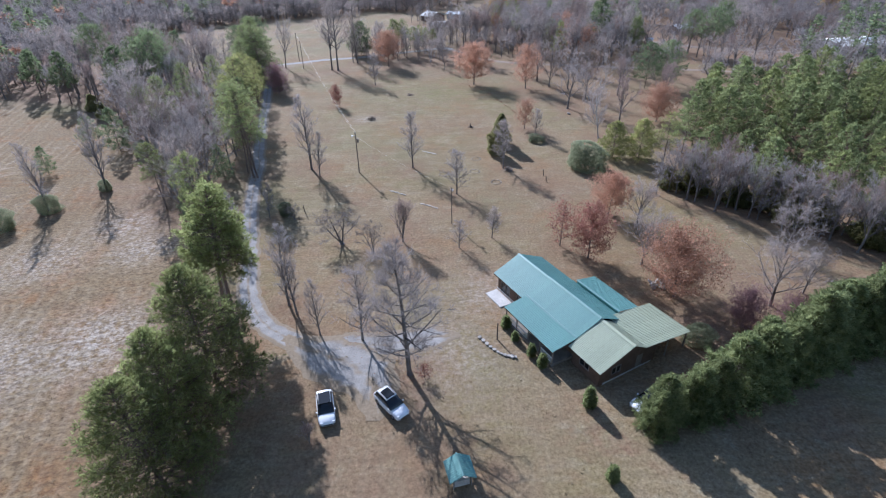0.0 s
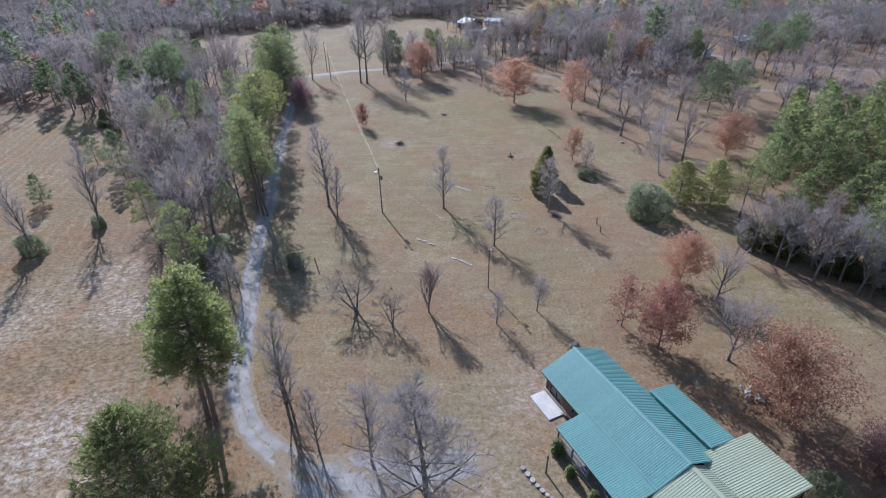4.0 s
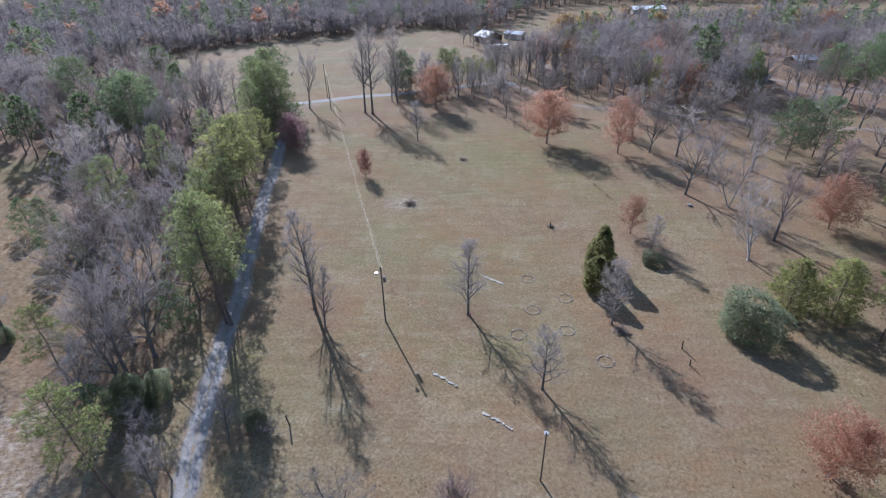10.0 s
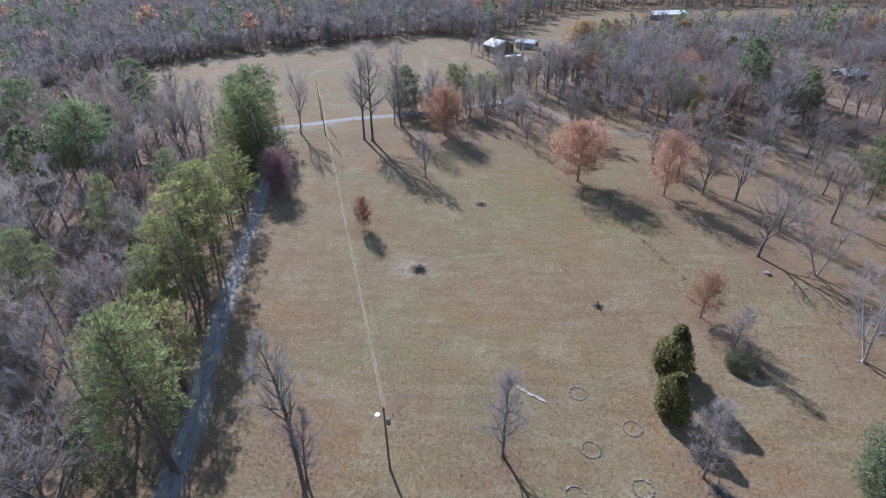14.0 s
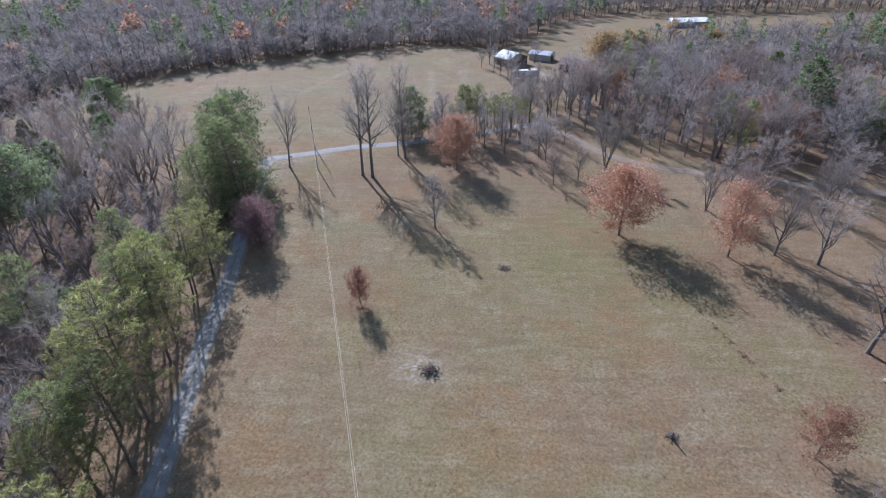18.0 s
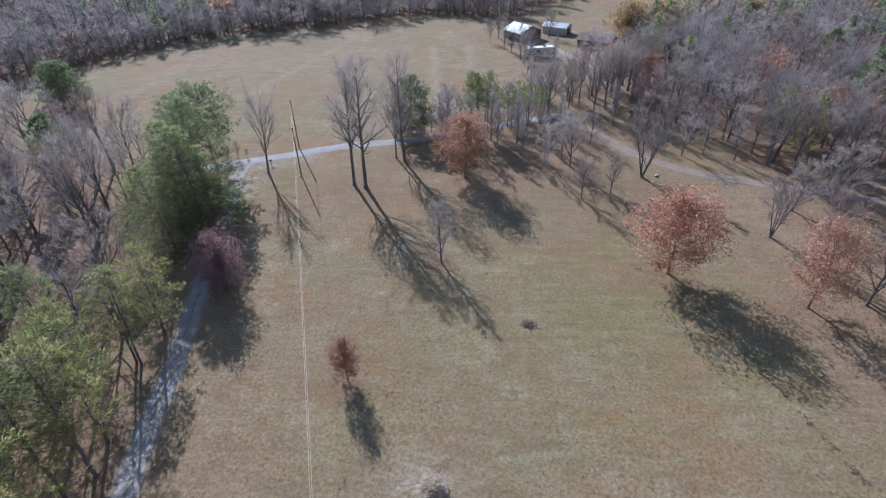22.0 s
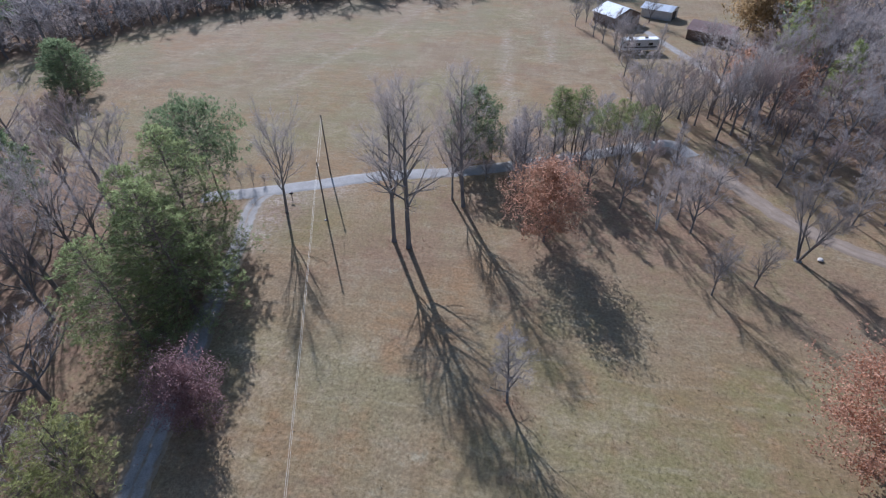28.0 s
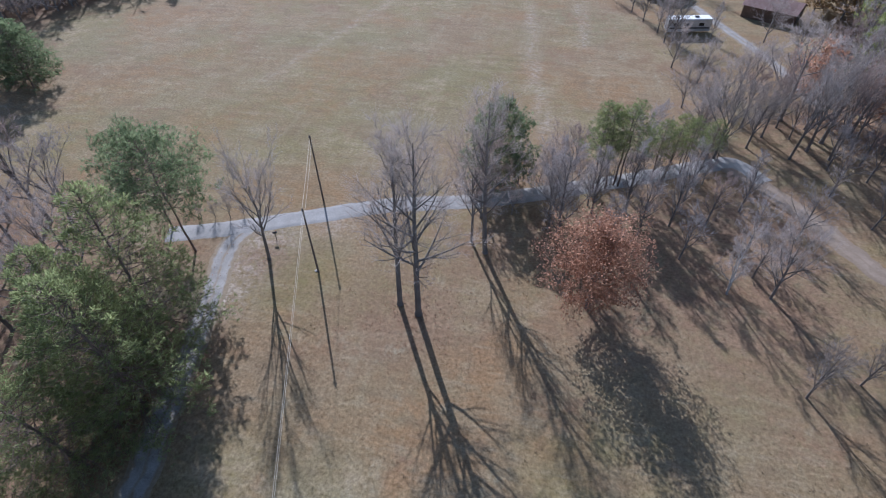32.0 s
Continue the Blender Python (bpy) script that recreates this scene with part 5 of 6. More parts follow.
bare(-28.1, 105.6, 17.3, "slim", 1.1, "tall slender leafless tree beside the drive"), bare(-25.6, 101.8, 10.0, "slim", 1.1)
evergreen("cedar_tree", FIELD_EVERGREENS, -44.6, 83.0, 7.0, "dark evergreen under leafless trees")
evergreen("cedar_tree", FIELD_EVERGREENS, -44.9, 100.5, 8.0, "dark evergreen beside the drive")
evergreen("shrub", BUSHES, -28.5, 84.7, 2.6, "small green shrub by the drive", "shrub", 0.6)
bare(-26.6, 83.0, 3.2, "low", 1.0, "low tangled leafless brush beside a shrub")

# ---- trees on the lawn ----
bare(-6.2, 105.7, 13.4, "spire", 1.0, "narrow leafless tree alone on the lawn", pick=0)
bare(2.9, 92.2, 9.6, "spire", 1.2, "small leafless tree on the lawn", pick=1)
bare(-6.6, 74.2, 8.5, "upright", 1.0, "leafless tree with a narrow upright crown")
bare(-16.7, 74.2, 6.0, "low", 1.5, "low spreading leafless fruit tree")
bare(-11.2, 71.2, 5.5, "low", 1.0, "leaning leafless fruit tree")
bare(2.6, 71.9, 5.5, "spire", 1.3, "small leafless tree on the lawn")
bare(8.2, 74.9, 6.2, "pale_oval", 1.1, "small leafless tree on the lawn")
rusty(-2.4, 43.4, 2.4, 1, "low leafless shrub with reddish twigs by a trunk", 1.3, THIN_RUSTS)
rusty(19.0, 72.2, 8.4, 1, "small oak with a few brown leaves", 0.9, THIN_RUSTS)
rusty(22.6, 68.3, 9.8, 2, "oak full of dark red dead leaves", 0.95)
rusty(29.6, 82.2, 8.6, 0, "oak with rust brown dead leaves", 1.15)
bare(33.2, 77.7, 9.5, "grey", 0.95), bare(30.3, 66.3, 9.8, "grey", 1.15, "broad pale grey leafless tree behind the house")
rusty(32.0, 58.0, 11.5, 1, "broad oak with rust brown leaves behind the house", 1.15)
bare(44.1, 55.5, 11.0, "grey", 1.2), bare(53.5, 68.5, 10.0, "grey", 1.2), bare(50.0, 58.0, 9.0, "broad")
rusty(38.2, 51.5, 6.2, 3, "low tree with dark maroon leaves behind the hedge", 1.0)
rusty(43.5, 50.0, 6.0, 3, "low tree with dark maroon leaves behind the hedge", 1.0)
evergreen("cedar_tree", CEDARS, 12.3, 112.4, 5.8, "olive green cedar on the lawn", pick=0, wide=0.95)
evergreen("cedar_tree", CEDARS, 14.0, 118.8, 7.4, "olive green cedar on the lawn", pick=0, wide=0.85)
bare(13.3, 104.4, 11.2, "pale_oval", 1.0, "pale grey leafless tree beside cedars")
evergreen("shrub", BUSHES, 30.5, 103.4, 5.6, "large rounded grey-green shrub", "shrub", 0.95)
evergreen("cedar_tree", OLIVE_EVERGREEN, 37.8, 108.4, 8.2, "rounded olive green evergreen at the wood's edge", pick=0, wide=0.95)
evergreen("cedar_tree", OLIVE_EVERGREEN, 43.4, 107.6, 8.8, "rounded olive green evergreen at the wood's edge", pick=0, wide=0.9)
pine(46.8, 102.8, 12.0, PINES_AIRY, 1.0, "yellowish green pine with a bare trunk at the wood's edge", pick=1)
rusty(21.5, 129.6, 8.0, 0, "small oak with thin brown leaves", 0.95, THIN_RUSTS)
bare(23.1, 122.6, 7.6, "pale_oval", 1.0)
evergreen("shrub", BUSHES, 22.8, 119.9, 1.7, "low dark green shrub at a tree's foot", "shrub", 1.5)
bare(42.3, 140.6, 17.0, "pale", 0.9, "tall leafless tree with pale bark"), bare(38.3, 121.8, 15.5, "pale", 1.0, "tall pale-barked leaning tree")
rusty(-30.2, 152.6, 6.6, 2, "young oak with dark red leaves alone in the field", 0.72)
rusty(11.3, 174.6, 13.6, 0, "wide oak with rust orange leaves at the field's edge", 1.25)
rusty(27.3, 168.0, 13.6, 0, "oak with thin rust orange leaves", 0.95, THIN_RUSTS)
bare(34.9, 168.8, 14.3, "broad", 0.95)
bare(-21.2, 175.4, 11.0, "spire", 1.0, "narrow leafless tree in the field")
bare(-39.6, 199.2, 24.5, "twin", 0.95, "tall leafless tree by the road", pick=0), bare(-37.2, 198.2, 25.4, "twin", 1.05, "tall leafless tree by the road", pick=1)
bare(-31.4, 209.4, 23.5, "twin", 0.9, "tall leafless tree by the road", pick=1), bare(-33.4, 211.0, 19.0, "tall", 0.8, "tall leafless tree by the road", pick=2), bare(-22.8, 213.6, 15.0, "spire", 1.05, "leafless tree with a fine oval crown by the road")
bare(-57.6, 203.0, 19.4, "tall", 0.95, "leafless tree with a forked crown by the road", pick=1)
rusty(-18.9, 202.8, 13.4, 0, "oak with rust red leaves by the road", 1.05)
evergreen("cedar_tree", ROUND_EVERGREEN, -31.9, 224.2, 12.6, "dark rounded evergreen at the road", pick=0)
bare(2.0, 195.5, 9.8, "broad", 0.8), bare(14.4, 204.4, 13.6, "vase", 1.2, "broad many-stemmed leafless tree")
for i, (x, y) in enumerate(((-14.6, 306.5), (-9.8, 297.5), (-7.6, 291.5), (-4.9, 285.6), (-11.5, 311.0), (-1.5, 297.0), (6.5, 313.0), (5.4, 282.2), (-2.2, 281.0))):
    bare(x, y, 7.5 + (i * 3) % 5, "slim" if i % 2 else "broad", 1.0, "leafless tree along the far field's fence line", "trees by the far barn")
bare(-3.2, 208.0, 11.5, "pale", 0.9, "leafless tree with pale bark"), bare(1.5, 208.2, 12.5, "grey", 0.8)
bare(-23.6, 221.0, 14.0, "tall", 0.9), bare(-16.0, 212.5, 10.0, "slim", 1.2), bare(7.5, 198.0, 8.5, "broad", 0.9)

# ---- trees along the drive, further on ----
pine(-39.5, 102.0, 20.0, PINES, 1.0, "tall pine close to the drive", pick=2)
pine(-41.5, 104.5, 18.5, PINES, 0.9, pick=1)
pine(-46.9, 123.4, 15.6, PINES, 1.1, pick=0)
pine(-49.4, 130.0, 19.0, PINES_AIRY, 1.0, "tall yellowish green pine beside the drive", pick=0)
pine(-52.5, 136.4, 17.8, PINES, 1.1, pick=0), pine(-51.9, 139.3, 18.0, PINES_AIRY, 1.0, "tall yellowish green pine beside the drive", pick=1), pine(-53.0, 143.0, 16.5, PINES, 1.1, pick=1)
for i, (x, y, h) in enumerate(((-43.8, 112.5, 14.5), (-48.2, 118.0, 13.0), (-55.4, 153.4, 14.5), (-57.6, 148.5, 14.0), (-55.6, 159.0, 13.0), (-51.6, 128.6, 15.0))):
    pine(x, y, h, PINES_AIRY, 1.05, "yellowish green pine beside the drive", pick=i)
pine(-62.6, 189.0, 20.0, PINES_DENSE, 1.1, "tall dense dark pine beside the drive", pick=0)
pine(-59.8, 181.5, 18.5, PINES_DENSE, 1.15, "tall dense dark pine beside the drive", pick=0)
pine(-64.6, 184.5, 18.0, PINES_DENSE, 1.1, "tall dense dark pine beside the drive", pick=1)
pine(-62.0, 175.5, 15.5, PINES_DENSE, 1.25, "dense dark pine beside the drive", pick=0)
pine(-67.5, 202.5, 17.5, FLAT_PINE, 0.8, "flat-topped pine near the road", pick=0)
pine(-73.0, 206.0, 14.5, FLAT_PINE, 0.8, "flat-topped pine near the road", pick=0)
rusty(-50.9, 167.7, 9.8, 3, "round tree with maroon leaves beside the drive", 0.85)
bare(-80.5, 187.0, 20.0, "tall", 1.0), bare(-76.0, 177.0, 20.5, "tall", 0.9), bare(-62.8, 138.8, 14.6, "tall", 0.9), bare(-69.5, 121.8, 16.6, "broad", 0.8)
pine(-84.4, 160.1, 20.0, FLAT_PINE, 0.7), pine(-111.3, 179.6, 19.3, FLAT_PINE, 0.7), pine(-87.8, 164.0, 18.0, FLAT_PINE, 0.75)
bare(-85.7, 173.9, 19.0, "tall")
evergreen("cedar_tree", FIELD_EVERGREENS, -64.9, 142.3, 9.0, "yellowish evergreen among leafless trees", wide=0.8)
evergreen("cedar_tree", FIELD_EVERGREENS, -76.0, 118.4, 10.5, "dark cedar at the field edge"), evergreen("cedar_tree", FIELD_EVERGREENS, -86.6, 125.5, 6.5, "dark cedar at the field edge", wide=1.3)
evergreen("cedar_tree", FIELD_EVERGREENS, -85.0, 105.5, 6.4, "dark cedar in the hay field"), evergreen("shrub", BUSHES, -77.5, 81.0, 4.0, "grey-green shrub in the hay field", "shrub", 0.7)
bare(-68.0, 97.3, 16.5, "slim", 1.0, "leafless tree with a shrub at its foot"), evergreen("shrub", BUSHES, -68.0, 97.0, 2.4, "dark shrub at a tree's foot", "shrub", 0.7)
bare(-73.9, 88.0, 14.5, "slim", 1.0, "leafless tree in the hay field"), evergreen("shrub", BUSHES, -73.5, 87.5, 3.6, "grey-green shrub at a tree's foot", "shrub", 0.7)
evergreen("cedar_tree", ROUND_EVERGREEN, -123.0, 237.5, 12.0, "large dark rounded cedar at the far field's edge", wide=1.15, pick=0)
evergreen("cedar_tree", ROUND_EVERGREEN, -128.5, 243.0, 10.5, "dark rounded cedar at the far field's edge", wide=1.1, pick=0)
for x, y in ((-48, 92), (-50, 97), (-46, 107), (-54, 110), (-57, 118), (-50, 112), (-60, 126), (-56, 131), (-63, 133), (-46, 95), (-52, 104), (-59, 122)):
    wood_tree(x, y, 11 + (x * 7 + y * 5) % 7, int(x + y), "leafless tree in the strip beside the drive", "trees beside the drive")
for i, (x, y, h) in enumerate(((-18.4, 224.9, 13.4), (-16.6, 225.5, 13.0), (-14.9, 226.5, 13.2), (-10.2, 228.8, 9.8), (-8.2, 230.0, 10.2), (-5.4, 231.6, 9.0), (-2.6, 233.4, 8.2))):
    pine(x, y, h, PINES, 1.05, "small green pine in a row along the road", "pines along the road", pick=i, litter=1.5)
for i, (x, y) in enumerate(((-29.5, 226.0), (-25.0, 227.5), (-21.0, 229.5), (-17.0, 231.5), (-12.0, 233.5), (-7.5, 236.0), (-3.0, 239.0), (-33.5, 224.0), (-10.0, 236.5), (-1.5, 242.0))):
    wood_tree(x, y, 6 + i % 5, i, "leafless roadside tree with brushy twigs", "trees along the road", 1.2)
for x, y in ((-23.9, 216.0), (-12.7, 216.3), (-14.0, 221.0), (-8.5, 219.0), (-6.0, 225.0), (1.0, 224.0), (-18.5, 219.5)):
    bare(x, y, 8 + (x * 3 + y) % 5, "slim", 1.1, "slender leafless tree near the road", "trees near the road")

for i, (x, y) in enumerate(((-1.5, 246.5), (3.0, 252.5), (6.5, 258.0), (9.8, 262.0), (-3.4, 252.0), (-3.0, 241.0), (0.4, 262.0), (18.0, 256.0), (22.5, 266.0), (21.0, 277.0), (16.5, 284.0), (-3.6, 268.0), (-4.0, 280.0), (6.0, 243.0), (11.0, 248.0))):
    bare(x, y, 10 + (i * 5) % 5, "grey", 0.9, "grey leafless tree beside the lane", "trees beside the lane")
for i, (x, y) in enumerate(((-29.0, 217.5), (-24.0, 219.2), (-19.0, 221.4), (-9.5, 226.0), (-3.0, 229.5), (-33.0, 216.0))):
    bush(x, y, 4.5 + (i * 3) % 4, "grey", 1.1, "small brushy leafless bush beside the road", "brush beside the road")

for i, (x, y, h) in enumerate(((-0.4, 236.6, 15.0), (10.7, 238.5, 17.5), (16.5, 239.5, 17.0), (13.9, 241.4, 16.5), (8.0, 244.5, 15.0), (20.5, 243.0, 16.0), (5.0, 240.6, 13.0))):
    bare(x, y, h, "broad" if i % 3 == 0 else "tall", 0.9, "tall dark leafless tree where the lanes meet", "trees where the lanes meet")
for i in range(26):
    f, rng = i / 25, random.Random(300 + i)
    x, y = -34 + 34 * f, 222.4 + 14.4 * f + 2.0 * f * (f - 1)
    bush(x + rng.uniform(-0.5, 0.5), y + rng.uniform(-0.6, 1.2), rng.uniform(3.0, 5.6), "grey", 1.2, "dense leafless brush along the road's far edge", "brush along the road's edge")

# ---- hedge and shrubs at the house ----
for i in range(23):
    f, rng = i / 22, random.Random(i)
    evergreen("cypress_tree", CYPRESSES, 20.8 + 42 * f + rng.uniform(-0.8, 0.8), 35.0 + 19.5 * f + rng.uniform(-0.8, 0.8), (5.2 + 2.8 * min(1.0, f * 3)) * rng.uniform(0.92, 1.28), "green cypress in a tall hedge row", "tree", rng.uniform(1.0, 1.25), "cypress hedge", rng.randrange(3))
GLOBES = [dense_meshes(191, CYPRESS, 0.42, 0.02, 420, 0.16, 0.45, lump=0.1)]
for x, y, h, w in ((8.0, 52.3, 1.7, 0.9), (8.8, 49.7, 1.4, 0.8), (10.4, 46.8, 1.8, 0.7), (11.4, 45.0, 1.8, 0.8), (15.5, 38.9, 2.7, 0.62), (15.4, 30.0, 2.0, 0.7)):
    evergreen("shrub", GLOBES, x, y, h, "clipped green shrub near the house", "shrub", w, "clipped shrubs")
evergreen("shrub", BUSHES, 31.2, 48.6, 2.6, "grey-green shrub beside the house", "shrub", 0.9)


# ---- woods ----
def scatter(poly, gap, seed, keep_off=()):
    rng = random.Random(seed)
    xs, ys = [p[0] for p in poly], [p[1] for p in poly]
    pts, cell = [], {}
    for _ in range(int((max(xs) - min(xs)) * (max(ys) - min(ys)) / gap ** 2 * 4)):
        x, y = rng.uniform(min(xs), max(xs)), rng.uniform(min(ys), max(ys))
        if not bool(inside(np.array(x), np.array(y), poly)) or any(bool(inside(np.array(x), np.array(y), k)) for k in keep_off):
            continue
        c = (int(x // gap), int(y // gap))
        if any((x - a) ** 2 + (y - b) ** 2 < gap * gap for i in (-1, 0, 1) for j in (-1, 0, 1) for a, b in cell.get((c[0] + i, c[1] + j), ())):
            continue
        cell.setdefault(c, []).append((x, y))
        pts.append((x, y))
    return pts


for i, (x, y) in enumerate(scatter([(-37.5, 74), (-43, 98), (-47, 114), (-54, 139), (-60, 160), (-64, 172), (-72, 160), (-74, 130), (-70, 116), (-60, 101), (-48, 80)], 4.9, 6)):
    if any((x - a) ** 2 + (y - b) ** 2 < 9 for a, b, _ in TREE_SPOTS):
        continue
    if i % 6 == 2:
        pine(x, y, 13 + i % 5, PINES, 1.0, "pine in the strip beside the drive", "trees beside the drive", litter=2.5)
    elif i % 6 == 4:
        evergreen("shrub", BUSHES, x, y, 2.4 + i % 3, "dull green shrub under the trees", "shrub", 0.7, "shrubs beside the drive")
    else:
        wood_tree(x, y, 10 + (i * 5) % 7, i, "leafless tree in the strip beside the drive", "trees beside the drive", 1.15)
for i, (x, y) in enumerate(scatter([(-66, 112), (-80, 128), (-113, 160), (-140, 168), (-140, 215), (-130, 215), (-78, 203), (-74, 185), (-74, 160), (-74, 130)], 5.2, 1)):
    if any((x - a) ** 2 + (y - b) ** 2 < 9 for a, b, _ in TREE_SPOTS):
        continue
    k = i % 11
    if k == 3:
        pine(x, y, 12 + i % 6, WOOD_PINES, 1.0, "pine among leafless trees in the wood", "trees of the western wood", litter=2.5)
    elif k == 5:
        evergreen("cedar_tree", CEDARS, x, y, 5 + i % 4, "evergreen understorey tree in the wood", "tree", 1.0, "trees of the western wood")
    else:
        wood_tree(x, y, 12 + (i * 5) % 8, i, "leafless tree in the western wood", "trees of the western wood")
for i, (x, y) in enumerate(scatter([(49, 99), (62, 85), (74, 73), (100, 56), (150, 66), (150, 130), (105, 150), (78, 148), (56, 118)], 5.0, 2)):
    pine(x, y, 9.5 + (i * 3) % 4 + (2 if y > 110 else 0), PINES_BRIGHT, 1.05, "bushy green pine in a dense stand", "pines of the stand", litter=2.0)
for i in range(62):
    f = i / 61
    wood_tree(42 + 40 * f + (i % 3) * 2.2 - 1, 93.5 - 37 * f + (i % 4) * 2.0 - 3.5, 6.5 + (i * 5) % 7, i % 3, "leafless tree along the pine stand's edge", "trees along the pine stand", 1.05)
for i in range(13):
    f = i / 12
    evergreen("cedar_tree", CEDARS, 44 + 30 * f + (i % 2) * 2, 93 - 30 * f + (i % 3) * 1.5, 4.5 + (i * 3) % 4, "dull green cedar under the pine stand's edge", "tree", 1.2, "cedars along the pine stand")
bare(43.1, 154.4, 14.5, "tall", 0.95, "leafless tree on the slope below the woods"), bare(29.4, 184.5, 11.0, "vase", 1.0, "many-stemmed leafless tree near the oaks")
bare(39.6, 210.6, 18.5, "broad", 1.15, "broad grey leafless tree at the wood's edge", pick=0), bare(51.8, 213.1, 13.0, "grey", 1.1, "pale grey leafless tree at the wood's edge")
bare(44.0, 196.0, 13.0, "grey", 1.1), bare(36.5, 193.0, 11.0, "grey", 1.0), bare(49.5, 183.0, 12.5, "broad", 1.0), bare(56.0, 190.0, 12.0, "grey", 1.0), bare(62.0, 180.0, 12.5, "broad", 1.0)
rusty(56.3, 132.8, 10.5, 1, "wide oak with dull rust leaves by the pine stand", 1.0)
pine(64.4, 165.5, 13.4, FLAT_PINE, 1.0, "broad spreading pine on the slope", pick=1), pine(70.8, 166.8, 13.8, FLAT_PINE, 1.0, "broad spreading pine on the slope", pick=1)
pine(98.0, 214.0, 15.5, FLAT_PINE, 0.7, "tall spreading pine by the farm lane"), pine(100.2, 205.8, 17.5, FLAT_PINE, 0.7, "tall spreading pine by the farm lane"), pine(109.5, 215.3, 18.0, FLAT_PINE, 0.65, "tall spreading pine by the farm lane")
pine(65.0, 225.7, 19.0, WOOD_PINES, 1.2, "tall dark pine in the eastern wood"), pine(74.0, 262.0, 14.0, PINES_BRIGHT, 1.1, "bright green pine in the eastern wood")
rusty(152.0, 318.0, 13.0, 1, "large rust red oak beyond the farm", 1.2)
for i, (x, y) in enumerate(scatter(OPEN_WOOD, 9.5, 3)):
    if any((x - a) ** 2 + (y - b) ** 2 < 36 for a, b, _ in TREE_SPOTS):
        continue
    wood_tree(x, y, 10 + (i * 5) % 6, i, "leafless tree in the open wood", "trees of the open wood", 1.2)
deep = []
for i, (x, y) in enumerate(scatter([(2, 246), (24, 243), (36, 216), (46, 204), (60, 205), (78, 215), (85, 240), (80, 262), (60, 280), (34, 292), (24, 262)], 4.5, 4)):
    k = i % 12
    if k == 4:
        pine(x, y, 13 + i % 4, PINES_BRIGHT, 0.9, "green pine among leafless trees", "trees of the eastern wood", litter=2.5)
    elif k == 9:
        rusty(x, y, 12, 2, "tree with rust leaves in the wood", 0.8, THIN_RUSTS)
    elif y < 236:
        wood_tree(x, y, 10 + (i * 7) % 9, i, "leafless tree in the eastern wood", "trees of the eastern wood", 1.2)
    else:
        deep.append((x, y, 9.5 + (i * 7) % 9, i))
for i, (x, y) in enumerate(scatter([(78, 216), (112, 197), (122, 200), (92, 226), (84, 240)], 5.5, 5) + scatter([(100, 238), (120, 228), (175, 226), (185, 288), (118, 280), (112, 270)], 6.0, 6)):
    deep.append((x, y, 10 + (i * 5) % 6, i))
root = thing("eastern_wood", pose(0, 0, 0), "leafless hardwoods deep in the eastern wood", "woods", "", "stuff")
for k in range(4):
    for nm, me in WOOD_KINDS[k]:
        co = np.empty(len(me.vertices) * 3, dtype=np.float32)
        me.vertices.foreach_get("co", co)
        co = co.reshape(-1, 3)
        tri = np.empty(len(me.loops), dtype=np.int32)
        me.loops.foreach_get("vertex_index", tri)
        slot = np.empty(len(me.polygons), dtype=np.int32)
        me.polygons.foreach_get("material_index", slot)
        VV, FF, SS = [], [], []
        for x, y, h, pick in deep:
            if pick % 4 == k:
                c, s_, w = math.cos(x + y), math.sin(x + y), h * 1.2
                FF.append(tri.reshape(-1, 3) + len(VV) * len(co))
                VV.append(np.stack([(co[:, 0] * c - co[:, 1] * s_) * w + x, (co[:, 0] * s_ + co[:, 1] * c) * w + y, co[:, 2] * h], -1))
                SS.append(slot)
        if VV:
            joined = mesh_of(nm, np.concatenate(VV), np.concatenate(FF), me.materials[0])
            for m in me.materials[1:]:
                joined.materials.append(m)
            joined.polygons.foreach_set("material_index", np.concatenate(SS))
            tagged(piece("trunks" if nm == "trunk" else "crowns", joined, root), kind="stuff")

for i, (x, y) in enumerate(scatter([(4, 240), (13, 227), (24, 213), (36, 208), (38, 216), (27, 240), (19, 252)], 4.2, 15) + scatter([(-26, 215), (-14, 222), (-2, 229), (4, 226), (10, 217), (2, 211), (-10, 211)], 5.2, 16)):
    if any((x - a) ** 2 + (y - b) ** 2 < 6 for a, b, _ in TREE_SPOTS):
        continue
    wood_tree(x, y, 9 + (i * 5) % 5, i, "slender leafless tree between the road and the lane", "trees between the lanes", 1.0)


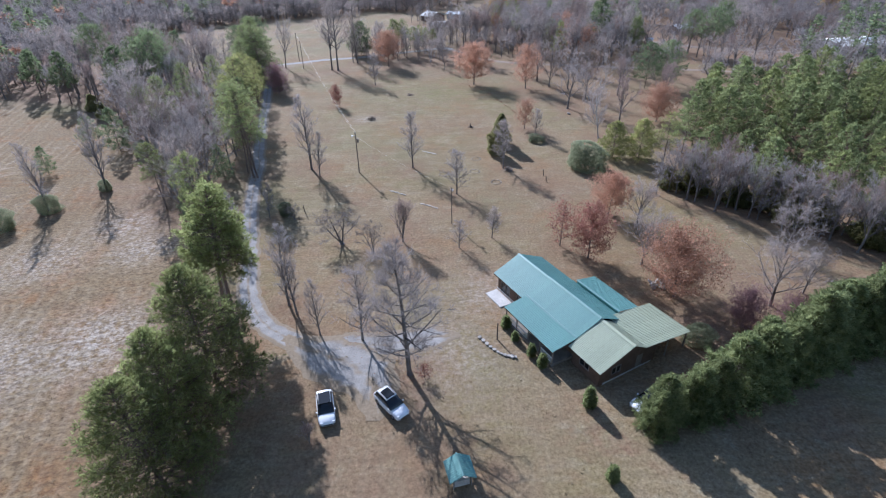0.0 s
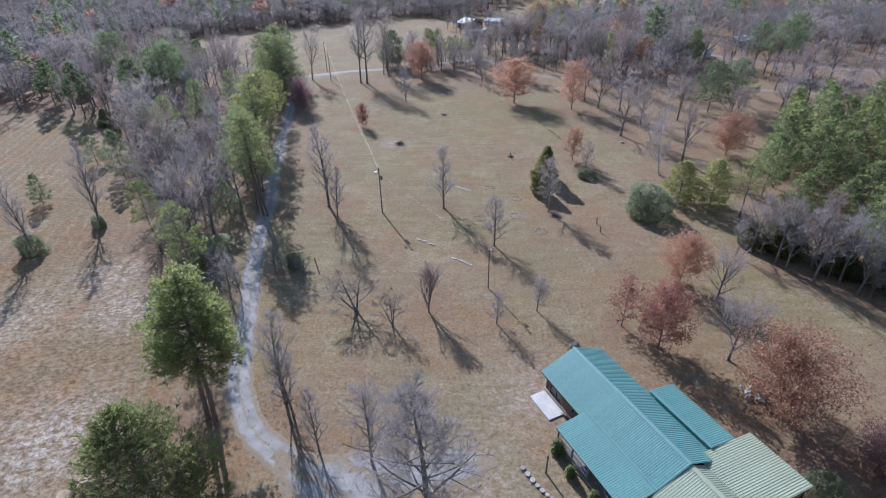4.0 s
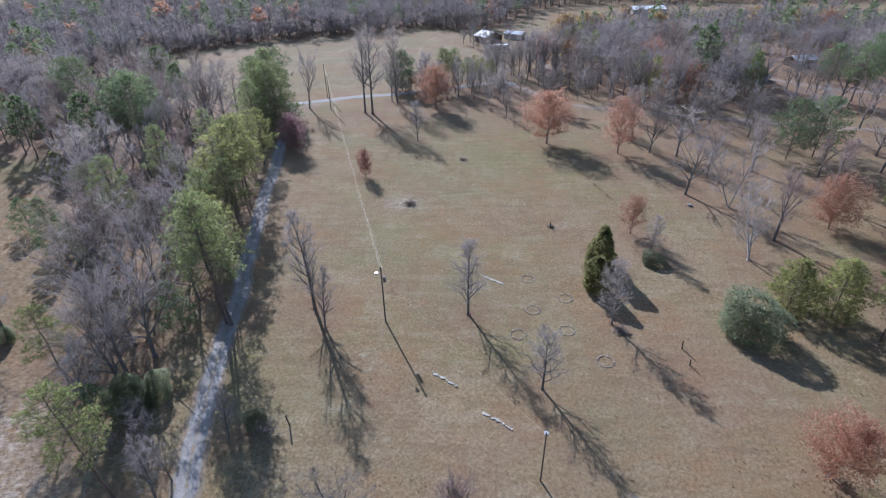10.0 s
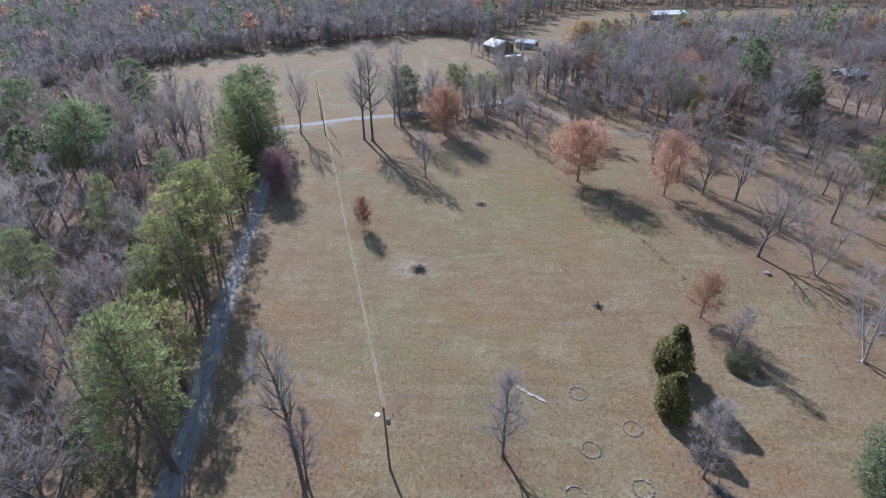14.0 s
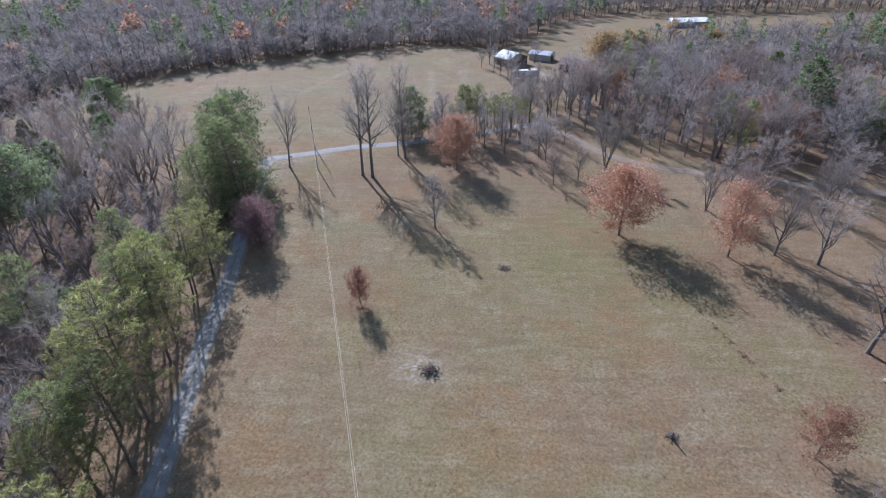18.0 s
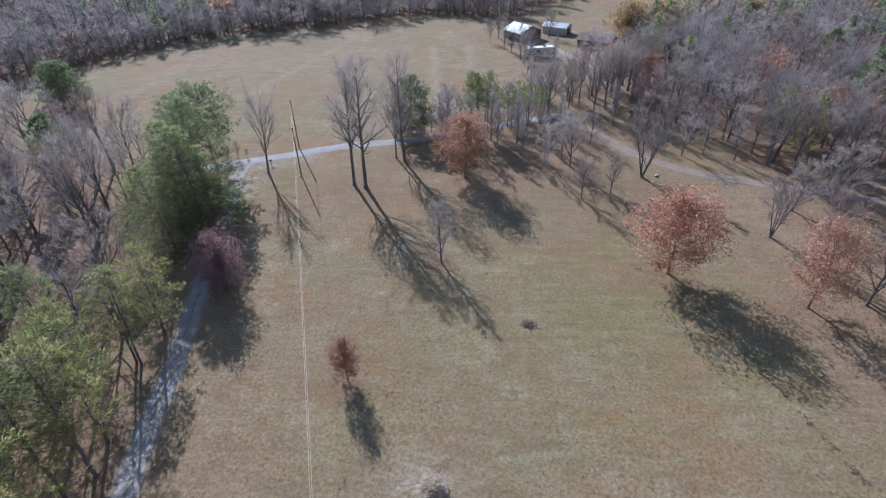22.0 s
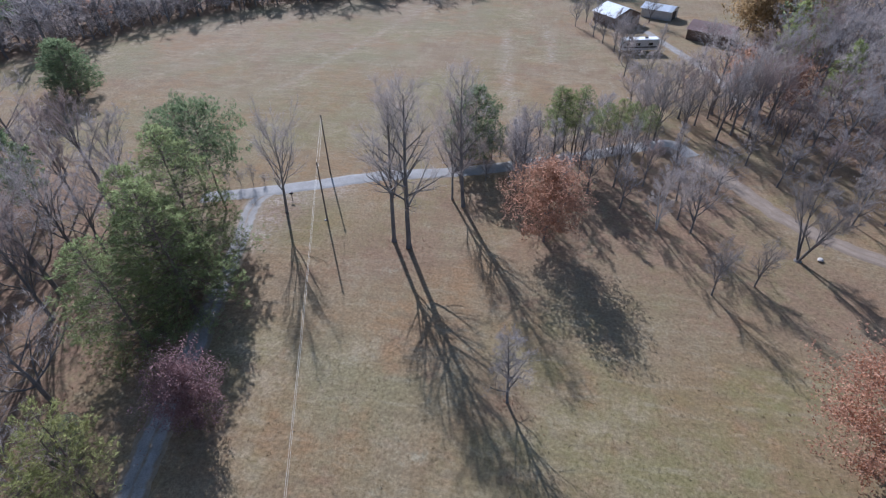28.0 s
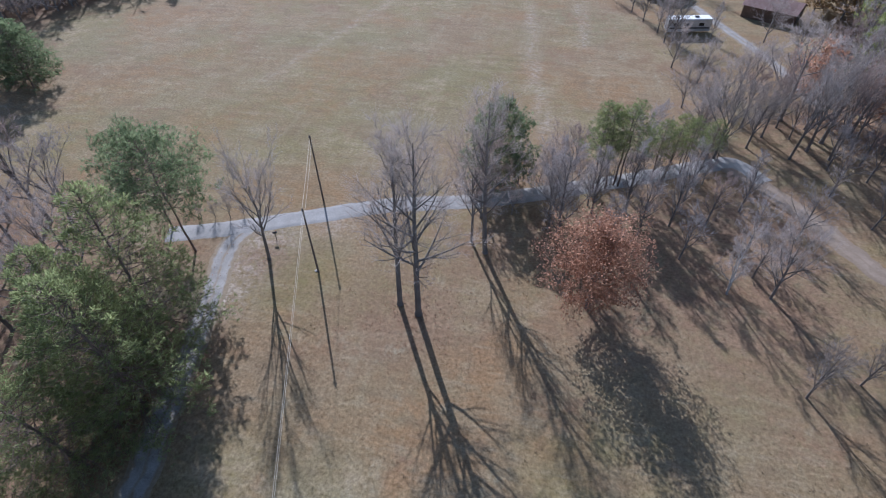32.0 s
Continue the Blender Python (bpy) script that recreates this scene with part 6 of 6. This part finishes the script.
def simple_tree(seed, kind):
    """A far tree one metre high in few triangles: wood and foliage."""
    rng = random.Random(seed)
    wood, leaf = Shape(), Shape()
    if kind == "pine":
        wood.tube(Vector((0, 0, 0)), Vector((0.02, 0.01, 0.9)), 0.013, 0.004, 4)
        for i in range(76):
            k = rng.random()
            z = 0.38 + 0.6 * k
            w, R = rng.uniform(0, 6.28), 0.2 * (1 - k ** 1.7) * rng.uniform(0.3, 1) + 0.01
            leaf.tuft(Vector((math.cos(w) * R, math.sin(w) * R, z)), 0.06, rng, 4, 0.4, 0.22)
        return wood, leaf
    dense = kind == "brush"
    wood.tube(Vector((0, 0, 0)), Vector((0.01, 0, 0.45)), 0.014, 0.01, 4)
    wood.tube(Vector((0.01, 0, 0.45)), Vector((0.0, 0.02, 0.9)), 0.01, 0.003, 4)
    for i in range(11):
        z = (0.05 if dense else 0.25) + 0.6 * rng.random()
        w = rng.uniform(0, 6.28)
        L = 0.33 * (1.1 - z) + 0.08
        a = Vector((0, 0, z))
        b = a + Vector((math.cos(w) * 0.7, math.sin(w) * 0.7, rng.uniform(0.5, 0.9))).normalized() * L
        wood.tube(a, b, 0.006, 0.002, 3)
        for j in range(20 if dense else 15):
            q = a.lerp(b, rng.uniform(0.3, 1))
            d = unit(rng) + Vector((0, 0, 0.7))
            leaf.blade(q, d.normalized() * rng.uniform(0.1, 0.22), 0.005, unit(rng).cross(d).normalized())
        if kind == "leafy":
            for j in range(14):
                q = a.lerp(b, rng.uniform(0.3, 1.1)) + unit(rng) * 0.05
                d = unit(rng) * 0.04
                leaf.leaf(q, d, unit(rng).cross(d).normalized() * 0.025)
    return wood, leaf


def far_wood(name, pts, kind, heights, wood_mat, leaf_mat_, label, seed):
    """Many far trees, joined: one object of wood, one of foliage under it."""
    rng = np.random.RandomState(seed)
    kinds = [simple_tree(seed * 10 + i, kind) for i in range(4)]
    root = thing(name, pose(0, 0, 0), label, "woods", "", "stuff")
    for which, material, nm in ((0, wood_mat, "trunks"), (1, leaf_mat_, "crowns")):
        VV, FF, n = [], [], 0
        rs = np.random.RandomState(seed)
        for i, (x, y) in enumerate(pts):
            sh = kinds[i % 4][which]
            V, F = np.array(sh.v), np.array(sh.f)
            a, h = rs.uniform(0, 6.28), rs.uniform(*heights)
            w = h * rs.uniform(1.0, 1.6)
            c, s = math.cos(a), math.sin(a)
            VV.append(np.stack([(V[:, 0] * c - V[:, 1] * s) * w + x, (V[:, 0] * s + V[:, 1] * c) * w + y, V[:, 2] * h - 0.2], -1))
            FF.append(F + n)
            n += len(V)
        tagged(piece(nm, mesh_of(nm, np.concatenate(VV), np.concatenate(FF), material), root), kind="stuff")
    return root


NORTH_WOOD = [(-300, 175), (-140, 170), (-140, 215), (-165, 238), (-160, 252), (-152, 268), (-139, 291), (-119, 313), (-70, 338), (-40, 354), (-6, 345), (10, 372), (30, 420), (60, 445), (340, 460), (340, 500), (-340, 500)]
EAST_WOOD = [(34, 296), (60, 284), (85, 268), (96, 282), (135, 288), (180, 250), (270, 225), (270, 330), (150, 350), (60, 338)]
FAR_EAST = [(150, 60), (320, 40), (380, 420), (290, 440), (268, 222), (180, 245), (130, 205), (118, 160), (112, 150)]
far = scatter(NORTH_WOOD, 5.6, 11)
far_wood("far_north_wood", [p for i, p in enumerate(far) if i % 10 < 8], "brush", (11, 19), BARK, TWIG_WOOD, "distant leafless hardwood forest beyond the field", 21)
far_wood("far_north_pines", [p for i, p in enumerate(far) if i % 10 == 8], "pine", (12, 19), BARK_PINE, NEEDLE_DARK, "distant dark pines in the forest", 22)
far_wood("far_north_oaks", [p for i, p in enumerate(far) if i % 20 == 9], "leafy", (11, 16), BARK, RUST, "distant rust-leaved oaks in the forest", 23)
EDGE = [(-152, 268), (-139, 291), (-119, 313), (-70, 338), (-40, 354), (-6, 345), (-2, 362), (-45, 374), (-80, 358), (-132, 330), (-158, 300), (-170, 272), (-185, 250), (-215, 215), (-200, 200), (-165, 238), (-160, 252)]
far_wood("far_wood_edge", scatter(EDGE, 3.4, 14), "brush", (6, 13), BARK, TWIG_PALE, "dense leafless thicket along the far field's edge", 31)
far = scatter(EAST_WOOD, 5.4, 12)
far_wood("far_east_wood", [p for i, p in enumerate(far) if i % 8 < 6 or i % 24 in (15, 23)], "brush", (9, 17), BARK, TWIG_WOOD, "leafless eastern woods", 24)
far_wood("far_east_pines", [p for i, p in enumerate(far) if i % 8 == 6], "pine", (12, 17), BARK_PINE, NEEDLE_DARK, "pines among eastern woods", 25)
far_wood("far_east_oaks", [p for i, p in enumerate(far) if i % 24 == 7], "leafy", (10, 15), BARK, YELLOW, "yellow-leaved trees in eastern woods", 26)
far = scatter(FAR_EAST, 6.4, 13)
far_wood("distant_wood", [p for i, p in enumerate(far) if i % 3], "brush", (9, 16), BARK, TWIG_WOOD, "scattered leafless trees over farmland", 27)
far_wood("distant_pines", [p for i, p in enumerate(far) if i % 3 == 0], "pine", (11, 17), BARK_PINE, NEEDLE_DARK, "scattered pines over farmland", 28)


# ---- things on the lawn ----
def stone_ring(x, y, r, seed):
    rng = random.Random(seed)
    ob = thing("stone_ring", pose(x, y, float(swell(x, y))), "ring of pale stones round an old flower bed", "flower bed", "stone rings")
    n = int(2 * math.pi * r / 0.3)
    for i in range(n):
        a = 2 * math.pi * (i + rng.uniform(-0.2, 0.2)) / n
        piece("stone", ring_mesh, ob, pose(math.cos(a) * r, math.sin(a) * r, 0.05, rng.uniform(-12, 12), 0, rng.uniform(0, 360)) @ Matrix.Scale(rng.uniform(0.28, 0.45), 4))
    return ob


for i, (x, y) in enumerate(((2.7, 114.7), (7.8, 110.0), (2.9, 107.0), (0.6, 101.7), (7.1, 102.8), (11.1, 97.1))):
    stone_ring(x, y, 1.0, i)


def brush_pile(x, y, r, h, label, seed, material=TWIG):
    rng = random.Random(seed)
    sh = Shape()
    for i in range(70 if r < 1 else 150):
        p = Vector((rng.gauss(0, r * 0.42), rng.gauss(0, r * 0.3), rng.uniform(-0.05, h)))
        d = unit(rng, 0.35) * rng.uniform(0.3, 0.9)
        sh.tube(p, p + d, 0.04, 0.015, 3)
    return tagged(new("brush_pile", sh.mesh("brush_pile", material)), label, "brush pile", "", "stuff"), sh


for x, y, r, h, lab, sd in ((-18.6, 139.5, 1.25, 0.55, "brown pile of cut brush in the field", 1), (-9.2, 162.8, 0.85, 0.35, "small heap of dead branches on the grass", 2), (7.8, 131.2, 0.28, 0.35, "tuft of dead stems round a stump", 3), (14.2, 102.8, 1.0, 0.5, "fallen dark branches under a tree", 4)):
    ob, _ = brush_pile(x, y, r, h, lab, sd, {1: POLE, 2: TWIG_WARM}.get(sd, BARK))
    ob.location = (x, y, 0.02)

for i, (x, y) in enumerate(((-2.7, 114.1), (-2.4, 87.2), (-8.7, 93.1))):
    rng = random.Random(i)
    ob = thing("flat_rocks", pose(x, y, 0.02), "pale flat rocks lying in the grass", "rocks", "flat rocks")
    for k in range(11):
        piece("rock", slab_mesh, ob, pose((k - 5) * 0.3, -(k - 5) * 0.2 + rng.uniform(-0.14, 0.14), 0.01, 0, 0, rng.uniform(0, 360)) @ Matrix.Scale(rng.uniform(0.35, 0.8), 4))


# ---- small things ----
mailbox = thing("mailbox", pose(-58.3, 206.6, 0, 0, 0, 20), "dark mailbox on a wooden post by the road", "mailbox")
part("post", box_bm(-0.05, 0.05, -0.05, 0.05, -0.3, 1.05), WOOD_GREY, mailbox)
bm = box_bm(-0.26, 0.26, -0.1, 0.1, 1.05, 1.2)
bmesh.ops.create_cone(bm, cap_ends=True, segments=16, radius1=0.1, radius2=0.1, depth=0.52, matrix=Matrix.Translation((0, 0, 1.2)) @ Matrix.Rotation(radians(90), 4, "Y"))
part("box", bm, DARK_PLASTIC, mailbox)
part("flag", box_bm(0.05, 0.2, 0.1, 0.115, 1.15, 1.35), LAMP_RED, mailbox)


def boulder(x, y, s, label, seed, material=STONE):
    rng = random.Random(seed)
    bm = bmesh.new()
    bmesh.ops.create_icosphere(bm, subdivisions=2, radius=s)
    for v in bm.verts:
        v.co = Vector((v.co.x, v.co.y * 0.8, v.co.z * 0.5)) * rng.uniform(0.85, 1.1)
    ob = part("boulder", bm, material, None)
    ob.matrix_world = pose(x, y, s * 0.25, 0, 0, rng.uniform(0, 360))
    return tagged(ob, label, "rock")


boulder(-51.0, 202.2, 0.25, "pale rock on the grass near a pole", 1, CONCRETE)
boulder(35.2, 140.7, 0.55, "pale rock on the slope below the woods", 2, STONE)
boulder(17.3, 205.0, 0.45, "pale rock under a leafless tree", 3, STONE)
boulder(12.2, 68.0, 0.7, "dark mossy rock near the house", 4, WOOD_GREY)
for x, y, h in ((7.8, 130.9, 1.3), (21.2, 97.0, 1.1), (21.2, 100.0, 1.4), (-25.2, 85.4, 1.6)):
    ob = part("stake", cyl_bm(0.1, 0.08, -0.2, h, 8), POLE, None)
    ob.matrix_world = pose(x, y, 0, 4, -5, 0)
    tagged(ob, "short dark wooden stake in the grass", "post")
pile = thing("rock_pile", pose(31.0, 60.4, 0), "heap of pale rubble and logs behind the house", "rock pile")
rng = random.Random(9)
for k in range(26):
    piece("rock", step_mesh, pile, pose(rng.gauss(0, 1.2), rng.gauss(0, 0.8), rng.uniform(0.0, 0.4), rng.uniform(-40, 40), rng.uniform(-40, 40), rng.uniform(0, 360)) @ Matrix.Scale(rng.uniform(0.5, 1.3), 4))
BANK = [(6.8, 176.0), (14.9, 164.5), (16.4, 157.0), (18.8, 150.5), (20.8, 143.5), (22.6, 137.5), (25.0, 128.0)]
sh, rng = Shape(), random.Random(12)
for (x0, y0), (x1, y1) in zip(BANK, BANK[1:]):
    n = int(math.hypot(x1 - x0, y1 - y0) / 0.16)
    for k in range(n):
        f = k / n
        if math.sin(f * 17 + x0) > 0.2 and rng.random() < 0.6:
            sh.tuft(Vector((x0 + (x1 - x0) * f + rng.gauss(0, 0.22), y0 + (y1 - y0) * f + rng.gauss(0, 0.22), 0.03)), rng.uniform(0.15, 0.4), rng, 6, 0.9, 0.14)
tagged(new("grass_bank", sh.mesh("grass_bank", LITTER)), "low ragged bank of brown weeds along the field's edge", "weeds", "", "stuff")
for x, y, h in ((-66.4, 209.4, 4.4), (-68.4, 209.0, 3.4), (-70.4, 208.8, 2.8), (-64.8, 210.2, 2.4)):
    bush(x, y, h, "broad", 0.9, "dark leafless bush beside the road's end", "bushes at the road's end")
for x, y, h in ((31.0, 303.0, 14), (36.0, 300.0, 13), (41.0, 306.0, 14), (46.0, 309.0, 13), (34.0, 309.0, 13)):
    plant("oak_tree", YELLOWS[0], x, y, h, "tall tree with yellow autumn leaves beyond the wood", "tree", None, 1.1, "yellow trees", 3.0)

# ---- far buildings ----
def barn(x, y, heading, L, W, wall_h, rise, roof_mat, wall_mat, label, name="barn"):
    ob = thing(name, pose(x, y, 0, 0, 0, heading), label, "building")
    hl, hw = L / 2, W / 2
    part("wall", box_bm(-hl, hl, -hw, -hw + 0.2, -0.2, wall_h), wall_mat, ob)
    part("wall", box_bm(-hl, hl, hw - 0.2, hw, -0.2, wall_h), wall_mat, ob)
    for s in (-1, 1):
        u = s * (hl - 0.1)
        V = [(u + d, v, z) for d in (-0.09, 0.09) for v, z in ((-hw + 0.2, -0.2), (hw - 0.2, -0.2), (hw - 0.2, wall_h), (0, wall_h + rise - 0.1), (-hw + 0.2, wall_h))]
        piece("end_wall", mesh_of("end_wall", V, [(4, 3, 2, 1, 0), (5, 6, 7, 8, 9)] + [(i, (i + 1) % 5, 5 + (i + 1) % 5, 5 + i) for i in range(5)], wall_mat), ob)
    # No opening is cut: a flat dark panel paints the shade inside a doorway.
    part("door", box_bm(hl - 0.02, hl + 0.06, -hw * 0.45, hw * 0.45, 0, wall_h * 0.85), DARK_PLASTIC, ob, "dark panel painted as a doorway's inner shade")
    roof = part("roof", box_bm(-hl, hl, -0.06, 0.06, wall_h + rise - 0.2, wall_h + rise - 0.04), roof_mat, ob)
    roof_plane(roof, -hl - 0.4, hl + 0.4, -0.01, wall_h + rise, -hw - 0.5, wall_h - 0.1, roof_mat, 1.2)
    roof_plane(roof, -hl - 0.4, hl + 0.4, 0.01, wall_h + rise, hw + 0.5, wall_h - 0.1, roof_mat, 1.2)
    return ob


barn(-3.0, 312.5, -52, 9, 9.5, 2.9, 1.9, BARN_ROOF, WOOD, "brown barn with a pale metal roof")
barn(10.0, 320.0, -30, 9, 5.5, 2.6, 1.0, BARN_ROOF, METAL, "small pale metal shed", "shed")
barn(21.0, 299.0, -30, 11, 7, 2.8, 1.6, RUSTY_ROOF, WOOD, "cabin with a brown roof among trees", "cabin")
barn(94.0, 404.0, 5, 20, 9, 2.8, 1.4, BARN_ROOF, STONE, "long pale farmhouse far beyond the woods", "farmhouse")
barn(113.5, 260.5, 15, 9, 6, 2.6, 1.2, METAL, WOOD, "grey-roofed shed on the far farm", "shed")
barn(91.0, 238.0, 60, 3.2, 2.2, 1.6, 0.4, METAL, WHITE_PAINT, "small pale garden hut by the farm lane", "hut")
barn(163.0, 214.0, 10, 26, 14, 3.6, 1.4, BARN_ROOF, METAL, "large pale metal barn beyond the pines")
rv = thing("camper_trailer", pose(1.2, 287.0, 0.0, 0, 0, 12), "white camper trailer parked beside the lane", "trailer")
# Shade on the sides is put into the colour: walls greyer than the roof.
part("body", box_bm(-4.6, 4.6, -1.25, 1.25, 0.55, 3.08, 0.14), METAL, rv, "camper wall greyed to stand for shade")
part("roof", box_bm(-4.55, 4.55, -1.2, 1.2, 3.0, 3.2, 0.08), WHITE_PAINT, rv, "white camper roof")
part("stripe", box_bm(-4.3, 4.3, -1.27, -1.245, 1.2, 1.5), DARK_PLASTIC, rv)
for u in (-3.0, -0.8, 2.4):
    part("window", box_bm(u - 0.55, u + 0.55, -1.28, -1.24, 1.75, 2.4), GLASS, rv)
for u in (-1.1, -0.1):
    for s in (-1.1, 1.1):
        w = piece("wheel", mesh_of("tyre", *ring_wheel(0.36, 0.2, 0.12), TYRE, True), rv, pose(u, s, 0.36))
        piece("rim", mesh_of("rim", *disc_wheel(0.21, 0.16), METAL), w)
for u in (-2.6, 1.5):
    part("roof_unit", box_bm(u - 0.45, u + 0.45, -0.35, 0.35, 3.2, 3.45, 0.08), DARK_PLASTIC, rv)
part("hitch", box_bm(4.6, 5.7, -0.06, 0.06, 0.5, 0.62), DARK_PLASTIC, rv)


# ---- ground cover ----
def soft(mask, cells=3):
    m = mask.astype(float)
    for _ in range(cells):
        m[1:-1, 1:-1] = (m[1:-1, 1:-1] * 2 + m[:-2, 1:-1] + m[2:, 1:-1] + m[1:-1, :-2] + m[1:-1, 2:]) / 6
    return m


def spot(x, y, r, strength=1.0):
    return strength * np.exp(-(((gx - x) ** 2 + (gy - y) ** 2) / (r * r)))


litter = np.zeros_like(gx)
for poly, s in ((LEFT_WOOD, 0.95), (NE_WOOD, 0.95), (OPEN_WOOD, 0.5), (PINE_WOOD, 0.9), (ROAD_WOOD, 0.8), (NORTH_WOOD, 0.9), (EAST_WOOD, 0.9)):
    litter = np.maximum(litter, s * soft(inside(gx, gy, poly), 4))
for x, y, r in TREE_SPOTS:
    if r > 0.3 and y < 400:
        i0, i1 = np.searchsorted(GX, (x - 3 * r, x + 3 * r))
        j0, j1 = np.searchsorted(GY, (y - 3 * r, y + 3 * r))
        w = np.exp(-(((gx[j0:j1, i0:i1] - x) ** 2 + (gy[j0:j1, i0:i1] - y) ** 2) / (r * r))) * 0.75
        litter[j0:j1, i0:i1] = np.maximum(litter[j0:j1, i0:i1], w)
litter = np.maximum.reduce([litter, spot(-30, 40, 9, 0.8), spot(-32, 55, 6, 0.8), spot(-56, 96, 10, 0.7), spot(-48, 84, 7, 0.6), spot(-8, 221, 9, 1.0), spot(4, 216, 9, 1.0), spot(0, 206, 16, 0.85), spot(14, 196, 12, 0.7), spot(40, 175, 18, 0.5), spot(5, 80, 16, 0.3), spot(24, 92, 14, 0.4), spot(20, 65, 10, 0.5), spot(-4, 30, 14, 0.45), spot(-14, 34, 6, 0.5), spot(38, 60, 14, 0.75), spot(30, 70, 10, 0.5)])
straw = soft(inside(gx, gy, LEFT_FIELD), 3)
green = np.maximum.reduce([spot(2, 166, 15, 0.75), spot(-8, 158, 20, 0.5), spot(9, 173, 7, 1.0), spot(-20, 126, 16, 0.3), spot(0, 104, 12, 0.3), spot(-30, 92, 8, 0.4), spot(6, 180, 7, 0.9), spot(-54, 201, 5, 0.9), spot(14, 168, 6, 0.8), spot(17, 158, 5, 0.7), spot(25, 73, 9, 0.5), spot(-110, 156, 9, 0.9), spot(-75, 240, 25, 0.35), spot(60, 300, 30, 0.5)])
pale = np.maximum.reduce([spot(0, 47, 7, 0.5), spot(6, 60, 6, 0.5), spot(-45, 51, 7, 1.0), spot(-56, 46, 8, 0.9), spot(-50, 74, 5, 0.9), spot(-56, 82, 6, 0.9), spot(-64, 70, 7, 0.7), spot(-60.5, 196, 3.2, 1.0), spot(-59.6, 201, 3.2, 1.0), spot(-59.0, 206, 3.5, 0.9), spot(-52, 211, 2.5, 0.6), spot(-20, 140, 3, 0.8), spot(-52, 46, 12, 0.3), spot(98, 234, 6, 1.0), spot(106, 228, 6, 1.0)])
for x0, y0, x1, y1 in ((-34, 300, -30, 262), (-30, 262, -25, 236), (-22, 300, -20, 275), (-60, 330, -80, 250)):
    for k in range(24):
        f = k / 23
        pale = np.maximum(pale, spot(x0 + (x1 - x0) * f, y0 + (y1 - y0) * f, 1.1, 0.55))
for name, values in (("litter", litter), ("straw", straw), ("green", green), ("pale", pale)):
    a = ground_mesh.attributes.new(name, "FLOAT", "POINT")
    a.data.foreach_set("value", values.astype(np.float32).ravel())


# ---- fallen leaves and tufts of grass ----
sh, rng = Shape(), random.Random(77)
for x, y, r in TREE_SPOTS:
    if r < 2.5 or not (-75 < x < 60 and 20 < y < 215):
        continue
    for k in range(int(26 * r)):
        a, d = rng.uniform(0, 6.28), abs(rng.gauss(0, r * 0.9))
        px, py = x + math.cos(a) * d, y + math.sin(a) * d
        e = Vector((rng.gauss(0, 1), rng.gauss(0, 1), rng.gauss(0, 0.3))).normalized() * rng.uniform(0.06, 0.13)
        sh.leaf(Vector((px, py, float(swell(px, py)) + 0.05)), e, e.cross(Vector((0, 0, 1))).normalized() * 0.06)
tagged(new("fallen_leaves", sh.mesh("fallen_leaves", LITTER)), "brown fallen leaves strewn on the grass under trees", "leaves", "", "stuff")
sh = Shape()
for k in range(15000):
    px, py = rng.uniform(-60, 45), rng.uniform(15, 205)
    if px < -28 - 0.18 * (py - 60) and py > 50:
        continue
    if noise.noise(Vector((px / 9, py / 9, 3.0))) < rng.uniform(-0.5, 0.4):
        continue
    sh.tuft(Vector((px, py, float(swell(px, py)) - 0.01)), rng.uniform(0.1, 0.24), rng, 4, 1.1, 0.16)
tagged(new("grass_tufts", sh.mesh("grass_tufts", STRAW)), "sparse tufts of dry straw-coloured grass", "grass", "", "stuff")
